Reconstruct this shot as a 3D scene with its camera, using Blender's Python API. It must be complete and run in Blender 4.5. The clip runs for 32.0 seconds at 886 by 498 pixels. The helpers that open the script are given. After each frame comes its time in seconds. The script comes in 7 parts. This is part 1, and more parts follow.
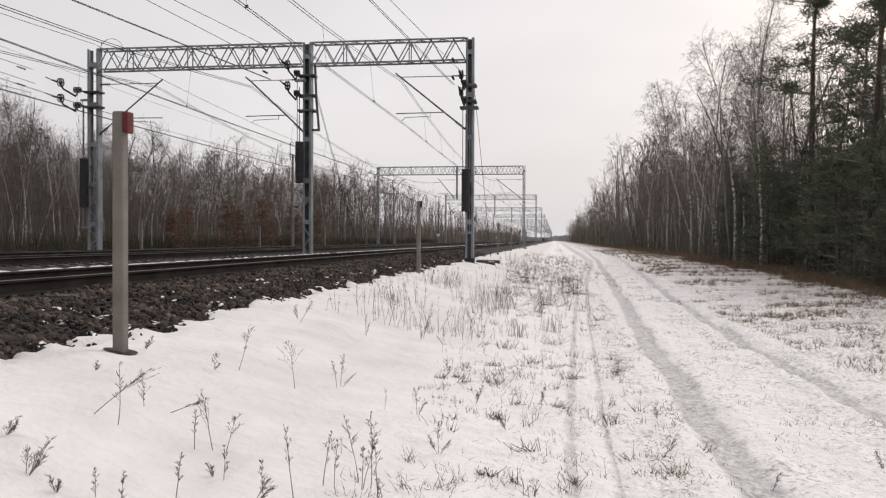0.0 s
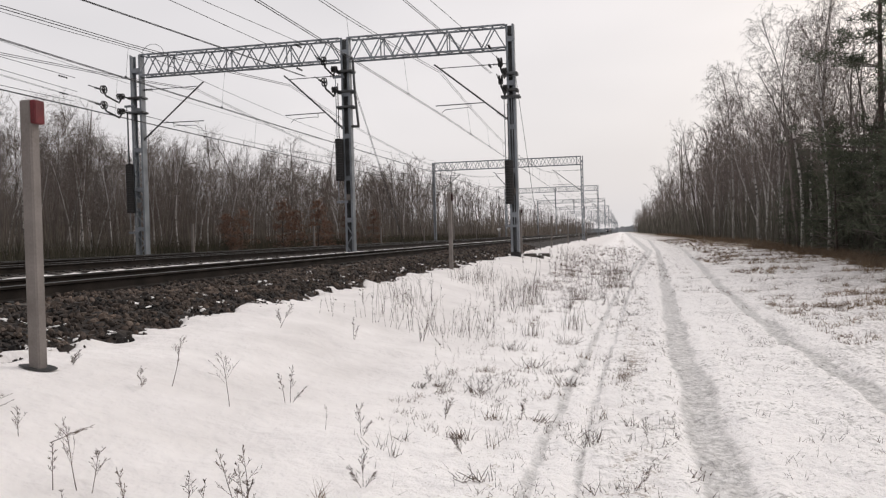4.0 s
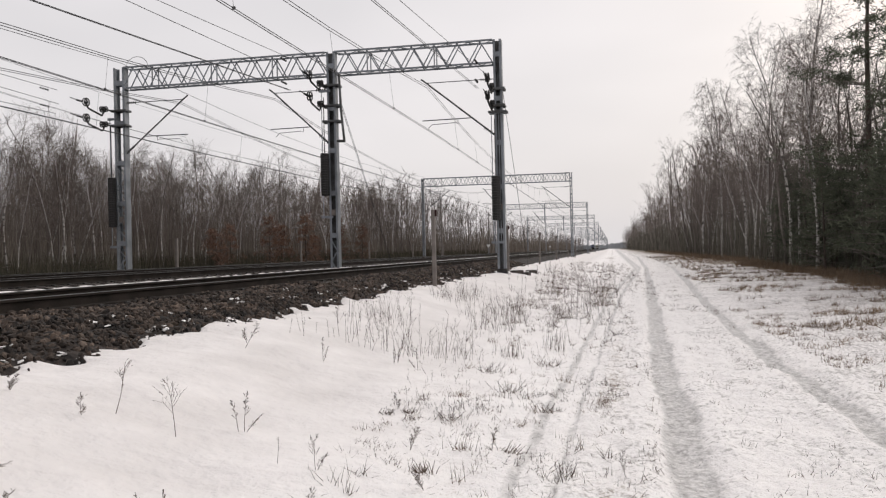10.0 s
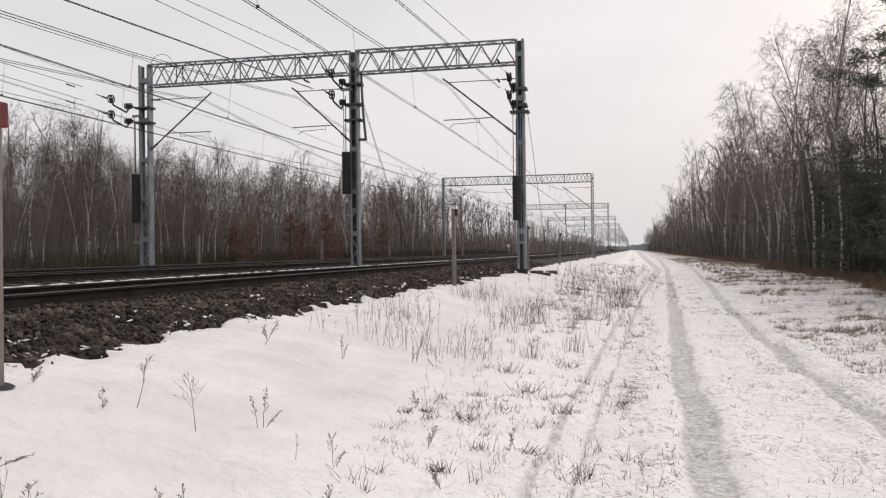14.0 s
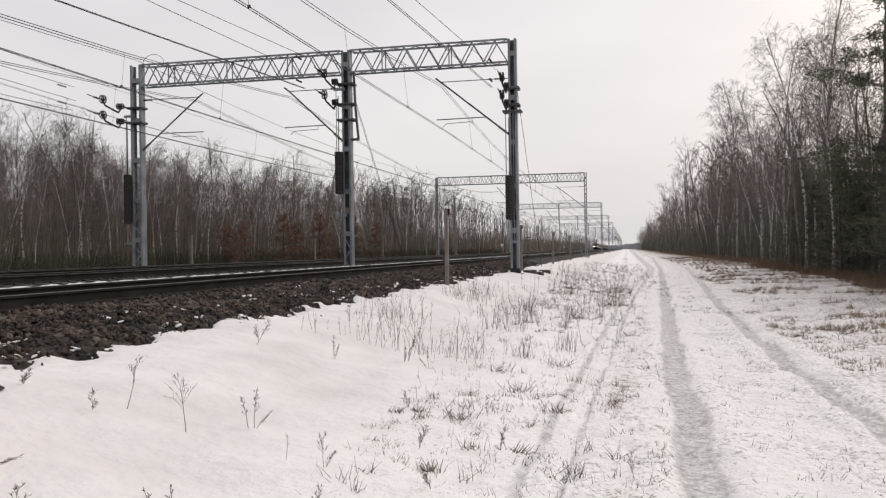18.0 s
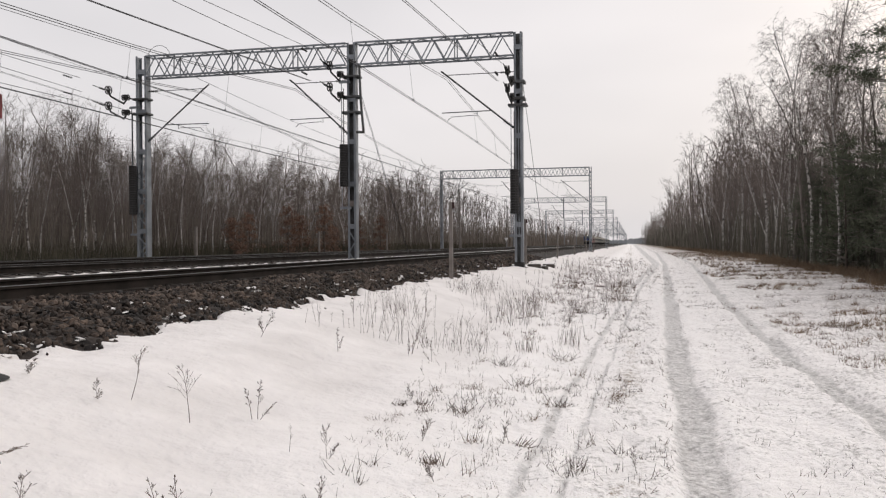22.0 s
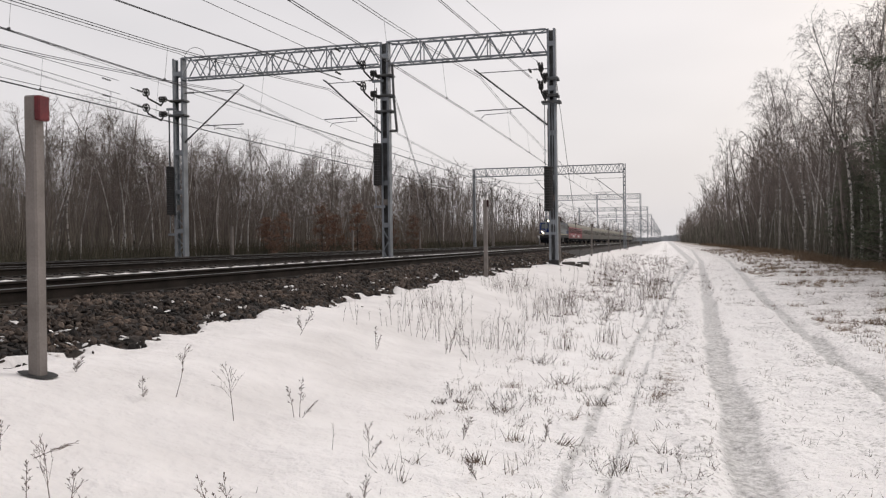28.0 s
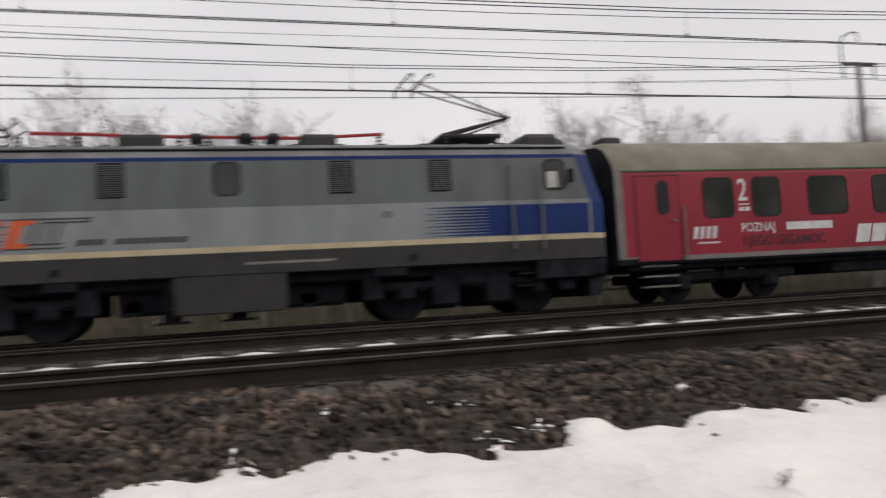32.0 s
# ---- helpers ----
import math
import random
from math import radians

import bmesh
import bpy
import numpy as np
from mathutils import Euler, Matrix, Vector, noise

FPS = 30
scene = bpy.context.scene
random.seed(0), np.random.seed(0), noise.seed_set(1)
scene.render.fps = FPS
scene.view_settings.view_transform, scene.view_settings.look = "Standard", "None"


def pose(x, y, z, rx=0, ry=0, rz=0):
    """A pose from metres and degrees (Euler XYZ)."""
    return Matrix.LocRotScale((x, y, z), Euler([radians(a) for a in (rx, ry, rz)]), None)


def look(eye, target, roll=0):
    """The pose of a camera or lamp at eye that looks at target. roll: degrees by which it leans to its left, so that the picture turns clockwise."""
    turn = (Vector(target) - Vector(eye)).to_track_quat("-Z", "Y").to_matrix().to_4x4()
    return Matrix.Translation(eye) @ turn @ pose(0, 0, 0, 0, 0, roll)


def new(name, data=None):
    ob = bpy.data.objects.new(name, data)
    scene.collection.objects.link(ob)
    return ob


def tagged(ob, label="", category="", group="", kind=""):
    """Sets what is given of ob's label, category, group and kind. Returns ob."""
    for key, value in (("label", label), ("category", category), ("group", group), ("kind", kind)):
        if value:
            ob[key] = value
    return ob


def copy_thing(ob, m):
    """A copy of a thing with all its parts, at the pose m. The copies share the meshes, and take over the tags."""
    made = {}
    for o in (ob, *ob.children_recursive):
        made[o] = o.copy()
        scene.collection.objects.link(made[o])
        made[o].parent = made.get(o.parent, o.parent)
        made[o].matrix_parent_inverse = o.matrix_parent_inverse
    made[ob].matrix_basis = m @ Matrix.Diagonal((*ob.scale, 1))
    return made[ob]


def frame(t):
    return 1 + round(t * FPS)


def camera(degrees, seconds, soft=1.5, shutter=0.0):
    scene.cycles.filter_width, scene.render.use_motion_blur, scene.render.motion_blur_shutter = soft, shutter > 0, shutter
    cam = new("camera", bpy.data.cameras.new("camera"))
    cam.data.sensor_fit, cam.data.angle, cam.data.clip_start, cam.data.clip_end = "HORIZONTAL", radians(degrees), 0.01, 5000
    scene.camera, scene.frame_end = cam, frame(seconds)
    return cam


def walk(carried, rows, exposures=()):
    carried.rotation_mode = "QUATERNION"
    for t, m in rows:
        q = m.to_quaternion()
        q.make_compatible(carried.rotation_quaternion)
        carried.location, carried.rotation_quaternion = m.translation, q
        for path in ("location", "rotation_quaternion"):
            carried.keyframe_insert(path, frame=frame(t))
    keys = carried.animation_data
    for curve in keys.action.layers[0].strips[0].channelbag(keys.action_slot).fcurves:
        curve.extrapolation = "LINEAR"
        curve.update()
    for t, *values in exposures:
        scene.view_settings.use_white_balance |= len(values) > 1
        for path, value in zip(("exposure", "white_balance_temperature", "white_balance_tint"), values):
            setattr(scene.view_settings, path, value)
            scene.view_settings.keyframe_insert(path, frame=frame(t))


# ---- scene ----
# the camera: seconds, eye, yaw to the left of the track's direction, pitch, roll
cam = camera(56.8, 32.0, soft=1.25, shutter=0.25)
PATH = [
    (0, -0.733, -1.505, 1.480, 7.82, -0.63, 0.18),
    (0.5, -0.616, -1.513, 1.482, 8.78, -0.60, 0.10),
    (1, -0.573, -1.396, 1.478, 9.59, -0.64, 0.37),
    (1.5, -0.494, -1.249, 1.455, 10.24, -0.57, -0.04),
    (2, -0.440, -1.053, 1.462, 10.63, -0.46, -0.45),
    (2.5, -0.317, -0.888, 1.445, 10.95, -0.35, -1.54),
    (4.5, 0.031, -0.259, 1.442, 13.01, -1.04, -1.03),
    (5, 0.068, -0.111, 1.449, 13.10, -0.60, -0.06),
    (5.5, 0.049, -0.060, 1.462, 13.07, -0.39, -0.04),
    (6, 0.052, 0.001, 1.451, 13.50, -0.24, -0.38),
    (6.5, 0.052, 0.001, 1.451, 13.65, 0.14, -0.86),
    (7, 0.051, 0.001, 1.451, 13.72, 0.51, -0.93),
    (7.5, 0.052, 0.001, 1.451, 13.66, 0.68, -1.04),
    (8, 0.052, 0.001, 1.451, 13.47, 0.66, -1.19),
    (8.5, 0.054, 0.001, 1.451, 12.96, 0.50, -1.32),
    (9, 0.057, 0.002, 1.451, 12.28, 0.41, -1.27),
    (9.5, 0.058, 0.002, 1.451, 11.82, 0.34, -1.34),
    (10, 0.059, 0.002, 1.451, 11.69, 0.20, -1.32),
    (10.5, 0.059, 0.002, 1.451, 11.77, -0.05, -1.22),
    (11, 0.058, 0.002, 1.451, 11.91, -0.21, -0.89),
    (11.5, 0.058, 0.002, 1.451, 12.06, -0.35, -0.24),
    (12, 0.058, 0.002, 1.451, 12.04, -0.15, 0.02),
    (12.5, 0.057, 0.002, 1.451, 12.30, 0.07, -0.08),
    (13, 0.056, 0.002, 1.451, 12.52, 0.15, -0.36),
    (13.5, 0.055, 0.001, 1.451, 12.82, 0.15, -0.48),
    (15.5, 0.082, 0.001, 1.451, 13.52, 0.27, -0.99),
    (16, 0.085, 0.001, 1.451, 12.84, 0.13, -0.91),
    (16.5, 0.086, 0.002, 1.451, 12.52, 0.13, -0.92),
    (17, 0.086, 0.002, 1.451, 12.44, 0.21, -0.86),
    (17.5, 0.086, 0.002, 1.451, 12.51, 0.26, -0.91),
    (18, 0.085, 0.002, 1.451, 12.65, 0.15, -0.83),
    (18.5, 0.086, 0.002, 1.451, 12.56, 0.02, -0.29),
    (19, 0.087, 0.002, 1.451, 12.30, -0.07, -0.05),
    (19.5, 0.087, 0.002, 1.451, 12.18, -0.10, 0.00),
    (20, 0.086, 0.002, 1.451, 12.35, -0.13, -0.03),
    (20.5, 0.085, 0.002, 1.451, 12.75, -0.26, -0.05),
    (21, 0.085, 0.001, 1.451, 12.85, -0.35, -0.06),
    (21.5, 0.084, 0.001, 1.451, 12.92, -0.35, -0.22),
    (22, 0.084, 0.001, 1.451, 12.95, -0.31, -0.40),
    (22.5, 0.085, 0.002, 1.451, 12.76, -0.25, -0.38),
    (23, 0.086, 0.002, 1.451, 12.44, -0.21, -0.52),
    (23.5, 0.087, 0.002, 1.451, 12.22, -0.25, -0.71),
    (24, 0.087, 0.002, 1.451, 12.12, -0.32, -0.65),
    (24.5, 0.088, 0.002, 1.451, 12.04, -0.43, -0.69),
    (25, 0.087, 0.002, 1.451, 12.19, -0.46, -0.72),
    (25.5, 0.086, 0.002, 1.451, 12.53, -0.45, -0.84),
    (27.5, 0.038, -0.000, 1.451, 14.57, -0.53, -0.65),
    (28, 0.026, -0.001, 1.451, 15.22, -0.41, -0.71),
    (28.5, 0.018, -0.002, 1.451, 16.05, -0.44, -0.61),
    (29, 0.010, -0.002, 1.451, 16.69, -0.49, -0.58),
    (29.5, 0.002, -0.003, 1.451, 17.56, -0.44, -0.71),
    (30, -0.008, -0.005, 1.451, 19.03, -0.37, -0.74),
    (30.5, -0.028, -0.011, 1.451, 23.11, -0.23, -0.85),
    (30.8, -0.047, -0.018, 1.451, 27.79, 0.06, -1.42),
    (31, -0.062, -0.026, 1.451, 31.74, 0.30, -1.54),
    (31.1, -0.070, -0.032, 1.451, 34.548, 0.686, -1.871),
    (31.3, -0.089, -0.046, 1.451, 40.969, 1.079, -2.163),
    (31.5, -0.110, -0.067, 1.451, 49.049, 1.743, -2.862),
    (31.7, -0.129, -0.093, 1.451, 58.126, 2.240, -3.381),
    (31.9, -0.147, -0.129, 1.451, 68.541, 2.704, -3.415),
    (32, -0.156, -0.150, 1.451, 73.70, 3.46, -3.44),

]


def gaze(x, y, z, yaw, pitch, roll):
    a, b = radians(yaw), radians(pitch)
    ahead = Vector((-math.sin(a) * math.cos(b), math.cos(a) * math.cos(b), math.sin(b)))
    return look((x, y, z), Vector((x, y, z)) + ahead * 2, roll)


walk(cam, [(t, gaze(*row)) for t, *row in PATH])

# overcast winter daylight: a veiled sky and a very soft sun behind the cloud
world = bpy.data.worlds.new("world")
scene.world = world
world.use_nodes = True
wn, wl = world.node_tree.nodes, world.node_tree.links
sky = wn.new("ShaderNodeTexSky")
sky.sky_type, sky.sun_disc = "NISHITA", False
sky.sun_elevation, sky.sun_rotation, sky.dust_density, sky.air_density = radians(24), radians(35), 6.0, 1.0
dim = wn.new("ShaderNodeMixRGB")
dim.blend_type, dim.inputs[0].default_value = "MULTIPLY", 1.0
dim.inputs[2].default_value = (0.1, 0.1, 0.1, 1)
veil = wn.new("ShaderNodeMixRGB")
veil.inputs[0].default_value = 0.88
veil.inputs[2].default_value = (0.86, 0.825, 0.835, 1)
# thin uneven cloud
cloud = wn.new("ShaderNodeTexNoise")
cloud.inputs["Scale"].default_value, cloud.inputs["Detail"].default_value = 2.2, 3
cloud_place, cloud_map = wn.new("ShaderNodeTexCoord"), wn.new("ShaderNodeMapping")
cloud_map.inputs["Scale"].default_value = (1.0, 1.0, 2.6)
cloud_tone = wn.new("ShaderNodeValToRGB")
cloud_tone.color_ramp.elements[0].position, cloud_tone.color_ramp.elements[1].position = 0.35, 0.68
cloud_tone.color_ramp.elements[0].color, cloud_tone.color_ramp.elements[1].color = (0.79, 0.762, 0.775, 1), (0.90, 0.862, 0.872, 1)
wl.new(cloud_place.outputs["Generated"], cloud_map.inputs[0])
wl.new(cloud_map.outputs[0], cloud.inputs[0])
wl.new(cloud.outputs[0], cloud_tone.inputs[0])
wl.new(cloud_tone.outputs[0], veil.inputs[2])
wl.new(sky.outputs[0], dim.inputs[1])
wl.new(dim.outputs[0], veil.inputs[1])
wl.new(veil.outputs[0], wn["Background"].inputs[0])
wn["Background"].inputs[1].default_value = 1.0
sun = new("sun", bpy.data.lights.new("sun", "SUN"))
sun.data.energy, sun.data.angle, sun.data.color = 1.05, radians(25), (1.0, 0.96, 0.92)
sun.matrix_world = look((20, 30, 30), (0, 0, 0))
scene.view_settings.exposure = 0.03


# ---- materials ----
def material(name, base, dark=None, rough=0.7, metal=0.0, scale=4.0, bump=0.0, bump_scale=40.0, spread=(0.35, 0.65),
             stretch=(1, 1, 1), where="Object", vary=0.0, island=False, spec=0.4):
    """A painted or natural surface: two-scale colour variation between base and dark, fine relief, uneven gloss."""
    m = bpy.data.materials.new(name)
    m.use_nodes = True
    n, l = m.node_tree.nodes, m.node_tree.links
    b = n["Principled BSDF"]
    b.inputs["Roughness"].default_value, b.inputs["Metallic"].default_value = rough, metal
    b.inputs["Specular IOR Level"].default_value = spec
    co = n.new("ShaderNodeTexCoord")
    mp = n.new("ShaderNodeMapping")
    mp.inputs["Scale"].default_value = stretch
    l.new(co.outputs[where], mp.inputs[0])
    big, fine = n.new("ShaderNodeTexNoise"), n.new("ShaderNodeTexNoise")
    big.inputs["Scale"].default_value, big.inputs["Detail"].default_value = scale, 6
    fine.inputs["Scale"].default_value, fine.inputs["Detail"].default_value = bump_scale, 4
    l.new(mp.outputs[0], big.inputs[0])
    l.new(mp.outputs[0], fine.inputs[0])
    add = n.new("ShaderNodeMath")
    add.operation = "MULTIPLY_ADD"
    add.inputs[1].default_value = 0.35
    l.new(fine.outputs[0], add.inputs[0])
    sub = n.new("ShaderNodeMath")
    sub.operation = "SUBTRACT"
    sub.inputs[1].default_value = 0.175
    l.new(big.outputs[0], sub.inputs[0])
    l.new(sub.outputs[0], add.inputs[2])
    ramp = n.new("ShaderNodeValToRGB")
    dark = dark or tuple(c * 0.7 for c in base)
    ramp.color_ramp.elements[0].position, ramp.color_ramp.elements[1].position = spread
    ramp.color_ramp.elements[0].color, ramp.color_ramp.elements[1].color = (*dark, 1), (*base, 1)
    l.new(add.outputs[0], ramp.inputs[0])
    out = ramp.outputs[0]
    if vary:
        if island:
            src = n.new("ShaderNodeNewGeometry").outputs["Random Per Island"]
        else:
            src = n.new("ShaderNodeObjectInfo").outputs["Random"]
        mr = n.new("ShaderNodeMapRange")
        mr.inputs["To Min"].default_value, mr.inputs["To Max"].default_value = 1 - vary, 1 + vary
        l.new(src, mr.inputs[0])
        hsv = n.new("ShaderNodeHueSaturation")
        l.new(mr.outputs[0], hsv.inputs["Value"])
        l.new(out, hsv.inputs["Color"])
        out = hsv.outputs[0]
    l.new(out, b.inputs["Base Color"])
    if bump:
        bp = n.new("ShaderNodeBump")
        bp.inputs["Strength"].default_value, bp.inputs["Distance"].default_value = 0.6, bump
        l.new(fine.outputs[0], bp.inputs["Height"])
        l.new(bp.outputs[0], b.inputs["Normal"])
    return m


def glowing(name, colour, strength):
    m = bpy.data.materials.new(name)
    m.use_nodes = True
    b = m.node_tree.nodes["Principled BSDF"]
    b.inputs["Base Color"].default_value = (*colour, 1)
    b.inputs["Emission Color"].default_value = (*colour, 1)
    b.inputs["Emission Strength"].default_value = strength
    return m


M_STEEL = material("galvanised_steel", (0.265, 0.285, 0.31), (0.175, 0.188, 0.205), 0.55, 0.25, 1.6, 0.002, 30)
M_OLD_STEEL = material("weathered_steel", (0.13, 0.135, 0.14), (0.07, 0.068, 0.065), 0.7, 0.3, 2.0, 0.002, 25)
M_WIRE = material("wire_copper_tarnished", (0.07, 0.07, 0.075), (0.05, 0.05, 0.05), 0.6, 0.3, 3)
M_IRON = material("dark_iron", (0.045, 0.043, 0.042), (0.025, 0.024, 0.024), 0.75, 0.2, 3, 0.004, 18)
M_CONCRETE = material("grey_concrete", (0.225, 0.20, 0.185), (0.15, 0.132, 0.12), 0.9, 0, 3, 0.003, 60)
M_RAIL = material("rail_brown_steel", (0.030, 0.024, 0.020), (0.015, 0.012, 0.010), 0.9, 0.0, 2, 0.001, 40, spec=0.15)
M_RAILTOP = material("rail_worn_head", (0.075, 0.074, 0.074), (0.04, 0.039, 0.038), 0.55, 0.35, 3, 0, 40)
M_SLEEPER = material("sleeper_concrete", (0.085, 0.074, 0.065), (0.04, 0.035, 0.031), 0.9, 0, 3, 0.004, 30)
M_STONE = material("ballast_stone", (0.110, 0.081, 0.063), (0.012, 0.0098, 0.0085), 0.85, 0, 3.4, 0.006, 25, (0.36, 0.68), vary=0.7, island=True)
M_STONE1 = material("ballast_stone_single", (0.110, 0.081, 0.063), (0.012, 0.0098, 0.0085), 0.85, 0, 3.4, 0.006, 25, (0.36, 0.68), vary=0.7)
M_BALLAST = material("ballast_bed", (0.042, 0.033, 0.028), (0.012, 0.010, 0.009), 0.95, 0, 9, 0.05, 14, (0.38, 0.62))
M_DARKRED = material("sooty_red_paint", (0.05, 0.016, 0.016), (0.025, 0.01, 0.01), 0.6, 0, 6, 0.001, 50)
M_RED = material("red_marker_paint", (0.15, 0.018, 0.022), (0.085, 0.012, 0.015), 0.55, 0, 6, 0.001, 50)
M_BARK = material("grey_brown_bark", (0.19, 0.165, 0.15), (0.10, 0.086, 0.077), 0.95, 0, 3, 0.01, 16, stretch=(1, 1, 0.25), vary=0.25)
M_TWIG = material("bare_twigs", (0.19, 0.158, 0.142), (0.12, 0.10, 0.09), 0.95, 0, 1.2, vary=0.25)
M_PINEBARK = material("pine_bark", (0.10, 0.074, 0.060), (0.05, 0.041, 0.036), 0.95, 0, 1.5, 0.012, 12, stretch=(1, 1, 0.3), vary=0.15)
M_NEEDLE = material("pine_needles", (0.115, 0.125, 0.086), (0.065, 0.074, 0.053), 0.8, 0, 1.5, vary=0.2, spec=0.2)
M_RUST = material("dry_brown_leaves", (0.20, 0.115, 0.078), (0.12, 0.07, 0.05), 0.9, 0, 1.5, vary=0.2)
M_STRAW = material("dry_grass", (0.155, 0.098, 0.058), (0.06, 0.038, 0.024), 0.9, 0, 1.0, vary=0.35, island=True)
M_THICKET = material("thicket_stems", (0.25, 0.215, 0.182), (0.15, 0.128, 0.108), 0.95, 0, 0.6, vary=0.45, island=True)
M_TAN = material("tan_dry_grass", (0.24, 0.165, 0.10), (0.11, 0.075, 0.048), 0.9, 0, 1.0, vary=0.35, island=True)
M_RANK = material("rank_rusty_grass", (0.21, 0.15, 0.10), (0.12, 0.085, 0.06), 0.9, 0, 1.0, vary=0.35, island=True)
M_BRUSH = material("dark_undergrowth", (0.11, 0.10, 0.070), (0.057, 0.052, 0.037), 0.95, 0, 0.6, vary=0.4, island=True)
M_THICKET2 = material("grey_green_thicket", (0.17, 0.158, 0.130), (0.09, 0.083, 0.068), 0.95, 0, 0.6, vary=0.4, island=True)
M_WEED = material("dead_weed_stems", (0.16, 0.122, 0.098), (0.08, 0.062, 0.052), 0.9, 0, 6, vary=0.2)


def birch_bark():
    m = material("birch_bark", (0.58, 0.545, 0.515), (0.33, 0.31, 0.29), 0.8, 0, 2.0, 0.004, 20, vary=0.18)
    n, l = m.node_tree.nodes, m.node_tree.links
    co = n.new("ShaderNodeTexCoord")
    mp = n.new("ShaderNodeMapping")
    mp.inputs["Scale"].default_value = (3, 3, 5)
    l.new(co.outputs["Object"], mp.inputs[0])
    no = n.new("ShaderNodeTexNoise")
    no.inputs["Scale"].default_value, no.inputs["Detail"].default_value = 1.5, 5
    l.new(mp.outputs[0], no.inputs[0])
    rp = n.new("ShaderNodeValToRGB")
    rp.color_ramp.elements[0].position, rp.color_ramp.elements[1].position = 0.50, 0.60
    l.new(no.outputs[0], rp.inputs[0])
    mix = n.new("ShaderNodeMixRGB")
    b = n["Principled BSDF"]
    old = b.inputs["Base Color"].links[0].from_socket
    l.new(rp.outputs[0], mix.inputs[0])
    l.new(old, mix.inputs[1])
    mix.inputs[2].default_value = (0.06, 0.055, 0.05, 1)
    l.new(mix.outputs[0], b.inputs["Base Color"])
    return m


M_BIRCH = birch_bark()


def ground_material():
    """Snow with thin, dirty, icy places where the attribute 'ice' is high, and forest litter where 'litter' is high."""
    m = bpy.data.materials.new("trodden_snow")
    m.use_nodes = True
    n, l = m.node_tree.nodes, m.node_tree.links
    b = n["Principled BSDF"]
    geo = n.new("ShaderNodeNewGeometry")

    def noise_at(scale, detail=5, rough=0.55):
        t = n.new("ShaderNodeTexNoise")
        t.inputs["Scale"].default_value, t.inputs["Detail"].default_value, t.inputs["Roughness"].default_value = scale, detail, rough
        l.new(geo.outputs["Position"], t.inputs[0])
        return t.outputs[0]

    def attribute(name):
        a = n.new("ShaderNodeAttribute")
        a.attribute_name = name
        return a.outputs["Fac"]

    def ramp(src, lo, hi, c0, c1):
        r = n.new("ShaderNodeValToRGB")
        r.color_ramp.elements[0].position, r.color_ramp.elements[1].position = lo, hi
        r.color_ramp.elements[0].color, r.color_ramp.elements[1].color = (*c0, 1), (*c1, 1)
        l.new(src, r.inputs[0])
        return r.outputs[0]

    def mix(fac, a, c):
        x = n.new("ShaderNodeMixRGB")
        l.new(fac, x.inputs[0])
        l.new(a, x.inputs[1])
        l.new(c, x.inputs[2])
        return x.outputs[0]

    def math_node(op, a, c):
        x = n.new("ShaderNodeMath")
        x.operation = op
        for k, v in enumerate((a, c)):
            if isinstance(v, float):
                x.inputs[k].default_value = v
            else:
                l.new(v, x.inputs[k])
        return x.outputs[0]

    n1, n2, n3, n4 = noise_at(1.3), noise_at(11.0), noise_at(60.0, 3), noise_at(4.0)
    snow = ramp(n1, 0.3, 0.7, (0.91, 0.878, 0.86), (0.965, 0.938, 0.922))
    ice = ramp(math_node("MULTIPLY", math_node("ADD", n2, noise_at(30.0, 4)), 0.5), 0.38, 0.62, (0.36, 0.345, 0.335), (0.80, 0.78, 0.765))
    soil = ramp(n2, 0.35, 0.65, (0.085, 0.058, 0.038), (0.24, 0.175, 0.115))
    litter = ramp(n2, 0.3, 0.7, (0.040, 0.035, 0.022), (0.095, 0.078, 0.047))
    # ice fades in and out with the noise
    f_ice = ramp(math_node("ADD", attribute("ice"), math_node("MULTIPLY", math_node("ADD", n2, n4), 0.4)), 0.77, 0.93, (0, 0, 0), (1, 1, 1))
    # trodden, crumbly snow: shade of the hollows between lumps, put into the colour as grey
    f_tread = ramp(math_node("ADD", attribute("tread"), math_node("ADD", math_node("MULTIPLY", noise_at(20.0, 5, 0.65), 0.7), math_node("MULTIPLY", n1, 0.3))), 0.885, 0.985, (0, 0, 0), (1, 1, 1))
    hollow_shade = ramp(n3, 0.35, 0.65, (0.34, 0.315, 0.295), (0.72, 0.695, 0.68))
    f_bare = ramp(math_node("ADD", attribute("bare"), math_node("MULTIPLY", math_node("ADD", n2, n3), 0.45)), 0.80, 0.90, (0, 0, 0), (1, 1, 1))
    f_lit = ramp(math_node("ADD", attribute("litter"), math_node("MULTIPLY", n1, 0.4)), 0.55, 0.85, (0, 0, 0), (1, 1, 1))
    # greyer snow towards the tracks, whiter snow by the road
    grey_snow = ramp(n1, 0.3, 0.7, (0.70, 0.668, 0.65), (0.83, 0.797, 0.78))
    snow = mix(ramp(attribute("tread"), 0.08, 0.30, (0, 0, 0), (1, 1, 1)), grey_snow, snow)
    c = mix(f_tread, snow, hollow_shade)
    c = mix(f_ice, c, ice)
    c = mix(f_bare, c, soil)
    c = mix(f_lit, c, litter)
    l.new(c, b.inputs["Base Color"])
    rg = ramp(f_ice, 0.0, 1.0, (0.75, 0.75, 0.75), (0.5, 0.5, 0.5))
    l.new(rg, b.inputs["Roughness"])
    b.inputs["Specular IOR Level"].default_value = 0.3
    bp = n.new("ShaderNodeBump")
    bp.inputs["Strength"].default_value, bp.inputs["Distance"].default_value = 0.8, 0.05
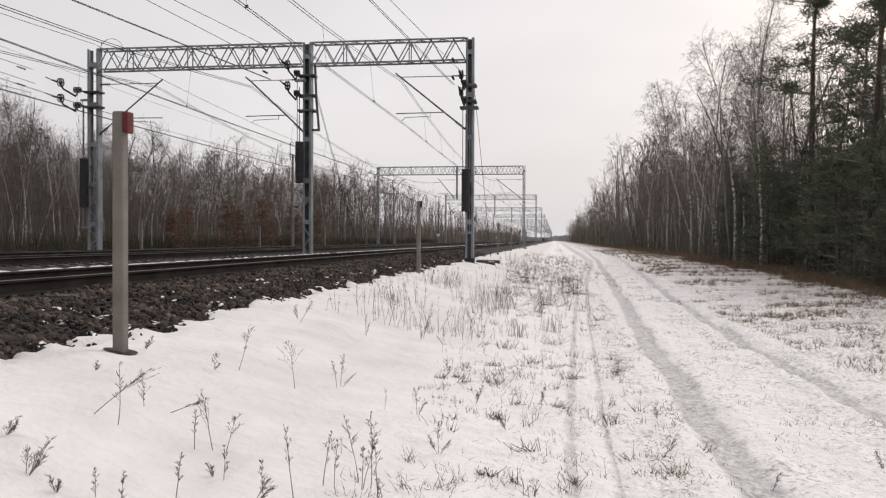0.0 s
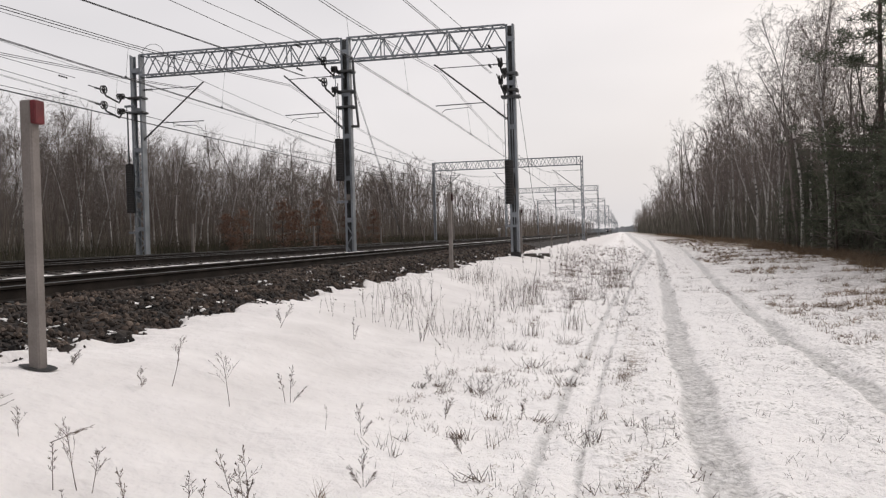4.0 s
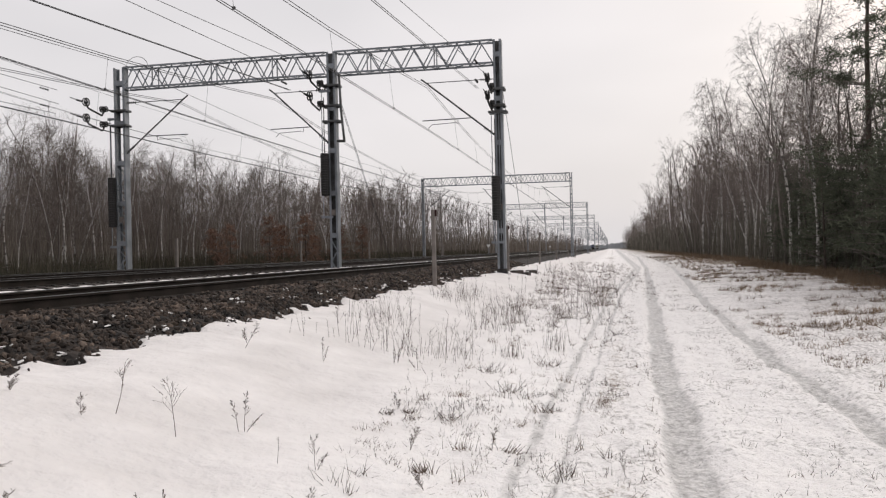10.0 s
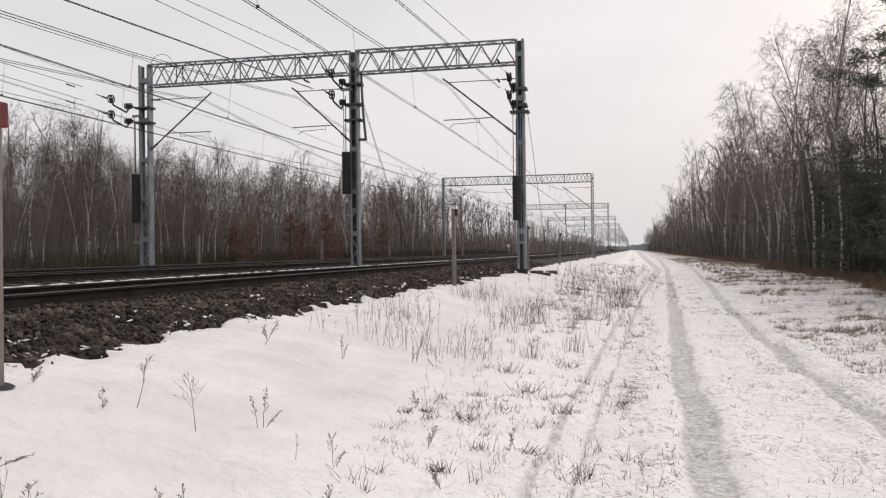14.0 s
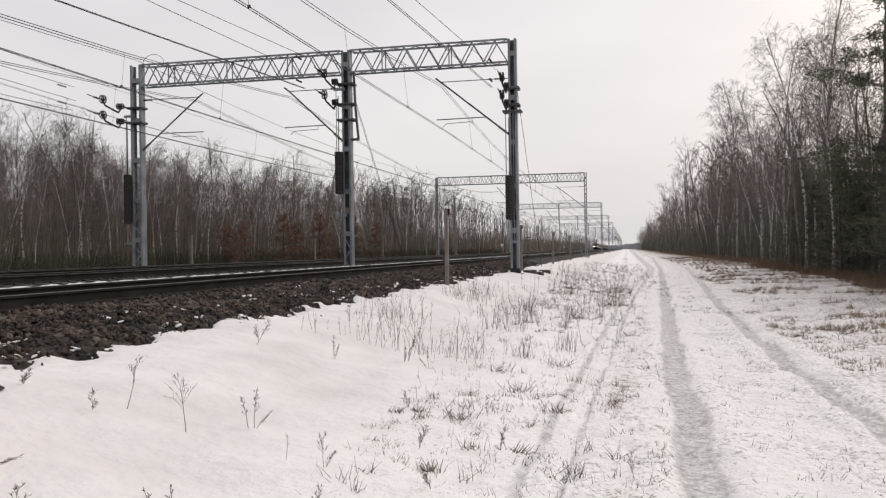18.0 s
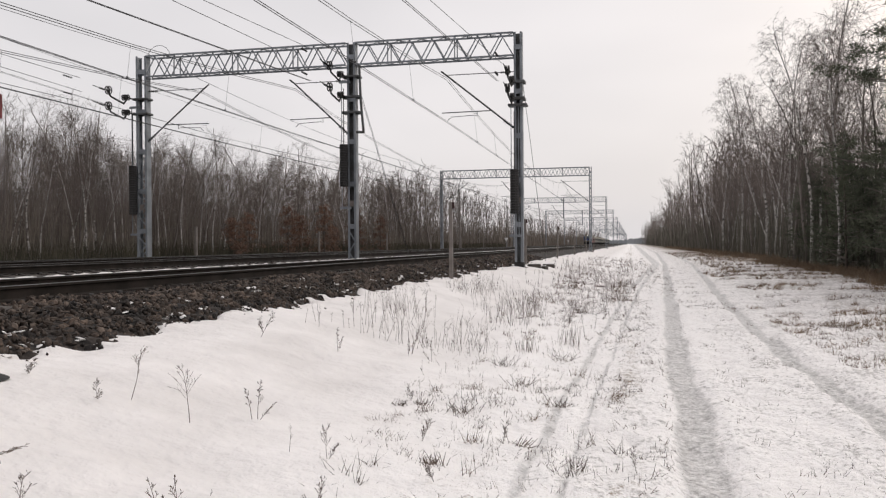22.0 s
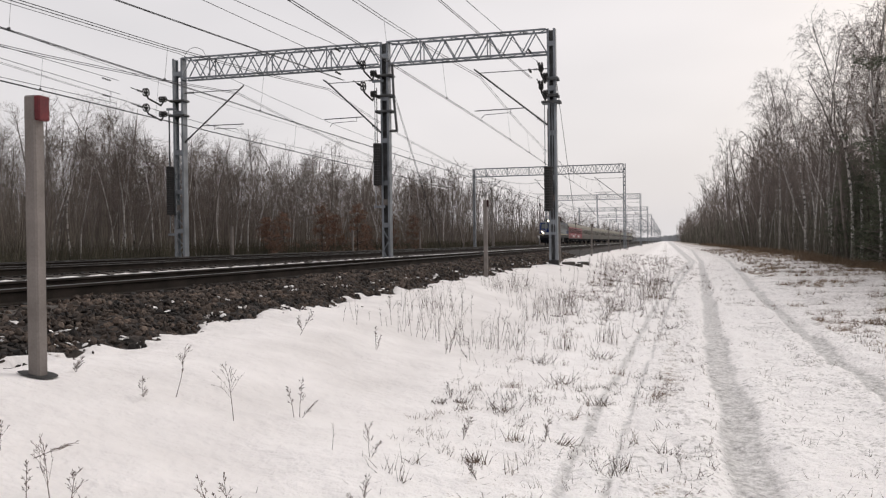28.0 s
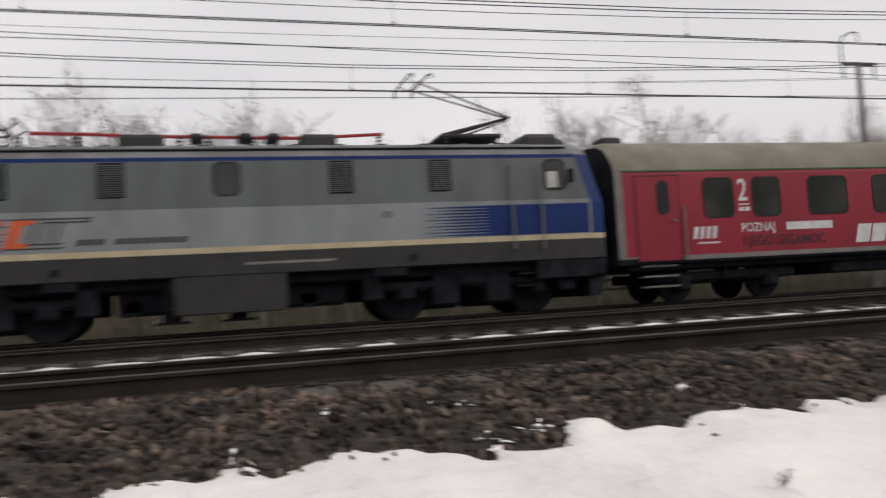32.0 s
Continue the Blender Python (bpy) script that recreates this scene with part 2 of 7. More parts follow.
    rough_part = math_node("MULTIPLY", math_node("ADD", n2, math_node("MULTIPLY", n3, 0.35)), math_node("MULTIPLY", attribute("tread"), 3.2))
    l.new(math_node("ADD", math_node("MULTIPLY", n4, 1.0), math_node("ADD", math_node("MULTIPLY", n1, 4.0), rough_part)), bp.inputs["Height"])
    l.new(bp.outputs[0], b.inputs["Normal"])
    return m


M_GROUND = ground_material()
M_SNOW = material("clean_snow", (0.86, 0.84, 0.825), (0.76, 0.73, 0.715), 0.75, 0, 3, 0.01, 20)


# ---- geometry helpers ----
class Geo:
    """Collects vertices and faces of one mesh."""

    def __init__(self):
        self.v, self.f, self.s = [], [], []

    def add(self, verts, faces, slot=0):
        k = len(self.v)
        self.v.extend(verts)
        self.f.extend(tuple(i + k for i in face) for face in faces)
        self.s.extend([slot] * len(faces))
        return self

    def box(self, x0, x1, y0, y1, z0, z1, bevel=0.0, slot=0):
        """A box with its long edges along z, y and x cut by a small bevel."""
        b = min(bevel, (x1 - x0) / 2.01, (y1 - y0) / 2.01, (z1 - z0) / 2.01)
        if b <= 0:
            vs = [(x, y, z) for z in (z0, z1) for y in (y0, y1) for x in (x0, x1)]
            return self.add(vs, [(0, 2, 3, 1), (4, 5, 7, 6), (0, 1, 5, 4), (2, 6, 7, 3), (0, 4, 6, 2), (1, 3, 7, 5)], slot)
        ring = [(x0 + b, y0), (x1 - b, y0), (x1, y0 + b), (x1, y1 - b), (x1 - b, y1), (x0 + b, y1), (x0, y1 - b), (x0, y0 + b)]
        inner = [(min(max(x, x0 + b), x1 - b), min(max(y, y0 + b), y1 - b)) for x, y in ring]
        vs = [(x, y, z0) for x, y in inner] + [(x, y, z0 + b) for x, y in ring]
        vs += [(x, y, z1 - b) for x, y in ring] + [(x, y, z1) for x, y in inner]
        fs = [tuple(range(7, -1, -1)), tuple(range(24, 32))]
        for r in range(3):
            fs += [(r * 8 + k, r * 8 + (k + 1) % 8, r * 8 + 8 + (k + 1) % 8, r * 8 + 8 + k) for k in range(8)]
        return self.add(vs, fs, slot)

    def tube(self, points, radii, n=6, cap=True, slot=0):
        """A round bar through the points; radii: one or one a point."""
        pts = [Vector(p) for p in points]
        rs = [radii] * len(pts) if isinstance(radii, (int, float)) else radii
        vs = []
        for i, p in enumerate(pts):
            d = (pts[min(i + 1, len(pts) - 1)] - pts[max(i - 1, 0)]).normalized()
            a = d.orthogonal().normalized() if abs(d.z) > 0.95 else d.cross(Vector((0, 0, 1))).normalized()
            c = d.cross(a)
            for k in range(n):
                w = 2 * math.pi * k / n
                vs.append(tuple(p + (a * math.cos(w) + c * math.sin(w)) * rs[i]))
        fs = [(i * n + k, i * n + (k + 1) % n, i * n + n + (k + 1) % n, i * n + n + k) for i in range(len(pts) - 1) for k in range(n)]
        if cap:
            fs += [tuple(range(n - 1, -1, -1)), tuple(range((len(pts) - 1) * n, len(pts) * n))]
        return self.add(vs, fs, slot)

    def bar(self, a, c, w, h, slot=0):
        """A flat bar of w by h from a to c, its h side upright."""
        a, c = Vector(a), Vector(c)
        d = (c - a).normalized()
        s = (d.cross(Vector((0, 0, 1))) if abs(d.z) < 0.98 else Vector((1, 0, 0))).normalized() * w / 2
        u = s.cross(d).normalized() * h / 2
        vs = [tuple(p + i * s + j * u) for p in (a, c) for i, j in ((-1, -1), (1, -1), (1, 1), (-1, 1))]
        return self.add(vs, [(3, 2, 1, 0), (4, 5, 6, 7), (0, 1, 5, 4), (1, 2, 6, 5), (2, 3, 7, 6), (3, 0, 4, 7)], slot)

    def sweep(self, profile, stations, slot=0, closed=True, cap=True):
        """A closed cross-section of (x, z) pairs carried along y; stations: (y, scale_x, scale_z, dx, dz)."""
        n, vs = len(profile), []
        for y, sx, sz, dx, dz in stations:
            vs += [(x * sx + dx, y, z * sz + dz) for x, z in profile]
        m = len(stations)
        fs = [(i * n + k, i * n + (k + 1) % n, i * n + n + (k + 1) % n, i * n + n + k) for i in range(m - 1) for k in range(n if closed else n - 1)]
        if cap:
            fs += [tuple(range(n - 1, -1, -1)), tuple(range((m - 1) * n, m * n))]
        return self.add(vs, fs, slot)

    def disc(self, c, axis, r, w, n=16, slot=0):
        c, axis = Vector(c), Vector(axis).normalized()
        return self.tube([c - axis * w / 2, c + axis * w / 2], r, n, True, slot)

    def mesh(self, name, *mats, smooth=False):
        me = bpy.data.meshes.new(name)
        me.from_pydata(self.v, [], self.f)
        for m in mats:
            me.materials.append(m)
        if len(mats) > 1:
            me.polygons.foreach_set("material_index", self.s)
        if smooth:
            me.polygons.foreach_set("use_smooth", [True] * len(me.polygons))
            me.set_sharp_from_angle(angle=radians(38))
        me.update()
        return me


def part(name, geo, mats, parent, label="", smooth=False):
    """One mesh object under a thing or under a part (geo: a Geo or a finished mesh)."""
    mats = mats if isinstance(mats, (tuple, list)) else (mats,)
    ob = new(name, geo if isinstance(geo, bpy.types.Mesh) else geo.mesh(name, *mats, smooth=smooth))
    ob.parent = parent
    return tagged(ob, label)


def thing(name, label, category, group="", kind="", at=(0, 0, 0), turn=0.0):
    ob = new(name)
    ob.matrix_basis = pose(*at, 0, 0, turn)
    return tagged(ob, label, category, group, kind)


def mesh_np(name, verts, faces, mat):
    """A mesh from arrays: verts (n, 3) and faces (m, 3 or 4)."""
    me = bpy.data.meshes.new(name)
    me.from_pydata(verts.tolist() if len(verts) < 2000 else verts, [], faces.tolist() if len(faces) < 2000 else faces)
    me.materials.append(mat)
    me.update()
    return me


# ---- the lie of the land ----
RAIL_Z = 1.03
TRACKS = (-7.35, -14.1, -18.5)
SPAN, FIRST = 60.0, 33.26
GANTRIES = [FIRST + SPAN * k for k in range(-2, 14)]


def lattice(ix, iy, seed):
    h = (ix.astype(np.int64) * 374761393 + iy.astype(np.int64) * 668265263 + seed * 974711) & 0x7FFFFFFF
    h = ((h ^ (h >> 13)) * 1274126177) & 0x7FFFFFFF
    return ((h ^ (h >> 16)) & 0xFFFF) / 65535.0


def bumps(x, y, size, seed=0):
    """Smooth noise from 0 to 1 with lumps of about that size."""
    x, y = np.asarray(x, float) / size, np.asarray(y, float) / size
    ix, iy = np.floor(x), np.floor(y)
    fx, fy = x - ix, y - iy
    fx, fy = fx * fx * (3 - 2 * fx), fy * fy * (3 - 2 * fy)
    a, b = lattice(ix, iy, seed), lattice(ix + 1, iy, seed)
    c, d = lattice(ix, iy + 1, seed), lattice(ix + 1, iy + 1, seed)
    return (a * (1 - fx) + b * fx) * (1 - fy) + (c * (1 - fx) + d * fx) * fy


def rut_left(y):
    return np.interp(y, [-40, 4.5, 7.6, 10.9, 19.2, 60, 130, 900], [0.45, 0.53, 0.60, 0.65, 0.95, 2.36, 3.8, 3.8])


def rut_right(y):
    return np.interp(y, [-40, 4.5, 12, 19.1, 60, 130, 900], [2.3, 2.15, 2.12, 2.3, 4.22, 5.7, 5.7])


def trail(y):
    return np.interp(y, [-40, 5.4, 9, 12, 27, 60, 900], [-0.7, -0.46, -0.36, -0.28, 0.18, 1.8, 3.4])


def edge_x(y):
    """Where the wood beside the cart road begins."""
    return np.interp(y, [15, 28, 38, 70, 130, 300], [7.7, 8.3, 9.0, 10.4, 11.3, 11.8])


def ground_z(x, y):
    x, y = np.asarray(x, float), np.asarray(y, float)
    z = np.interp(x, [-70, -30, -24, -22.5, -20, -6.4, -5.4, -4.9, -4.35, -3.9, -3.55, -3.1, -2.6, -1.8, -0.8, 1.4, 3.2, 5.5, 9, 14, 60],
                  [0.2, 0.3, 0.35, 0.4, 0.4, 0.4, 0.5, 0.58, 0.525, 0.455, 0.37, 0.235, 0.135, 0.065, -0.02, -0.06, -0.02, 0.02, 0.06, 0.1, 0.1])
    near = np.exp(-np.maximum(np.hypot(x, y - 8) - 15, 0) / 25)
    z = z + (bumps(x, y, 1.6, 1) - 0.5) * 0.09 * near + (bumps(x, y, 0.5, 2) - 0.5) * 0.05 * near
    tread = np.clip((x + 2.0) / 2.5, 0, 1)
    z = z + (bumps(x, y, 0.16, 3) - 0.5) * (0.012 + 0.055 * tread) * near
    for middle, wide, deep in ((rut_left(y), 0.19, 0.05), (rut_right(y), 0.16, 0.05)):
        z = z - deep * np.exp(-(((x - middle) / wide) ** 4))
        z = z + 0.02 * np.exp(-(((np.abs(x - middle) - wide * 1.5) / 0.12) ** 2)) * near
    for side in (-0.13, 0.13):
        z = z - 0.03 * np.exp(-(((x - trail(y) - side * (0.6 + 0.4 * bumps(y, y * 0, 3, 5))) / 0.05) ** 2)) * near
    # snow drifted in lobes over the foot of the ballast
    z = z + 0.11 * np.exp(-(((x + 5.1) / 0.36) ** 2)) * (bumps(x, y, 0.8, 8) * 0.45 + bumps(x, y, 0.3, 9) * 1.0 + bumps(x, y, 0.15, 10) * 0.8 - 1.2)
    # pits in the thin edge, where stones show through
    pits = np.maximum(bumps(x, y, 0.17, 15) * 0.6 + bumps(x, y, 0.09, 16) * 0.4 - 0.46, 0)
    z = z - 0.75 * pits * np.exp(-(((x + 5.0) / 0.2) ** 2))
    return z


def lines_1d(dense0, dense1, step, far0, far1, grow):
    a = list(np.arange(dense0, dense1, step))
    d, v = step, a[-1]
    while v < far1:
        d *= grow
        v += d
        a.append(v)
    d, v, left = step, a[0], []
    while v > far0:
        d *= grow
        v -= d
        left.append(v)
    return np.array(left[::-1] + a)


def build_ground():
    xs = lines_1d(-5.6, 3.4, 0.055, -900, 900, 1.2)
    ys = lines_1d(1.5, 11.0, 0.08, -500, 2400, 1.035)
    X, Y = np.meshgrid(xs, ys)
    Z = ground_z(X, Y)
    nx, ny = len(xs), len(ys)
    verts = np.stack([X.ravel(), Y.ravel(), Z.ravel()], 1)
    i = np.arange(nx - 1)[None, :] + np.arange(ny - 1)[:, None] * nx
    faces = np.stack([i, i + 1, i + 1 + nx, i + nx], -1).reshape(-1, 4)
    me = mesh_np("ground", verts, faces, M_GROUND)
    me.polygons.foreach_set("use_smooth", [True] * len(me.polygons))
    x, y = verts[:, 0], verts[:, 1]
    ice = np.zeros(len(x))
    for middle, wide in ((rut_left(y) + 0.015, 0.215), (rut_right(y) - 0.02, 0.18)):
        wander = (bumps(x * 0 + 3, y, 1.3, 14) - 0.5) * 0.10
        ice = np.maximum(ice, 0.82 * np.exp(-(((x - middle - wander) / wide) ** 2)) - 0.05)
    for side, wide in ((-0.15, 0.085), (0.13, 0.055)):
        ice = np.maximum(ice, 0.55 * np.exp(-(((x - trail(y) - side) / np.maximum(wide, 0.0045 * y)) ** 2)))
    bare = np.interp(x, [-4.5, -2.6, -1.2, 0.1, 0.4, 2.6, 3.2, 5.0, 7.5, 8.6, 40], [0.0, 0.03, 0.25, 0.32, 0.13, 0.13, 0.24, 0.29, 0.33, 0.42, 0.6])
    bare = bare * (0.75 + 0.5 * bumps(x, y, 2.2, 12)) * np.interp(y, [0, 12, 40, 120], [0.9, 1.0, 1.0, 1.1])
    bare = bare * (1 - 0.75 * np.exp(-(((x - trail(y)) / 0.24) ** 4)))
    litter = np.interp(x, [-27, -23, -22, -6.5], [1, 0.9, 0, 0]) + np.interp(x - edge_x(y), [-0.7, 0.8], [0, 1.0])
    tread = np.interp(x, [-5.0, -2.6, -1.2, 0.0, 1.0, 3.0, 5.0, 12.0], [0.03, 0.08, 0.27, 0.36, 0.36, 0.40, 0.44, 0.48])
    for name, values in (("ice", ice), ("bare", bare), ("litter", litter), ("tread", tread)):
        at = me.attributes.new(name, "FLOAT", "POINT")
        at.data.foreach_set("value", values.astype(np.float32))
    return tagged(new("ground", me), "snow-covered verge with icy wheel ruts and dead grass", "ground", kind="structure")


ground = build_ground()

# the ballast bed under the three tracks
BED_X = [-22.4, -21.4, -20.4, -19.7, -17.2, -16.3, -12.7, -11.4, -10.2, -9.2, -8.7, -6.2, -5.7, -5.25, -4.9, -4.5]
BED_Z = [0.2, 0.5, 0.78, 0.82, 0.82, 0.80, 0.80, 0.76, 0.72, 0.78, 0.81, 0.815, 0.765, 0.665, 0.56, 0.38]


def bed_z(x, y):
    return np.interp(x, BED_X, BED_Z) + (bumps(x, y, 0.9, 21) - 0.5) * 0.07


def build_ballast():
    xs = np.unique(np.concatenate([np.array(BED_X), np.arange(-7.0, -4.6, 0.06)]))
    ys = lines_1d(-8.0, 26.0, 0.08, -400, 1500, 1.06)
    X, Y = np.meshgrid(xs, ys)
    near = (X > -7.0) * np.exp(-np.maximum(np.abs(Y - 8) - 20, 0) / 12)
    Z = bed_z(X, Y) + (bumps(X, Y, 0.12, 22) - 0.5) * 0.05 * near
    nx, ny = len(xs), len(ys)
    i = np.arange(nx - 1)[None, :] + np.arange(ny - 1)[:, None] * nx
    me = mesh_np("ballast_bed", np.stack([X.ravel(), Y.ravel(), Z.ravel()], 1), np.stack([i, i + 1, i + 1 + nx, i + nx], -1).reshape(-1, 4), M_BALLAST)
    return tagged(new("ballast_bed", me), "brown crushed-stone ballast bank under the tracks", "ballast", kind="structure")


ballast = build_ballast()


# ---- tracks ----
RAIL_PROFILE = [(-0.075, 0), (0.075, 0), (0.075, 0.012), (0.012, 0.03), (0.009, 0.125), (0.036, 0.14), (0.036, 0.166), (0.028, 0.172),
                (-0.028, 0.172), (-0.036, 0.166), (-0.036, 0.14), (-0.009, 0.125), (-0.012, 0.03), (-0.075, 0.012)]


def rail_geo():
    g = Geo()
    st = [(y, 1, 1, 0, 0) for y in (-400, -100, -20, 20, 60, 120, 250, 500, 900, 1500)]
    n = len(RAIL_PROFILE)
    g.sweep(RAIL_PROFILE, st)
    # the worn top of the head
    for k, face in enumerate(g.f[:-2]):
        if face[0] % n in (6, 7, 8):
            g.s[k] = 1
    return g.mesh("rail", M_RAIL, M_RAILTOP)


def sleeper_geo():
    g = Geo()
    g.sweep([(-1.25, 0), (1.25, 0), (1.25, 0.14), (1.15, 0.17), (0.55, 0.17), (0.4, 0.12), (-0.4, 0.12), (-0.55, 0.17), (-1.15, 0.17), (-1.25, 0.14)],
            [(-0.14, 1, 1, 0, 0), (0.14, 1, 1, 0, 0)])
    return g


def build_tracks():
    rail, sleeper = rail_geo(), sleeper_geo().mesh("sleeper", M_SLEEPER)
    clip = Geo()
    for s in (-1, 1):
        for e in (-1, 1):
            clip.box(s * 0.7175 + e * 0.10 - 0.04, s * 0.7175 + e * 0.10 + 0.04, -0.05, 0.05, 0.17, 0.205, 0.01)
    clip = clip.mesh("rail_clip", M_IRON)
    for k, x in enumerate(TRACKS):
        name = "ballasted railway track with dark worn rails" + (" and a strip of snow" if k == 0 else "")
        track = thing("railway_track", name, "railway track", "parallel tracks", "structure", (x, 0, RAIL_Z - 0.172))
        for s in (-1, 1):
            part("rail", rail, None, track).location = (s * 0.7535, 0, 0)
        first, last = (-12, 48) if k == 0 else (-10, 30)
        y = first
        while y < last:
            sl = part("sleeper", sleeper, None, track)
            sl.location = (0, y, -0.19)
            part("rail_clip", clip, None, sl)
            y += 0.6
        rest = Geo()
        base = sleeper_geo()
        for y in list(np.arange(last, 260, 0.6)) + list(np.arange(-60, first - 0.3, 0.6)):
            rest.add([(vx, vy + y, vz - 0.19) for vx, vy, vz in base.v], base.f)
        tagged(part("far_sleepers", rest, M_SLEEPER, track), kind="stuff")
    # a thin uneven ridge of snow along the first track
    g = Geo()
    rng = random.Random(5)
    x0, y = TRACKS[0] - 0.83, -14.0
    while y < 160:
        stations, end = [], y + rng.uniform(6, 22)
        while y < end:
            # the ridge sags over every sleeper
            sag = abs(math.sin(math.pi * y / 0.6)) ** 0.3
            wide = rng.uniform(0.7, 0.95) * (0.3 if not stations or y > end - 0.3 else 0.35 + 0.65 * sag)
            stations.append((y, wide, 1.0, x0 * (1 - wide), rng.uniform(-0.010, 0.004) - 0.04 * (1 - sag) - (0.03 if wide < 0.35 else 0)))
            y += rng.uniform(0.09, 0.16)
        top = RAIL_Z + 0.016
        g.sweep([(x0, 0.70), (x0, top - 0.05), (x0 - 0.04, top), (x0 - 0.10, top - 0.015), (x0 - 0.24, 0.70)], stations)
        y += rng.uniform(0.05, 0.3)
    tagged(new("snow_strip", g.mesh("snow_strip", M_SNOW, smooth=True)), "broken strip of snow lying along a rail", "snow", kind="stuff")


build_tracks()


# ---- overhead line ----
LEFT_X, MID_X, RIGHT_X, BEAM_TOP, BEAM_LOW = -21.48, -11.48, -4.36, 10.06, 9.06
CONTACT, CARRIER = 6.58, 8.25


def column(name, x, z0, z1, parent, width=0.34, deep=0.30, split=False, laced=99.0):
    """A column of two channels with lacing and battens between them."""
    col = None
    for s in (-1, 1):
        g = Geo()
        xs = x + s * width / 2
        d, a, b = deep / 2, s * 0.09, s * 0.012
        ring = [(xs, -d), (xs, d), (xs - a, d), (xs - a, d - 0.014), (xs - b, d - 0.014), (xs - b, 0.014 - d), (xs - a, 0.014 - d), (xs - a, -d)]
        g.add([(px, py, z) for z in (z0, z1) for px, py in ring], [tuple(range(8)), tuple(range(15, 7, -1))] + [(k, k + 8, (k + 1) % 8 + 8, (k + 1) % 8) for k in range(8)])
        col = part("channel", g, M_STEEL, col) if col else part(name, g, M_STEEL, parent)
    rest = Geo()
    z, k = z0 + 0.4, 0
    while z < z1 - 0.4:
        for y in (-deep / 2 - 0.008, deep / 2 + 0.008):
            g = Geo() if split else rest
            if z > laced and k % 4 != 3:
                continue
            if k % 4 == 3:
                g.box(x - width / 2 + 0.02, x + width / 2 - 0.02, y - 0.006, y + 0.006, z + 0.1, z + 0.3)
            else:
                a, b = (-1, 1) if k % 2 else (1, -1)
                g.bar((x + a * (width / 2 - 0.05), y, z), (x + b * (width / 2 - 0.05), y, z + 0.45), 0.01, 0.05)
            if split:
                part("batten" if k % 4 == 3 else "lacing_bar", g, M_STEEL, col)
        z += 0.45
        k += 1
    if not split:
        tagged(part("lacing", rest, M_STEEL, col), kind="stuff")
    elif laced < 5:
        part("web_plate", Geo().box(x - width / 2 + 0.013, x + width / 2 - 0.013, deep * 0.18, deep * 0.18 + 0.012, z0, z1 - 0.02), M_OLD_STEEL, col)
    return col


def truss(name, x0, x1, parent, step=0.47, stagger=0, split=False):
    """A box truss between two columns: four chords, zigzag lattice on both faces."""
    tr = None
    for y in (-0.26, 0.26):
        for z in (BEAM_LOW + 0.04, BEAM_TOP - 0.04):
            g = Geo().box(x0, x1, y - 0.032, y + 0.032, z - 0.034, z + 0.034)
            tr = (part("chord", g, M_STEEL, tr), tr)[1] if tr else part(name, g, M_STEEL, parent)
    n = max(2, round((x1 - x0) / step))
    rest = Geo()
    for y in (-0.26, 0.26):
        for k in range(n):
            a, b = x0 + (x1 - x0) * k / n, x0 + (x1 - x0) * (k + 1) / n
            up = (k + (y > 0) * stagger) % 2
            g = Geo() if split else rest
            g.bar((a, y, BEAM_TOP - 0.08 if up else BEAM_LOW + 0.08), (b, y, BEAM_LOW + 0.08 if up else BEAM_TOP - 0.08), 0.03, 0.045)
            if split:
                part("diagonal", g, M_STEEL, tr)
            if k % 6 == 3:
                g = Geo() if split else rest
                g.bar((a, y, BEAM_LOW + 0.05), (a, y, BEAM_TOP - 0.05), 0.04, 0.05)
                if split:
                    part("upright", g, M_STEEL, tr)
    for k in range(0, n + 1, 2):
        a = x0 + (x1 - x0) * k / n
        for z in (BEAM_LOW + 0.02, BEAM_TOP - 0.02):
            g = Geo() if split else rest
            g.bar((a, -0.26, z), (a, 0.26, z), 0.04, 0.03)
            if split:
                part("cross_tie", g, M_STEEL, tr)
    # flat zigzag lacing between the two faces, above and below
    for k in range(n):
        a, b, e = x0 + (x1 - x0) * k / n, x0 + (x1 - x0) * (k + 1) / n, 0.24 if k % 2 else -0.24
        for z in (BEAM_LOW + 0.075, BEAM_TOP - 0.075):
            g = Geo() if split else rest
            g.bar((a, e, z), (b, -e, z), 0.03, 0.02)
            if split:
                part("lacing_bar", g, M_STEEL, tr)
    if not split:
        tagged(part("lattice", rest, M_STEEL, tr), kind="stuff")
    return tr


def insulator(g, a, b, r=0.07, sheds=4, slot=0):
    """A ribbed insulator between two points."""
    a, b = Vector(a), Vector(b)
    g.tube([a, b], r * 0.35, 6, True, slot)
    for k in range(sheds):
        p = a.lerp(b, (k + 0.5) / sheds)
        d = (b - a).normalized() * 0.02
        g.tube([p - d, p, p + d], [r * 0.5, r, r * 0.5], 10, True, slot)


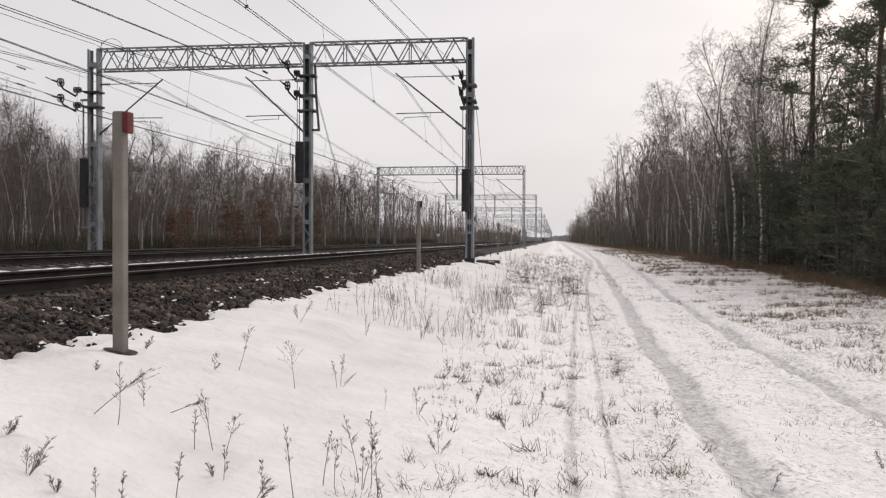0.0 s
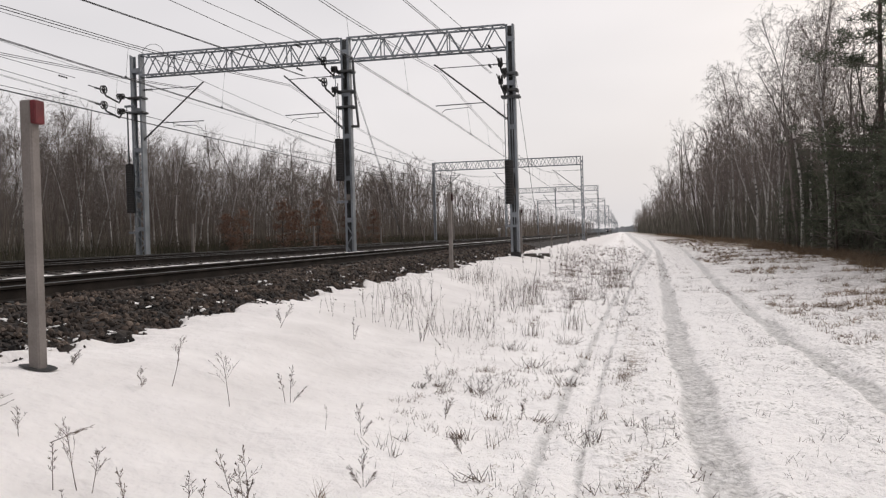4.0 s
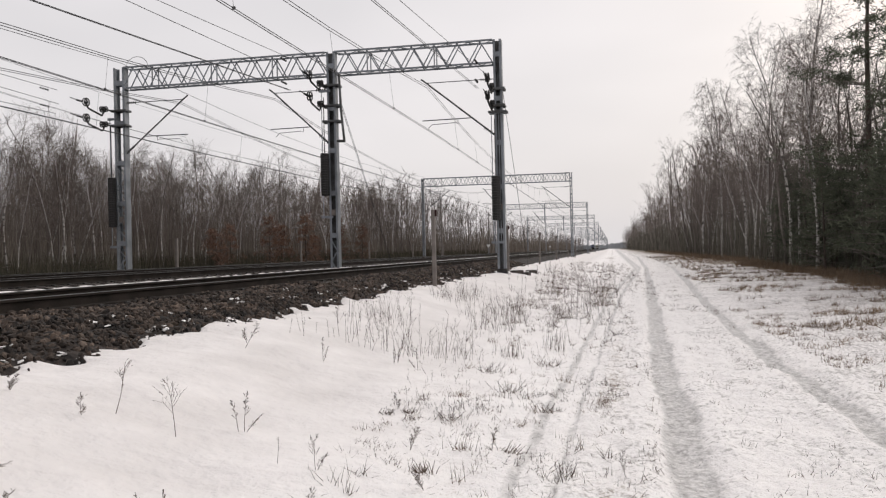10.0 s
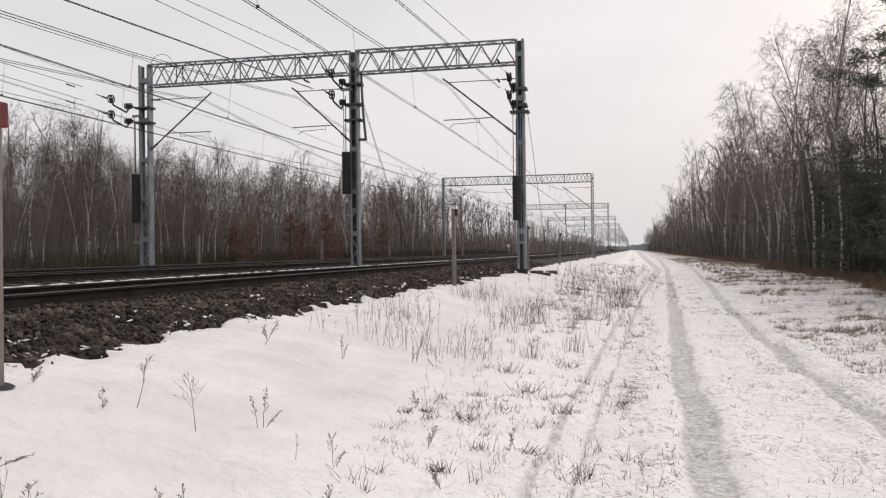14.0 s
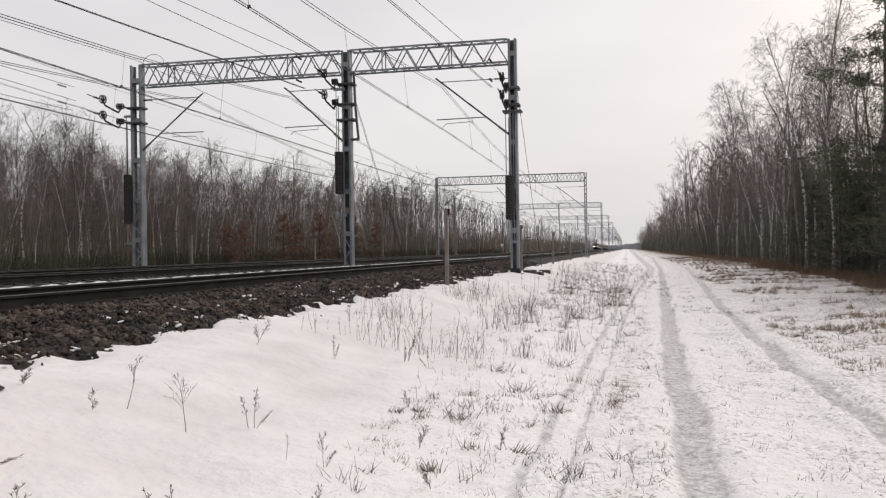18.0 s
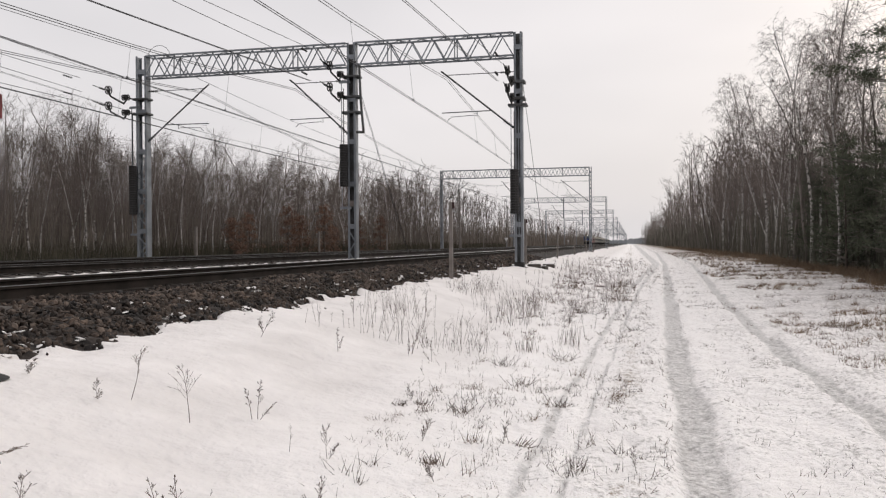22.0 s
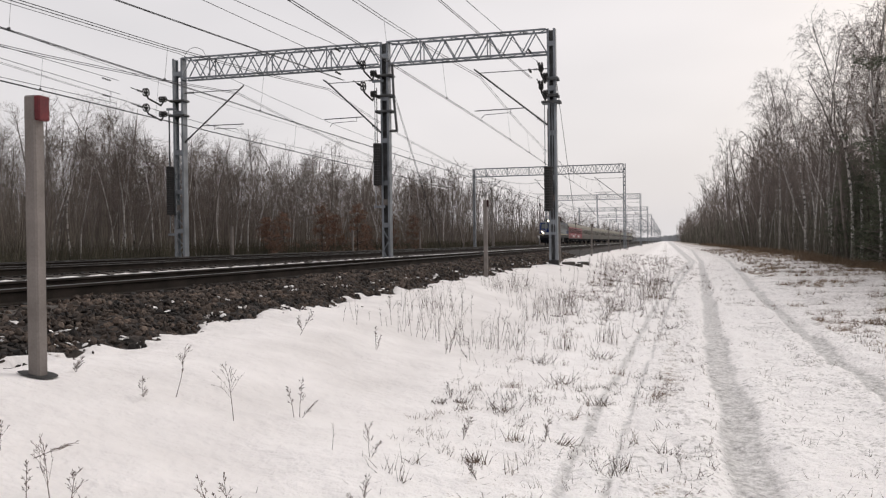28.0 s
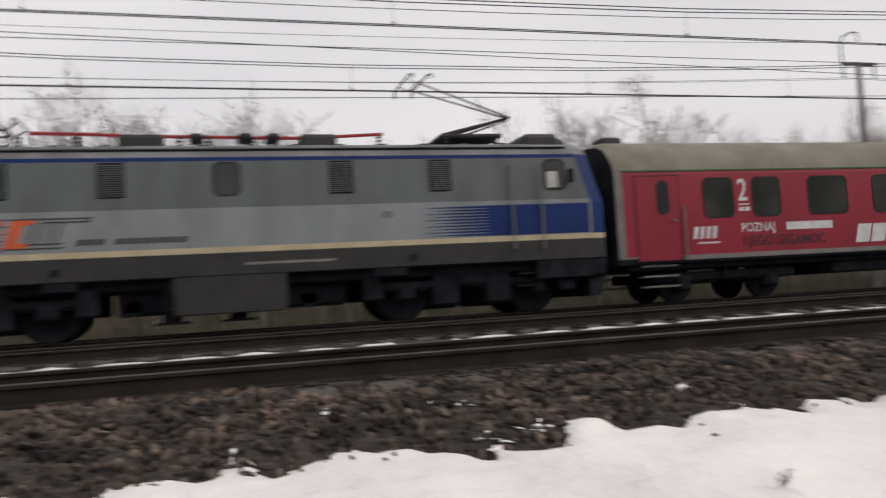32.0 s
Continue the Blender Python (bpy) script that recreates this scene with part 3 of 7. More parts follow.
def cantilever(parent, x_post, x_wire, side, y=0.0, low=6.2, high=8.48):
    """An inclined arm from a post to over the track; side: -1 if the arm goes to lower x."""
    tip = x_wire + side * 0.05
    g = Geo().tube([(x_post + side * 0.2, y, low), (tip, y, high), (tip + side * 0.22, y, high + 0.17)], 0.035, 8)
    arm = part("cantilever", g, M_OLD_STEEL, parent)
    for a, b, r in (((x_post + side * 0.2, y, low), (x_post + side * 0.62, y, low + (high - low) * 0.42 / abs(tip - x_post)), 0.075),
                    ((x_post + side * 0.3, y, high), (x_post + side * 0.75, y, high), 0.06)):
        g = Geo()
        insulator(g, a, b, r, 5)
        part("insulator", g, M_IRON, arm)
    g = Geo().tube([(x_post + side * 0.17, y, high), (tip, y, high)], 0.018, 6)
    part("top_tie", g, M_OLD_STEEL, arm)
    zr = CONTACT + 0.36
    g = Geo()
    xa = x_post + side * 0.2 + (tip - x_post - side * 0.2) * (zr - low) / (high - low)
    g.tube([(xa, y, zr), (x_wire + side * 0.25, y, zr - 0.02)], 0.022, 6)
    hook = x_wire - side * 1.25
    if abs(hook - x_post) < 0.9:
        hook = x_wire - side * 0.9
    g.tube([(hook, y, zr), (hook, y, zr - 0.2), (hook + side * 0.12, y, zr - 0.16), (x_wire - side * 0.15, y, CONTACT + 0.16), (x_wire, y, CONTACT + 0.02)], 0.014, 5)
    part("registration_arm", g, M_OLD_STEEL, arm)
    return arm


def weights(parent, x, y, z0, z1):
    """A stack of cast tension weights in a guide frame, hung on a wire."""
    g = Geo().tube([(x, y, z0 - 0.04), (x, y, z1 + 2.3)], 0.02, 6)
    w = part("weight_stack", g, M_IRON, parent, "stack of dark cast tension weights")
    n = int((z1 - z0) / 0.105)
    disc = Geo().tube([(0, 0, 0), (0, 0, 0.012), (0, 0, 0.085), (0, 0, 0.097)], [0.165, 0.18, 0.18, 0.165], 12).mesh("weight", M_IRON)
    for k in range(n):
        part("weight", disc, None, w).location = (x, y, z0 + k * 0.105)
    g = Geo()
    for s in (-1, 1):
        g.tube([(x + s * 0.15, y + 0.17, z0 - 0.9), (x + s * 0.15, y + 0.17, z1 + 2.6)], 0.018, 6)
    for z in (z0 - 0.9, z1 + 2.6):
        g.box(x - 0.25, x + 0.25, y + 0.14, y + 0.2, z - 0.05, z + 0.05)
    part("guide_frame", g, M_STEEL, w)


def anchor(parent, x, y, z, toward, z_end):
    """A tensioner on a post: pulley wheels, yoke and insulators leading to a wire. toward: -1 or 1 along the track."""
    a = part("tensioner", Geo().tube([(x, y + 0.2, z), (x, y + toward * 0.5, z)], 0.035, 6), M_IRON, parent)
    g = Geo()
    for k, (dy, dz) in enumerate(((0.5, 0.0), (0.72, -0.04), (1.85, 0.08))):
        p = Vector((x, y + toward * dy, z + dz))
        for s in (-0.05, 0.05):
            n = 12
            ring = [p + Vector((s, math.cos(6.2832 * i / n) * (0.11 if k < 2 else 0.16), math.sin(6.2832 * i / n) * (0.11 if k < 2 else 0.16))) for i in range(n + 1)]
            g.tube(ring, 0.03, 5, False)
        g.tube([p - Vector((0.09, 0, 0)), p + Vector((0.09, 0, 0))], 0.045, 8)
        part("pulley", g, M_IRON, a)
        g = Geo()
    g = Geo()
    g.tube([(x, y, z), (x, y + toward * 0.5, z)], 0.035, 6)
    g.tube([(x, y + toward * 0.6, z - 0.15), (x, y + toward * 0.75, z - 0.32), (x, y + toward * 1.7, z - 0.16), (x, y + toward * 1.85, z + 0.05)], 0.04, 6)
    insulator(g, (x, y + toward * 2.1, z + 0.06), (x, y + toward * 2.5, z + 0.07), 0.045, 4)
    part("yoke", g, M_IRON, a)
    part("wire_end", Geo().tube([(x, y + toward * 2.55, z + 0.08), (x, y + toward * 2.9, z + 0.1)], 0.02, 5), M_IRON, a)
    g = Geo()
    insulator(g, (x, y + toward * 4.2, z + 0.10 + (z_end - z) * 0.05), (x, y + toward * 4.75, z + 0.1 + (z_end - z) * 0.06), 0.04, 4)
    part("strain_insulator", g, M_IRON, a)


def footing(parent, x, z=0.3, high=0.35):
    g = Geo().box(x - 0.34, x + 0.34, -0.32, 0.32, z - 0.5, z + high, 0.04)
    part("footing", g, M_CONCRETE, parent)


def build_first_gantry():
    t = thing("catenary_gantry", "grey galvanised steel lattice gantry with three columns and tension weights", "gantry", "line of gantries", at=(0, FIRST, 0))
    column("column", LEFT_X, 0.2, BEAM_TOP, t, 0.52, 0.36, True, 6.0)
    column("column", MID_X, 0.3, BEAM_TOP, t, 0.37, 0.34, True, 2.0)
    column("column", RIGHT_X, 0.3, BEAM_TOP, t, 0.34, 0.34, True, 0.0)
    truss("beam", LEFT_X + 0.3, MID_X - 0.22, t, split=True)
    truss("beam", MID_X + 0.22, RIGHT_X - 0.2, t, split=True)
    for x in (LEFT_X, MID_X, RIGHT_X):
        footing(t, x, 0.30 if x > -5 else 0.5, 0.2)
    g = Geo().box(RIGHT_X - 0.2, RIGHT_X + 0.2, -0.22, 0.22, 0.3, 0.72, 0.03)
    part("black_foot", g, M_IRON, t, "black-painted foot of a column")
    weights(t, RIGHT_X - 0.14, -0.36, 2.69, 4.49)
    weights(t, MID_X - 0.28, -0.36, 3.94, 5.79)
    weights(t, LEFT_X - 0.32, -0.36, 2.9, 5.15)
    cantilever(t, RIGHT_X, TRACKS[0] + 0.03, -1)
    cantilever(t, MID_X, TRACKS[1] + 0.03, -1)
    cantilever(t, LEFT_X, TRACKS[2] + 0.02, 1)
    for z in (8.12, 7.45):
        anchor(t, LEFT_X - 0.35, -0.2, z, -1, z + 1.0)
    for z in (8.62, 7.76):
        anchor(t, MID_X - 0.25, -0.2, z, -1, z)
    for z in (8.04, 7.36):
        anchor(t, RIGHT_X - 0.15, -0.2, z, -1, z)
        g = Geo().box(RIGHT_X - 0.3, RIGHT_X + 0.28, -0.25, 0.25, z - 0.06, z + 0.06, 0.02)
        part("clamp", g, M_OLD_STEEL, t)
    for x, z in ((LEFT_X, 8.12), (LEFT_X, 7.45), (MID_X, 8.62), (MID_X, 7.76), (MID_X, 7.1), (RIGHT_X, 7.1)):
        g = Geo().box(x - 0.42, x + 0.36, -0.24, 0.24, z - 0.05, z + 0.05, 0.02)
        part("clamp", g, M_OLD_STEEL, t)
    # lever arm hanging beside the middle column
    g = Geo().tube([(MID_X + 0.34, -0.1, 9.1), (MID_X + 0.40, -0.1, 7.6), (MID_X + 0.52, -0.1, 6.25)], 0.06, 4)
    g.box(MID_X + 0.2, MID_X + 0.56, -0.16, -0.04, 6.2, 6.3, 0.02)
    part("lever", g, M_OLD_STEEL, t)
    # looped jumper over the left end of the beam
    n = 14
    loop = [(LEFT_X + 0.75 + 0.55 * math.cos(math.pi * k / n), 0.1, BEAM_TOP + 0.5 * math.sin(math.pi * k / n)) for k in range(n + 1)]
    part("jumper_loop", Geo().tube(loop, 0.012, 5), M_WIRE, t)
    # number plates on the columns, as plain marks
    for x in (LEFT_X, MID_X, RIGHT_X):
        g = Geo().box(x - 0.09, x + 0.09, -0.205, -0.195, 3.1, 3.35)
        part("number_plate", g, M_CONCRETE, t, "small pale plate")
    return t


def build_gantry():
    t = thing("catenary_gantry", "grey steel portal gantry with two slim columns and a hanging post", "gantry", "line of gantries", at=(0, FIRST + SPAN, 0))
    column("column", LEFT_X, 0.2, BEAM_TOP, t, 0.3, 0.3)
    column("column", RIGHT_X, 0.3, BEAM_TOP, t, 0.3, 0.3)
    truss("beam", LEFT_X + 0.15, RIGHT_X - 0.15, t, 0.42, 1)
    for x in (LEFT_X, RIGHT_X):
        footing(t, x, 0.35, 0.25)
    g = Geo().box(MID_X - 0.75, MID_X - 0.55, -0.1, 0.1, 6.2, BEAM_TOP, 0.01)
    part("hanging_post", g, M_STEEL, t)
    cantilever(t, RIGHT_X, TRACKS[0] - 0.03, -1)
    cantilever(t, MID_X - 0.65, TRACKS[1] - 0.03, -1)
    cantilever(t, LEFT_X, TRACKS[2] - 0.02, 1)
    return t


build_first_gantry()
portal = build_gantry()
for y in GANTRIES:
    if y not in (FIRST, FIRST + SPAN):
        copy_thing(portal, pose(0, y, 0))


def sagging(a, b, dip, n=12):
    a, b = Vector(a), Vector(b)
    return [tuple(a.lerp(b, k / n) - Vector((0, 0, dip * 4 * (k / n) * (1 - k / n)))) for k in range(n + 1)]


def overhead_wire(x, CONTACT, CARRIER, dip, reach=(0, 14), twin=0.04):
    t = thing("overhead_wire", "dark overhead contact wire hung by droppers from a carrier wire", "overhead line", "overhead lines", "structure")
    for k in range(*reach):
        y0, y1 = GANTRIES[k], GANTRIES[k + 1]
        zig = (0.2 if k % 2 else -0.2) * (-1 if x > -10 else 1)
        far = k > 5
        n = 4 if far else 10
        r = 0.011 if not far else 0.013
        g, h, d = Geo(), Geo(), Geo()
        for s in (-twin, twin) if not far else (0,):
            h.tube([(x + zig + s, y0, CONTACT), (x - zig + s, y1, CONTACT)], r, 4)
        top = sagging((x, y0, CARRIER), (x, y1, CARRIER), dip, n)
        for s in (-0.02, 0.03) if not far else (0,):
            g.tube([(px + s, py, pz + s) for px, py, pz in top], r, 4)
        if not far:
            for i in range(1, 10):
                w = i / 10
                z = CARRIER - dip * 4 * w * (1 - w)
                d.tube([(x, y0 + w * SPAN, z), (x + zig * (1 - 2 * w), y0 + w * SPAN, CONTACT)], 0.005, 3)
                d.box(x + zig * (1 - 2 * w) - 0.03, x + zig * (1 - 2 * w) + 0.03, y0 + w * SPAN - 0.02, y0 + w * SPAN + 0.02, CONTACT, CONTACT + 0.06)
            part("droppers", d, M_WIRE, t)
        part("carrier_wire", g, M_WIRE, t)
        part("contact_wire", h, M_WIRE, t)
    return t


for x, low, high, dip in zip(TRACKS, (6.41, 6.36, 6.34), (8.32, 8.22, 8.3), (1.15, 1.4, 1.4)):
    overhead_wire(x, low, high, dip)


def feeder(points, label="dark feeder cable strung along the gantries", r=0.012, dip=0.9):
    g = Geo()
    for a, b in zip(points, points[1:]):
        g.tube(sagging(a, b, dip), r, 4)
    ob = new("feeder_cable", g.mesh("feeder_cable", M_WIRE))
    return tagged(ob, label, "cable", "feeder cables", "structure")


# earth wires on the gantry tops
for x, z in ((LEFT_X, BEAM_TOP + 0.25),):
    feeder([(x, y, z) for y in GANTRIES[:9]])
# wires that leave the first gantry's tensioners and run out over the tracks
ANCHORED = [((-11.7, 29.0, 7.66), (-16.0, -26.74, 6.3), 2), ((-12.0, 29.4, 9.06), (-17.4, -26.74, 8.4), 1), ((-12.0, 27.1, 8.34), (-14.6, -26.74, 8.0), 1),
            ((-4.5, 28.6, 7.2), (-7.4, -26.74, 6.7), 2), ((-4.5, 29.8, 8.08), (-9.2, -26.74, 8.0), 1), ((-21.8, 29.3, 8.36), (-18.5, -26.74, 7.4), 1),
            ((-21.8, 29.4, 7.81), (-17.5, -26.74, 7.65), 1), ((-21.8, 29.2, 7.39), (-20.7, -26.74, 6.3), 1)]
for a, b, count in ANCHORED:
    for k in range(count):
        feeder([(a[0] + 0.06 * k, *a[1:]), (b[0] + 0.06 * k, *b[1:])], "dark wire leading to a gantry tensioner", 0.011, 0.0)
# slanting stays from the columns to the ground
for x, z in ((MID_X + 0.3, 8.0), (MID_X + 0.35, 8.0), (RIGHT_X + 0.15, 8.2)):
    feeder([(x, FIRST, z), (x + (0.2 if x > -6 else 0.3), FIRST + 7.0, 0.6)], "steel stay cable of a gantry column", 0.01, 0.0)


# ---- line-side posts and masts ----
def marker_post(at, high=2.02, w=0.098, group="line-side posts", head=None):
    t = thing("marker_post", "square concrete line-side post with a dull red marker, in snow", "post", group, at=at)
    g = Geo().box(-w / 2, w / 2, -w / 2, w / 2, -0.4, high, 0.012)
    part("post", g, M_CONCRETE, t)
    g = Geo().box(w / 2 - 0.005, w / 2 + 0.045, -w / 2 - 0.004, w / 2 + 0.004, high - 0.18, high - 0.004, 0.008)
    part("marker_block", g, head or M_RED, t, "dark sooty marker block" if head else "dull red painted marker block")
    return t


first_post = marker_post((-4.33, 4.9, 0.52))
second_post = marker_post((-4.45, 20.65, 0.53), head=M_DARKRED)
for y in (35.95, 51.8, 67.8, 85.3, 103.0):
    copy_thing(second_post, pose(-4.45, y, 0.53, 0, 0.6 * math.sin(y), 0))
# the ring of melted snow round the nearest post
ring = Geo()
n = 28
vs = []
for r, dz in ((0.045, 0.004), (0.115, 0.006)):
    vs += [(-4.33 + 1.25 * r * math.cos(6.2832 * k / n), 4.9 + r * math.sin(6.2832 * k / n), 0.0) for k in range(n)]
vs = [(x, y, float(ground_z(x, y)) + 0.012) for x, y, z in vs]
ring.add(vs, [(k, (k + 1) % n, n + (k + 1) % n, n + k) for k in range(n)])
tagged(new("bare_soil_ring", ring.mesh("bare_soil_ring", M_IRON)), "dark bare soil melted free round a post", "soil", kind="stuff")


def far_post(at):
    t = thing("concrete_post", "short weathered concrete post beyond the tracks", "post", "posts beyond the tracks", at=at)
    part("post", Geo().box(-0.075, 0.075, -0.075, 0.075, -0.3, 1.75, 0.02), M_CONCRETE, t)
    part("cap", Geo().box(-0.09, 0.09, -0.09, 0.09, 1.75, 1.80, 0.02), M_CONCRETE, t)
    return t


one = far_post((-24.0, 23.5, 0.75))
for y in (5.0, 42.2, 61.0, 79.5, 98.0, 116.5, 135.0):
    copy_thing(one, pose(-24.0, y, 0.75, 0, 0, 0))


def line_mast(at):
    """A slim pole with a cross-arm, hanging insulators and a crook above."""
    t = thing("line_mast", "slim concrete mast with a cross-arm, two insulators and a crook", "mast", "masts beyond the tracks", at=at)
    part("pole", Geo().tube([(0, 0, -0.4), (0, 0, 4), (0, 0, 8.45)], [0.16, 0.13, 0.09], 10), M_CONCRETE, t)
    part("cross_arm", Geo().box(-0.06, 0.06, -0.75, 0.75, 8.42, 8.54, 0.02), M_OLD_STEEL, t)
    for y in (-0.7, 0.7):
        g = Geo()
        insulator(g, (0, y, 8.4), (0, y, 7.95), 0.06, 5)
        part("insulator", g, M_IRON, t)
    crook = [(0, -0.72, 8.5), (0, -0.72, 9.2), (0, -0.6, 9.5), (0, -0.2, 9.68), (0, 0.05, 9.68), (0, 0.1, 9.35)]
    part("crook", Geo().tube(crook, 0.035, 6), M_OLD_STEEL, t)
    return t


mast = line_mast((-24.6, 23.5, 0.75))
for y in (-25.0, 71.0, 118.4, 166.0):
    copy_thing(mast, pose(-24.6, y, 0.75, 0, 0, 0))
for dy in (-0.7, 0.7):
    feeder([(-24.6, y + dy, 8.7) for y in (-25.0, 23.5, 71.0, 118.4, 166.0)], "thin line wire strung between the masts", 0.008, 0.5)
feeder([(-24.6, y, 10.05) for y in (-25.0, 23.5, 71.0, 118.4, 166.0)], "thin line wire strung between the masts", 0.008, 0.4)


def triangle_sign(at):
    """A white triangular line-side board, point down, on a slim post."""
    t = thing("triangle_sign", "white triangular line-side board on a slim grey post", "sign", "line-side boards", at=at)
    part("post", Geo().tube([(0, 0, -0.4), (0, 0, 2.1)], 0.045, 8), M_STEEL, t)
    g = Geo().add([(x, y, z) for y in (-0.06, -0.03) for x, z in ((-0.42, 2.2), (0.42, 2.2), (0.0, 1.5))], [(0, 2, 1), (3, 4, 5), (0, 1, 4, 3), (1, 2, 5, 4), (2, 0, 3, 5)])
    part("board", g, M_SIGN, t, "white triangular board")
    return t


M_SIGN = material("white_sign_paint", (0.72, 0.72, 0.71), (0.6, 0.6, 0.59), 0.5, 0, 4)
copy_thing(triangle_sign((-23.0, 154.0, 0.45)), pose(-23.0, 311.0, 0.5))


def broken_slab(at, turn, long_, wide):
    t = thing("concrete_slab", "broken dark concrete slab lying in the snow", "slab", "slabs by the gantry foot", at=at, turn=turn)
    g = Geo().box(-long_ / 2, long_ / 2, -wide / 2, wide / 2, -0.12, 0.07, 0.03)
    part("slab", g, M_SLEEPER, t)
    part("snow_cap", Geo().box(-long_ * 0.3, long_ * 0.2, -wide * 0.3, wide * 0.32, 0.07, 0.10, 0.012), M_SNOW, t, "thin cap of snow")
    return t


for x, y, turn, a, b in ((-3.95, 34.8, 40, 0.6, 0.2), (-3.7, 38.5, 5, 0.55, 0.25), (-3.55, 35.2, 75, 0.4, 0.2)):
    broken_slab((x, y, float(ground_z(x, y)) + 0.05), turn, a, b)


# the far end of the line, closed by woods; distance haze is painted into their colour
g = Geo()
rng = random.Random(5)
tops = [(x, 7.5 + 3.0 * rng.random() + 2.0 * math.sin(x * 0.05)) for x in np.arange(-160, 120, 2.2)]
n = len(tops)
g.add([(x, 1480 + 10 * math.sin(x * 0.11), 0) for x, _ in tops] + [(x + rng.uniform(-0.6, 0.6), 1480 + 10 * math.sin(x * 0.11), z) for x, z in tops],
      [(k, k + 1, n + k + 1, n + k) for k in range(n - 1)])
M_HAZE = material("far_wood_painted_haze", (0.34, 0.355, 0.37), (0.27, 0.285, 0.30), 1.0, 0, 0.05, 0, 0.6)
tagged(new("backdrop", g.mesh("backdrop", M_HAZE)), "wood at the far end of the line, its haze painted in grey-blue", "backdrop", kind="structure")


# ---- trees ----
def prism_many(p0, p1, r0, r1, sides=3, point=False):
    """Thin tapered twigs as arrays: starts, ends (n, 3) and radii (n,). Returns verts and triangles; pointed ones end in a tip."""
    n = len(p0)
    d = p1 - p0
    d = d / np.maximum(np.linalg.norm(d, axis=1, keepdims=True), 1e-6)
    ref = np.where(np.abs(d[:, 2:3]) > 0.9, np.array([[1.0, 0, 0]]), np.array([[0, 0, 1.0]]))
    a = np.cross(d, ref)
    a /= np.linalg.norm(a, axis=1, keepdims=True)
    b = np.cross(d, a)
    vs = []
    for p, r in ((p0, r0),) if point else ((p0, r0), (p1, r1)):
        for k in range(sides):
            w = 2 * math.pi * k / sides
            vs.append(p + (a * math.cos(w) + b * math.sin(w)) * r[:, None])
    if point:
        verts = np.stack(vs + [p1], 1).reshape(-1, 3)
        base = (np.arange(n) * (sides + 1))[:, None]
        fs = [np.concatenate([base + k, base + (k + 1) % sides, base + sides], 1) for k in range(sides)]
        return verts, np.stack(fs, 1).reshape(-1, 3)
    verts = np.stack(vs, 1).reshape(-1, 3)
    base = (np.arange(n) * sides * 2)[:, None]
    fs = []
    for k in range(sides):
        a, b = base + k, base + (k + 1) % sides
        fs += [np.concatenate([a, b, b + sides], 1), np.concatenate([a, b + sides, a + sides], 1)]
    return verts, np.stack(fs, 1).reshape(-1, 3)


def fork(rng, p, d, length, radius, level, out, spec):
    """Grows one limb in two or three bent segments with side shoots; collects segments by level."""
    segs = spec["segs"][level]
    step = length / segs
    for k in range(segs):
        w0, w1 = 1 - 0.75 * k / segs, 1 - 0.75 * (k + 1) / segs
        bend = np.array([rng.gauss(0, 1), rng.gauss(0, 1), rng.gauss(0, 1)]) * spec["wobble"][level]
        d = d + bend + np.array([0, 0, spec["lift"][level]]) * (1.0 / segs)
        d = d / np.linalg.norm(d)
        q = p + d * step
        out[level].append((p, q, radius * w0, radius * w1))
        if level < len(spec["shoots"]):
            lo = spec["bare"] if level == 0 else 0.15
            count = spec["shoots"][level] / segs
            count = int(count) + (rng.random() < count % 1)
            for _ in range(count):
                w = (k + rng.random()) / segs
                if w < lo:
                    continue
                at = p + d * step * rng.random()
                turn = rng.uniform(0, 2 * math.pi)
                a = np.cross(d, [0.3, 0.2, 1.0] if abs(d[2]) < 0.9 else [1.0, 0.2, 0])
                a = a / np.linalg.norm(a)
                b = np.cross(d, a)
                side = a * math.cos(turn) + b * math.sin(turn)
                open_ = math.radians(rng.uniform(*spec["angle"][level]))
                nd = d * math.cos(open_) + side * math.sin(open_)
                shape = spec["shape"](w) if level == 0 else 1 - 0.55 * w
                ln = spec["length"][level] * shape * rng.uniform(0.7, 1.2)
                fork(rng, at, nd, ln, max(radius * w0 * spec["thin"][level], 0.004), level + 1, out, spec)
        p = q
    return p


def oval(low, full):
    """Limb length along the trunk: longest at 'full', short at the foot of the crown and at the top."""
    return lambda w: float(np.interp(w, [0, low, full, 0.8, 1.0], [0.5, 0.6, 1.0, 0.72, 0.3]))


BIRCH = dict(segs=(10, 4, 2, 1), shoots=(42, 9, 4.6), bare=0.3, wobble=(0.05, 0.10, 0.16, 0.22), lift=(0.14, 0.45, -0.55, -0.9),
             angle=((24, 46), (22, 50), (15, 55)), length=(3.3, 1.35, 0.75), thin=(0.26, 0.40, 0.5), shape=oval(0.3, 0.5))
ALDER = dict(segs=(9, 5, 2, 1), shoots=(32, 10, 4.6), bare=0.28, wobble=(0.07, 0.17, 0.25, 0.3), lift=(0.12, 0.35, 0.15, 0.0),
             angle=((34, 66), (28, 62), (25, 65)), length=(3.6, 1.3, 0.6), thin=(0.30, 0.42, 0.5), shape=oval(0.28, 0.55))
SMALL = dict(segs=(6, 3, 1), shoots=(26, 8), bare=0.25, wobble=(0.06, 0.15, 0.3), lift=(0.12, 0.35, -0.1),
             angle=((25, 55), (20, 60)), length=(2.9, 1.1), thin=(0.22, 0.5), shape=oval(0.25, 0.5))


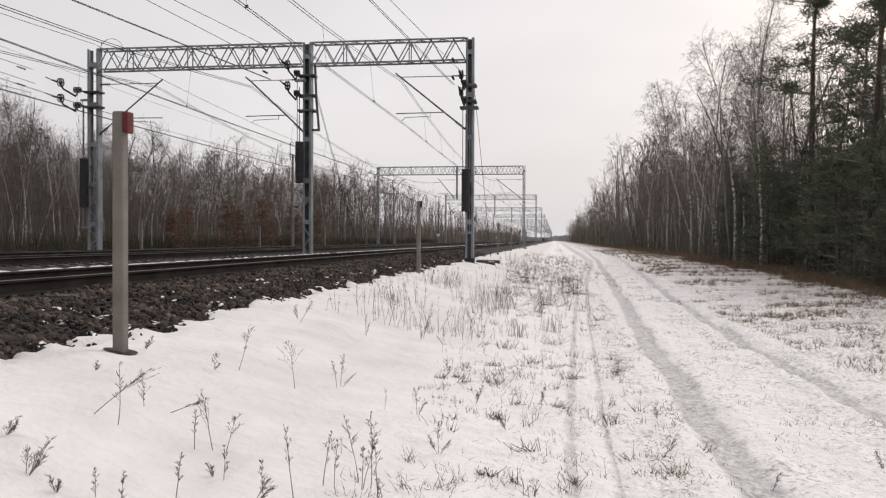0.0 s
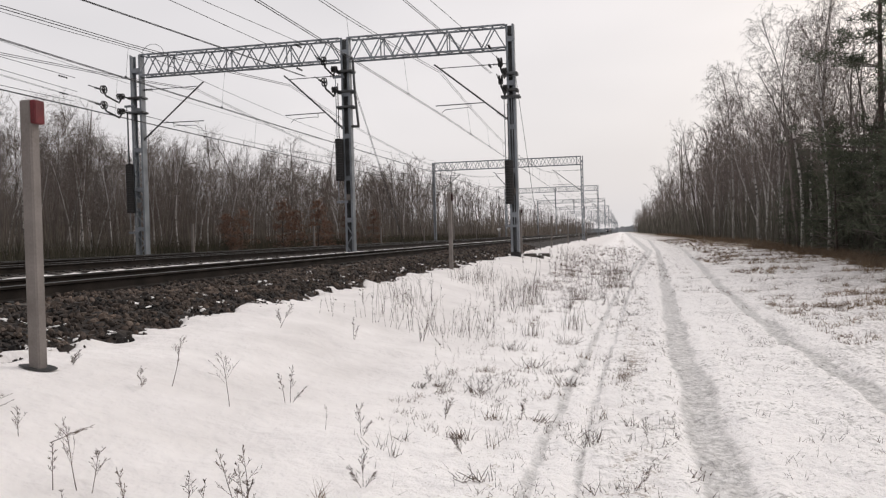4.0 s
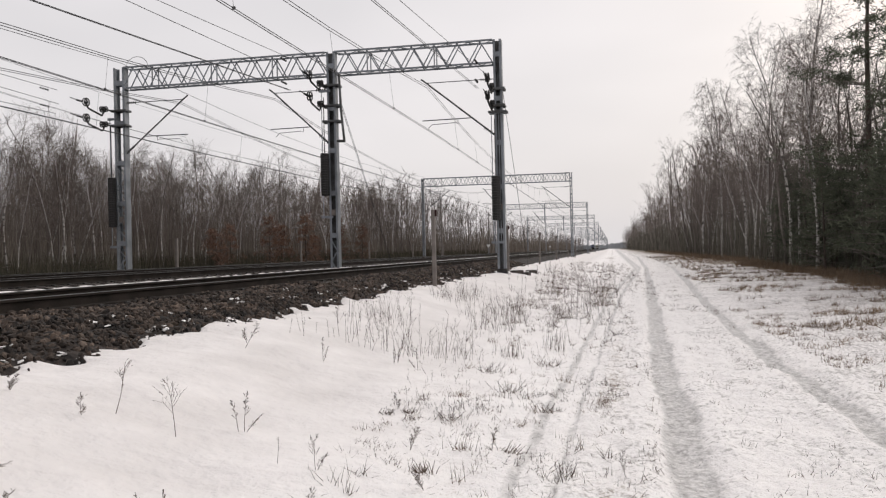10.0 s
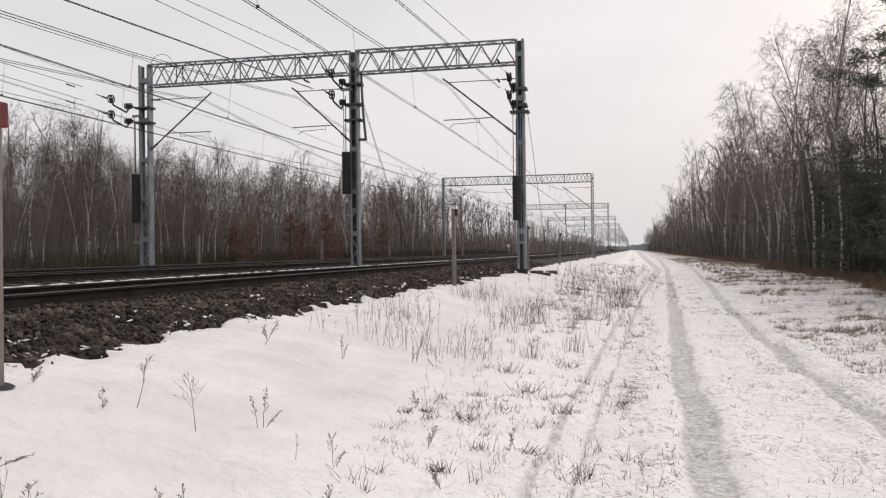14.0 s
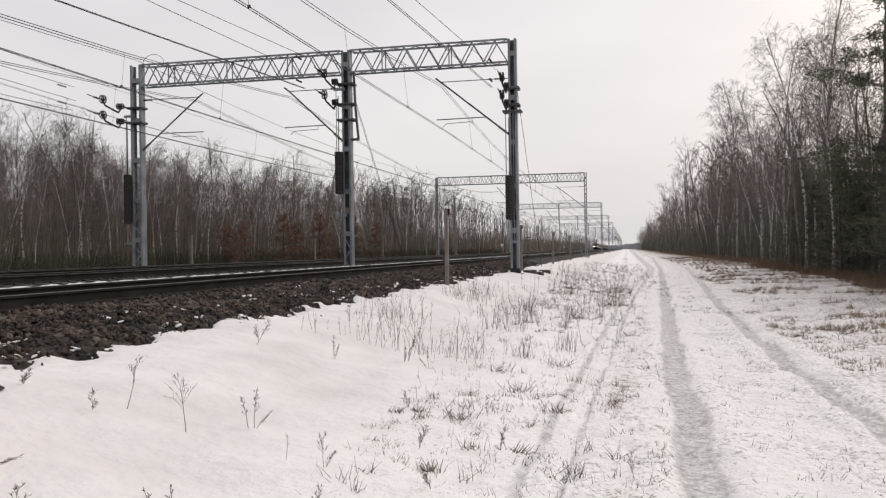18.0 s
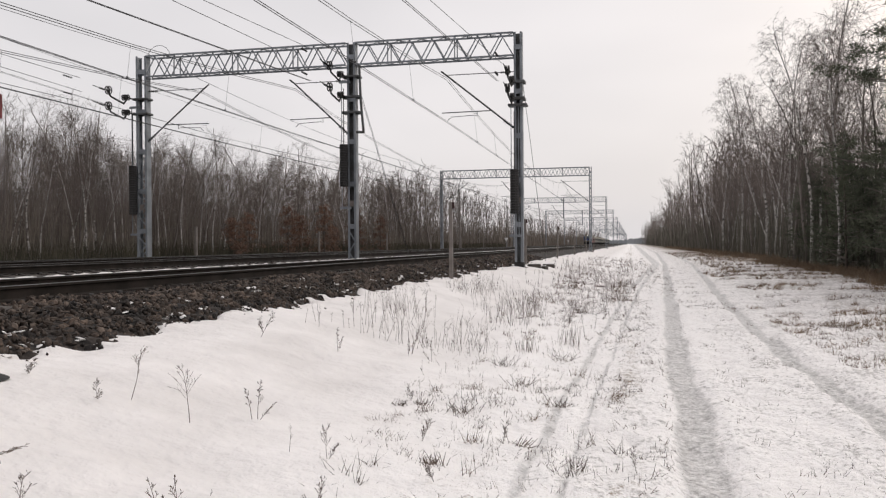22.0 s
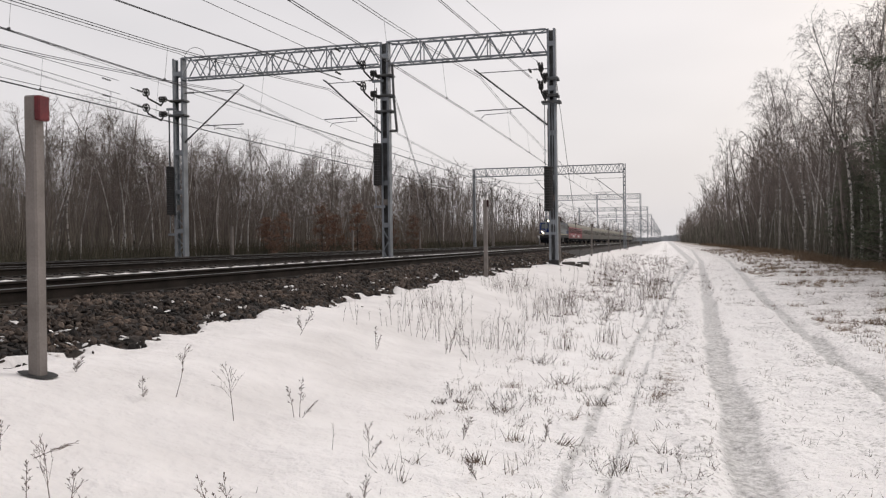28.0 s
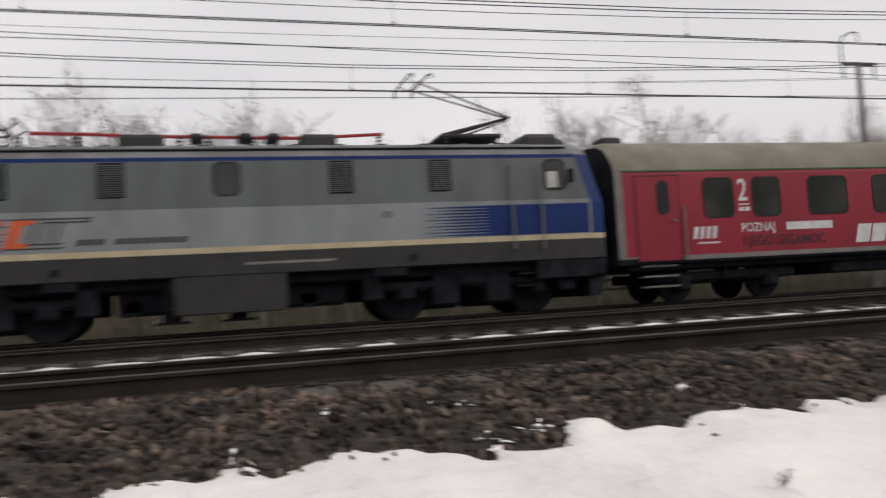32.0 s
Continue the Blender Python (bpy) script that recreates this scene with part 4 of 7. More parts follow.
def grow(seed, high, radius, spec, lean=0.05):
    rng = random.Random(seed)
    out = [[] for _ in range(4)]
    d = np.array([rng.gauss(0, lean), rng.gauss(0, lean), 1.0])
    fork(rng, np.array([0, 0, -0.15]), d / np.linalg.norm(d), high, radius, 0, out, spec)
    return out


def limbs_mesh(name, segs, mat, sides, least=0.0, point=False):
    if not segs:
        return None
    p0, p1 = np.array([s[0] for s in segs]), np.array([s[1] for s in segs])
    r0, r1 = np.array([max(s[2], least) for s in segs]), np.array([max(s[3], least * 0.6) for s in segs])
    return prism_many(p0, p1, r0, r1, sides, point)


def trunk_mesh(segs, bark):
    """One tapered, bent trunk through its segments."""
    g = Geo().tube([s[0] for s in segs] + [segs[-1][1]], [s[2] for s in segs] + [segs[-1][3]], 8)
    g.f[-2:] = [f for face in g.f[-2:] for f in [(face[0], face[k], face[k + 1]) for k in range(1, len(face) - 1)]]
    g.f = [t for f in g.f for t in ((f,) if len(f) == 3 else ((f[0], f[1], f[2]), (f[0], f[2], f[3])))]
    g.s = [0] * len(g.f)
    me = g.mesh("trunk", bark)
    me.polygons.foreach_set("use_smooth", [True] * len(me.polygons))
    return me


def tree_meshes(name, seed, high, radius, spec, bark, twig_r=0.0064, lean=0.05):
    out = grow(seed, high, radius, spec, lean)
    trunk = trunk_mesh(out[0], bark)
    v, f = limbs_mesh("c", out[1], M_TWIG, 3, 0.010)
    v2, f2 = limbs_mesh("c", out[2], M_TWIG, 3, twig_r * 1.4, True)
    v3, f3 = limbs_mesh("c", out[3], M_TWIG, 3, twig_r, True)
    crown = mesh_np("crown", np.concatenate([v, v2, v3]), np.concatenate([f, f2 + len(v), f3 + len(v) + len(v2)]), M_TWIG)
    return trunk, crown


TREE_KINDS = {}


def tree_kind(key, name, label, category, meshes):
    TREE_KINDS[key] = (name, label, category, meshes)


for k in range(5):
    tree_kind(f"birch{k}", "birch_tree", "bare winter birch with a white patched trunk and fine hanging twigs", "tree",
              list(zip(("trunk", "crown"), tree_meshes("birch", 10 + k, 11.0 + 0.6 * k, 0.062 + 0.009 * k, BIRCH, M_BIRCH, lean=0.08))))
for k in range(4):
    tree_kind(f"alder{k}", "bare_tree", "bare winter broadleaf tree with dark bark and dense brown twigs", "tree",
              list(zip(("trunk", "crown"), tree_meshes("alder", 30 + k, 10.5 + 0.9 * k, 0.095 + 0.012 * k, ALDER, M_BARK))))


def needle_tuft(rng, c, size, n):
    """A clump of needle sprays: short flat-three-sided spikes round a point."""
    p0 = np.repeat(np.array([c]), n, 0) + np.array([[rng.gauss(0, size * 0.35), rng.gauss(0, size * 0.35), rng.gauss(0, size * 0.18)] for _ in range(n)])
    d = np.array([[rng.gauss(0, 1), rng.gauss(0, 1), rng.gauss(0.25, 0.7)] for _ in range(n)])
    d /= np.linalg.norm(d, axis=1, keepdims=True)
    ln = np.array([rng.uniform(0.14, 0.3) for _ in range(n)])[:, None]
    return p0, p0 + d * ln


def pine_meshes(seed, high, radius, bare, spread, tufts, leaf=M_NEEDLE, wide=0.022, count=15):
    rng = random.Random(seed)
    out = [[] for _ in range(3)]
    p, d = np.array([0, 0, -0.15]), np.array([rng.gauss(0, 0.02), rng.gauss(0, 0.02), 1.0])
    segs, starts, ends = 10, [], []
    for k in range(segs):
        d = d + np.array([rng.gauss(0, 0.025), rng.gauss(0, 0.025), 0.05])
        d /= np.linalg.norm(d)
        q = p + d * high / segs
        out[0].append((p, q, radius * (1 - 0.85 * k / segs), radius * (1 - 0.85 * (k + 1) / segs)))
        w = (k + 0.5) / segs
        if w > bare * 0.55:
            for _ in range(rng.randint(4, 6)):
                live = w > bare or rng.random() < 0.25
                turn = rng.uniform(0, 6.283)
                ln = spread * (1.15 - 0.8 * max(0, (w - bare) / (1 - bare))) * rng.uniform(0.6, 1.15) * (1 if live else 0.5)
                a = p + (q - p) * rng.random()
                e = a + np.array([math.cos(turn) * ln, math.sin(turn) * ln, ln * rng.uniform(-0.12, 0.4)])
                mid = (a + e) / 2 + np.array([0, 0, rng.uniform(-0.15, 0.1)])
                r = 0.012 + 0.012 * ln
                out[1] += [(a, mid, r, r * 0.7), (mid, e, r * 0.7, r * 0.25)]
                if live:
                    for _ in range(tufts):
                        w2 = rng.uniform(0.35, 1.05)
                        c = a + (e - a) * w2 + np.array([rng.gauss(0, 0.22), rng.gauss(0, 0.22), rng.gauss(0.05, 0.1)]) * (0.4 + 0.4 * ln)
                        s, t = needle_tuft(rng, c, 0.42, count)
                        starts.append(s)
                        ends.append(t)
        p = q
    trunk = trunk_mesh(out[0], M_PINEBARK)
    bv, bf = limbs_mesh("l", out[1], M_BARK, 3)
    s, t = np.concatenate(starts), np.concatenate(ends)
    n = len(s)
    v, f = prism_many(s, t, np.full(n, wide), np.full(n, wide * 0.4), 3, True)
    crown = mesh_np("crown", np.concatenate([v, bv]), np.concatenate([f, bf + len(v)]), leaf)
    crown.materials.append(M_BARK)
    crown.polygons.foreach_set("material_index", [0] * len(f) + [1] * len(bf))
    return [("trunk", trunk), ("crown", crown)]


for k in range(2):
    tree_kind(f"pine{k}", "pine_tree", "tall Scots pine with a bare lower trunk and dark green crown", "tree", pine_meshes(50 + k, 15.5 + k, 0.17, 0.36, 2.9, 13, count=17))
for k in range(2):
    tree_kind(f"young{k}", "young_pine", "young dark green pine branched down to the ground", "tree", pine_meshes(60 + k, 5.2 + k, 0.07, 0.08, 1.6, 4, M_NEEDLE, 0.026, 8))


def plant(key, x, y, size=1.0, turn=0.0, group="woodland trees", high=0.0):
    """Plants a tree; high: its wanted height, in place of a scale."""
    name, label, category, meshes = TREE_KINDS[key]
    if high:
        size = high / max(v.co.z for v in meshes[1][1].vertices)
    t = thing(name, label, category, group, at=(x, y, float(ground_z(x, y))), turn=turn)
    t.scale = (size, size, size)
    for n, me in meshes:
        part(n, me, None, t)
    return t


def join_stuff(name, label, rows):
    """Many plants joined into one object by mesh part; rows: key, x, y, size, turn."""
    root = thing(name, label, "woodland", kind="stuff")
    by = {}
    for key, x, y, size, turn in rows:
        for n, me in TREE_KINDS[key][3]:
            by.setdefault((n, me.materials[0]), []).append((me, x, y, size, turn))
    for (n, mat), items in by.items():
        vs, fs, k = [], [], 0
        for me, x, y, size, turn in items:
            v = np.empty(len(me.vertices) * 3, np.float32)
            me.vertices.foreach_get("co", v)
            v = v.reshape(-1, 3) * size
            f = np.empty(len(me.loops), np.int32)
            me.loops.foreach_get("vertex_index", f)
            c, s = math.cos(turn), math.sin(turn)
            w = np.stack([v[:, 0] * c - v[:, 1] * s + x, v[:, 0] * s + v[:, 1] * c + y, v[:, 2] + 0.1], 1)
            vs.append(w)
            fs.append(f.reshape(-1, 3) + k)
            k += len(v)
        part(n, mesh_np(n, np.concatenate(vs), np.concatenate(fs), mat), None, root)
    return root


# lean versions for trees that stand deep in the wood or far down the line
for k in range(4):
    out = grow(80 + k, 10.5 + k * 0.8, 0.10, SMALL)
    bark = M_BIRCH if k == 3 else M_BARK
    TREE_KINDS[f"lean{k}"] = ("", "", "", [("trunk", mesh_np("trunk", *limbs_mesh("t", out[0], bark, 5), bark)),
                                          ("crown", mesh_np("crown", *limbs_mesh("c", out[1] + out[2], M_TWIG, 3, 0.013, True), M_TWIG))])
for k in range(2):
    out = grow(95 + k, 10.0 + k, 0.09, dict(SMALL, shoots=(14, 3)))
    TREE_KINDS[f"far{k}"] = ("", "", "", [("trunk", mesh_np("trunk", *limbs_mesh("t", out[0], M_BARK, 3), M_BARK)),
                                         ("crown", mesh_np("crown", *limbs_mesh("c", out[1] + out[2], M_TWIG, 3, 0.034, True), M_TWIG))])

tree_kind("leafy0", "young_oak", "young oak that has kept its dry rust-brown leaves", "tree", pine_meshes(70, 4.6, 0.06, 0.1, 1.3, 3, M_RUST, 0.03, 8))
tree_kind("leafy1", "young_oak", "young oak that has kept its dry rust-brown leaves", "tree", pine_meshes(71, 3.6, 0.05, 0.1, 1.1, 3, M_RUST, 0.03, 8))

wood = random.Random(77)
# wood beyond the tracks: a front of whole trees, lean ones behind, far ones down the line
for key, x, y, high in (("birch4", -31.5, 19.0, 10.3), ("birch1", -31.0, 17.3, 7.9), ("birch2", -33.0, 21.4, 8.5), ("alder0", -32.0, 23.2, 7.2), ("birch0", -33.0, 28.6, 8.2), ("birch3", -32.0, 31.2, 9.3),
                        ("alder1", -32.5, 35.8, 8.5), ("birch2", -32.0, 38.8, 9.7), ("birch4", -31.0, 42.1, 8.8), ("birch0", -33.0, 42.9, 8.6), ("birch1", -32.0, 46.4, 8.8), ("alder2", -32.0, 52.7, 9.1),
                        ("birch3", -31.0, 56.9, 8.7), ("alder3", -31.5, 73.6, 11.3), ("birch0", -33.0, 66.8, 10.0), ("birch2", -32.0, 93.9, 11.3), ("alder1", -32.0, 106.0, 11.0), ("birch3", -32.0, 118.0, 12.6),
                        ("birch1", -31.5, 149.3, 9.9), ("birch0", -31.5, 8.0, 7.0), ("birch3", -32.5, -2.0, 9.0), ("birch4", -32.0, -6.2, 9.3), ("alder0", -32.0, 3.6, 7.4)):
    plant(key, x, y, 1, 47 * y, "wood beyond the tracks", high * 1.05)
y = -16.0
while y < 132:
    key = wood.choice(("birch0", "birch1", "alder0", "birch0", "alder1", "birch2", "alder2", "birch1"))
    plant(key, -31.6 - wood.uniform(0, 4.0), y, 1, wood.uniform(0, 360), "wood beyond the tracks", wood.uniform(7.2, 9.3) * (0.85 if 2 < y < 16 else 0.93 if 22 < y < 29 else 1.0) + max(0.0, y - 40) * 0.022)
    y += wood.uniform(1.3, 2.5) * (1 if y < 60 else 1.5)
for k in range(34):
    y = 2.0 + k * 2.6 + wood.uniform(-1.1, 1.1)
    plant(f"birch{k % 3}", -30.9 - wood.uniform(0, 1.0), y, 1, wood.uniform(0, 360), "wood beyond the tracks", wood.uniform(6.6, 8.4))
rows = []
for _ in range(560):
    y = -40 + 230 * wood.random() ** 1.15
    rows.append((f"lean{wood.randrange(4)}", -34 - wood.uniform(0, 30), y, wood.uniform(0.7, 0.95) * (1 + max(0.0, y - 40) * 0.003), wood.uniform(0, 6.28)))
join_stuff("deep_wood", "dense bare birch and alder wood beyond the tracks", rows)
left_rows = rows
rows = []
for _ in range(380):
    y = 115 + 900 * wood.random() ** 1.5
    rows.append((f"far{wood.randrange(2)}", -30 - wood.uniform(0, 16), y, wood.uniform(0.95, 1.3), wood.uniform(0, 6.28)))
join_stuff("far_wood", "distant bare wood along the railway", rows)
for x, y, k in ((-28.8, 66, 0), (-29.5, 70, 1), (-29.0, 75, 0), (-30, 80, 1), (-29.2, 85, 0), (-29.0, 57, 1), (-28.6, 92, 0), (-30.5, 62, 0)):
    plant(f"leafy{k}", x, y, wood.uniform(0.8, 1.15), wood.uniform(0, 360), "young oaks beyond the tracks")

# wood beside the cart road
for key, x, y, high in (("birch4", 12.3, 55.7, 17.6), ("birch3", 10.9, 54.5, 15.2), ("birch2", 13.4, 58.1, 16.7), ("birch1", 12.0, 48.1, 13.6), ("birch0", 11.6, 50.0, 13.0), ("birch4", 11.9, 67.0, 16.7),
                        ("birch3", 12.1, 79.4, 16.1), ("birch1", 12.6, 78.0, 14.5), ("birch2", 13.3, 96.1, 18.2), ("birch4", 12.0, 95.8, 19.6), ("birch0", 13.7, 120.9, 21.5), ("birch3", 12.4, 118.0, 19.5),
                        ("birch2", 13.6, 82.9, 15.1), ("alder2", 12.8, 141.8, 19.5), ("alder3", 12.6, 162.1, 18.4), ("alder0", 13.0, 190.1, 18.4), ("alder1", 12.4, 247.6, 20.2), ("alder2", 13.0, 300.0, 18.6)):
    plant(key, x, y, 1, 31 * y, "wood beside the cart road", high * 1.05)
y = 44.0
while y < 150:
    key = wood.choice(("birch2", "birch3", "birch4", "alder2", "alder3", "birch0", "alder1"))
    plant(key, float(edge_x(y)) + wood.uniform(0.8, 4.5), y, 1, wood.uniform(0, 360), "wood beside the cart road", wood.uniform(9.5, 13.5) + max(0.0, y - 60) * 0.03)
    y += wood.uniform(1.6, 3.2) * (1 if y < 70 else 1.6)
rows = []
for _ in range(330):
    y = 34 + 170 * wood.random() ** 1.2
    rows.append((f"lean{wood.randrange(4)}", float(edge_x(y)) + 2.5 + wood.uniform(0, 22), y, wood.uniform(0.85, 1.2), wood.uniform(0, 6.28)))
join_stuff("deep_wood", "dense bare wood beside the cart road", rows)
right_rows = rows
rows = []
for _ in range(360):
    y = 125 + 900 * wood.random() ** 1.5
    rows.append((f"far{wood.randrange(2)}", 12.0 + wood.uniform(0, 14), y, wood.uniform(1.4, 1.85), wood.uniform(0, 6.28)))
join_stuff("far_wood", "distant bare wood beside the cart road", rows)
for x, y, k, s in ((11.4, 39.7, 0, 1.1), (11.3, 32.4, 1, 1.0), (14.6, 37.0, 1, 1.0), (11.9, 28.5, 0, 0.9), (16.5, 44.0, 0, 1.0), (17.0, 40.0, 1, 1.1)):
    plant(f"pine{k}", x, y, s, wood.uniform(0, 360), "pines beside the cart road")
for k in range(50):
    y = 19.5 + k * 0.9 + wood.uniform(-0.8, 0.8)
    plant(f"young{k % 2}", float(edge_x(y)) + wood.uniform(0.8, 4.2) + (0.8 if y > 48 else 0), y, wood.uniform(0.65, 1.15), wood.uniform(0, 360), "young pines beside the cart road")


# ---- undergrowth, grass and weeds ----
def stems(name, label, mat, boxes, seed, lean=0.16, category="undergrowth", even=2.0):
    """Thin upright stems strewn over plan boxes: x0, x1, y0, y1, count, height from, to, radius."""
    rs = np.random.RandomState(seed)
    p0, p1, r0 = [], [], []
    for x0, x1, ya, yb, count, h0, h1, r in boxes:
        x, y = rs.uniform(x0, x1, count), rs.uniform(ya, yb, count)
        h = h0 + (h1 - h0) * rs.rand(count) ** even
        a = np.stack([x, y, ground_z(x, y) - 0.02], 1)
        d = np.stack([rs.normal(0, lean, count), rs.normal(0, lean, count), np.ones(count)], 1)
        d /= np.linalg.norm(d, axis=1, keepdims=True)
        p0.append(a)
        p1.append(a + d * h[:, None])
        r0.append(np.full(count, r) * rs.uniform(0.6, 1.3, count))
    p0, p1, r0 = np.concatenate(p0), np.concatenate(p1), np.concatenate(r0)
    v, f = prism_many(p0, p1, r0 * 1.25, r0, 3, True)
    return tagged(new(name, mesh_np(name, v, f, mat)), label, category, kind="stuff")


stems("thicket", "dense brown thicket of bare saplings beyond the tracks", M_THICKET,
      [(-52, -31.5, -45, 36, 9000, 3.0, 8.2, 0.015), (-60, -31, -45, 60, 26000, 1.2, 7.4, 0.015), (-60, -31, 60, 190, 17000, 1.2, 7.2, 0.022), (-46, -30.5, 190, 700, 8000, 2.0, 8.5, 0.06),
       (-95, -55, -60, 210, 6500, 5.0, 8.0, 0.055)], 3, 0.1, even=0.9)
stems("thicket", "dense dark thicket beside the cart road", M_THICKET2,
      [(10.5, 34, 12, 70, 8500, 0.8, 6.0, 0.016), (9.0, 11.5, 17, 30, 900, 0.4, 5.0, 0.012), (11.6, 34, 70, 190, 7000, 1.0, 8.0, 0.024), (11.8, 24, 190, 700, 6000, 2.0, 11.0, 0.06)], 4, 0.1, even=1.0)


stems("undergrowth", "dark olive-brown undergrowth at the foot of the wood", M_BRUSH,
      [(-33, -29, -45, 70, 16000, 0.5, 1.9, 0.022), (-33, -29.5, 70, 200, 9000, 0.5, 1.9, 0.035),
       (-37, -32, -30, 22, 9500, 1.5, 5.2, 0.020)], 8, 0.2, even=1.0)


def brushwood(label, rows, each, seed, low, high, thick=0.8):
    """Fine twigs round the trunks of the deep wood, thinning out towards the tops."""
    rs = np.random.RandomState(seed)
    at = np.array([(x, y, size) for _, x, y, size, _ in rows])
    at = at[(at[:, 1] < 150)]
    at = np.repeat(at, each, 0)
    n = len(at)
    z = low + (high - low) * rs.rand(n) ** 0.75
    wide = np.interp(z, [low, (low + high) / 2, high], [1.5, 1.5, 0.5])
    p0 = np.stack([at[:, 0] + rs.normal(0, 0.6, n) * wide, at[:, 1] + rs.normal(0, 0.6, n) * wide, z * at[:, 2]], 1)
    d = np.stack([rs.normal(0, 0.5, n), rs.normal(0, 0.5, n), 0.4 + rs.rand(n)], 1)
    d /= np.linalg.norm(d, axis=1, keepdims=True)
    p1 = p0 + d * rs.uniform(0.6, 1.6, n)[:, None]
    r = np.interp(at[:, 1], [0, 60, 150], [0.0090, 0.0125, 0.020]) * thick
    v, f = prism_many(p0, p1, r, r, 3, True)
    return tagged(new("brushwood", mesh_np("brushwood", v, f, M_TWIG)), label, "woodland", kind="stuff")


brushwood("fine bare brown twigs filling the wood beyond the tracks", left_rows, 135, 6, 2.0, 11.0)
brushwood("fine bare brown twigs filling the near wood beyond the tracks", [r for r in left_rows if r[2] < 90], 165, 16, 3.0, 10.5, 0.95)
brush_rs = np.random.RandomState(61)
brushwood("dim bare twigs in the depth of the wood", [("", -62 - 30 * brush_rs.rand(), -45 + 190 * brush_rs.rand(), 0.95, 0) for _ in range(500)], 60, 17, 1.5, 9.0, 2.6)
brushwood("fine bare brown twigs filling the wood beside the cart road", right_rows, 60, 7, 2.0, 11.0)


def tufts(name, label, boxes, seed, mat=M_STRAW):
    """Tufts of bent dry blades: x0, x1, y0, y1, tufts, blades, height, radius, patchiness."""
    rs = np.random.RandomState(seed)
    p0, p1, rr = [], [], []
    for x0, x1, ya, yb, count, blades, high, r, patchy in boxes:
        x, y = rs.uniform(x0, x1, count), rs.uniform(ya, yb, count)
        keep = bumps(x, y, 1.1, 31) * 0.6 + bumps(x, y, 0.35, 32) * 0.4 > (patchy + 0.06) * rs.uniform(0.85, 1.2, count)
        x, y = x[keep], y[keep]
        for _ in range(blades):
            n = len(x)
            bx, by = x + rs.normal(0, 0.035, n), y + rs.normal(0, 0.035, n)
            a = np.stack([bx, by, ground_z(bx, by) - 0.01], 1)
            d = np.stack([rs.normal(0, 0.6, n), rs.normal(0, 0.6, n), np.abs(rs.normal(0.9, 0.35, n)) + 0.1], 1)
            d /= np.linalg.norm(d, axis=1, keepdims=True)
            h = high * rs.uniform(0.35, 1.25, n)
            p0.append(a)
            p1.append(a + d * h[:, None])
            rr.append(np.full(n, r))
    p0, p1, rr = np.concatenate(p0), np.concatenate(p1), np.concatenate(rr)
    v, f = prism_many(p0, p1, rr * 1.2, rr, 3, True)
    return tagged(new(name, mesh_np(name, v, f, mat)), label, "grass", kind="stuff")


tufts("dry_grass", "short dry grass poking through thin snow", [
    (-2.0, 0.15, 2.2, 12, 900, 8, 0.075, 0.0018, 0.53), (-1.7, 0.1, 2.2, 12, 120, 12, 0.14, 0.0022, 0.5), (-2.4, 0.3, 12, 32, 1000, 8, 0.12, 0.003, 0.5), (-3.2, 1.2, 32, 80, 800, 7, 0.17, 0.0048, 0.5),
    (0.9, 2.0, 3, 16, 260, 5, 0.07, 0.0019, 0.47), (1.1, 2.4, 16, 50, 340, 5, 0.10, 0.0036, 0.47), (-0.1, 0.45, 3, 20, 130, 5, 0.08, 0.0026, 0.4)], 41)
tufts("dry_grass", "matted brown grass between the cart road and the wood", [
    (2.6, 5.5, 5, 20, 1500, 6, 0.11, 0.0034, 0.46), (3.4, 9.2, 14, 45, 4200, 8, 0.17, 0.0045, 0.50), (4.6, 9.8, 45, 120, 2600, 7, 0.22, 0.008, 0.49)], 42, M_TAN)
tufts("rank_grass", "tall rust-brown grass along the edge of the wood", [
    (7.7, 9.4, 17, 34, 700, 8, 0.36, 0.005, 0.36), (8.6, 10.4, 34, 62, 900, 8, 0.42, 0.006, 0.32), (9.8, 12.0, 62, 260, 1700, 7, 0.55, 0.014, 0.28)], 43, M_RANK)
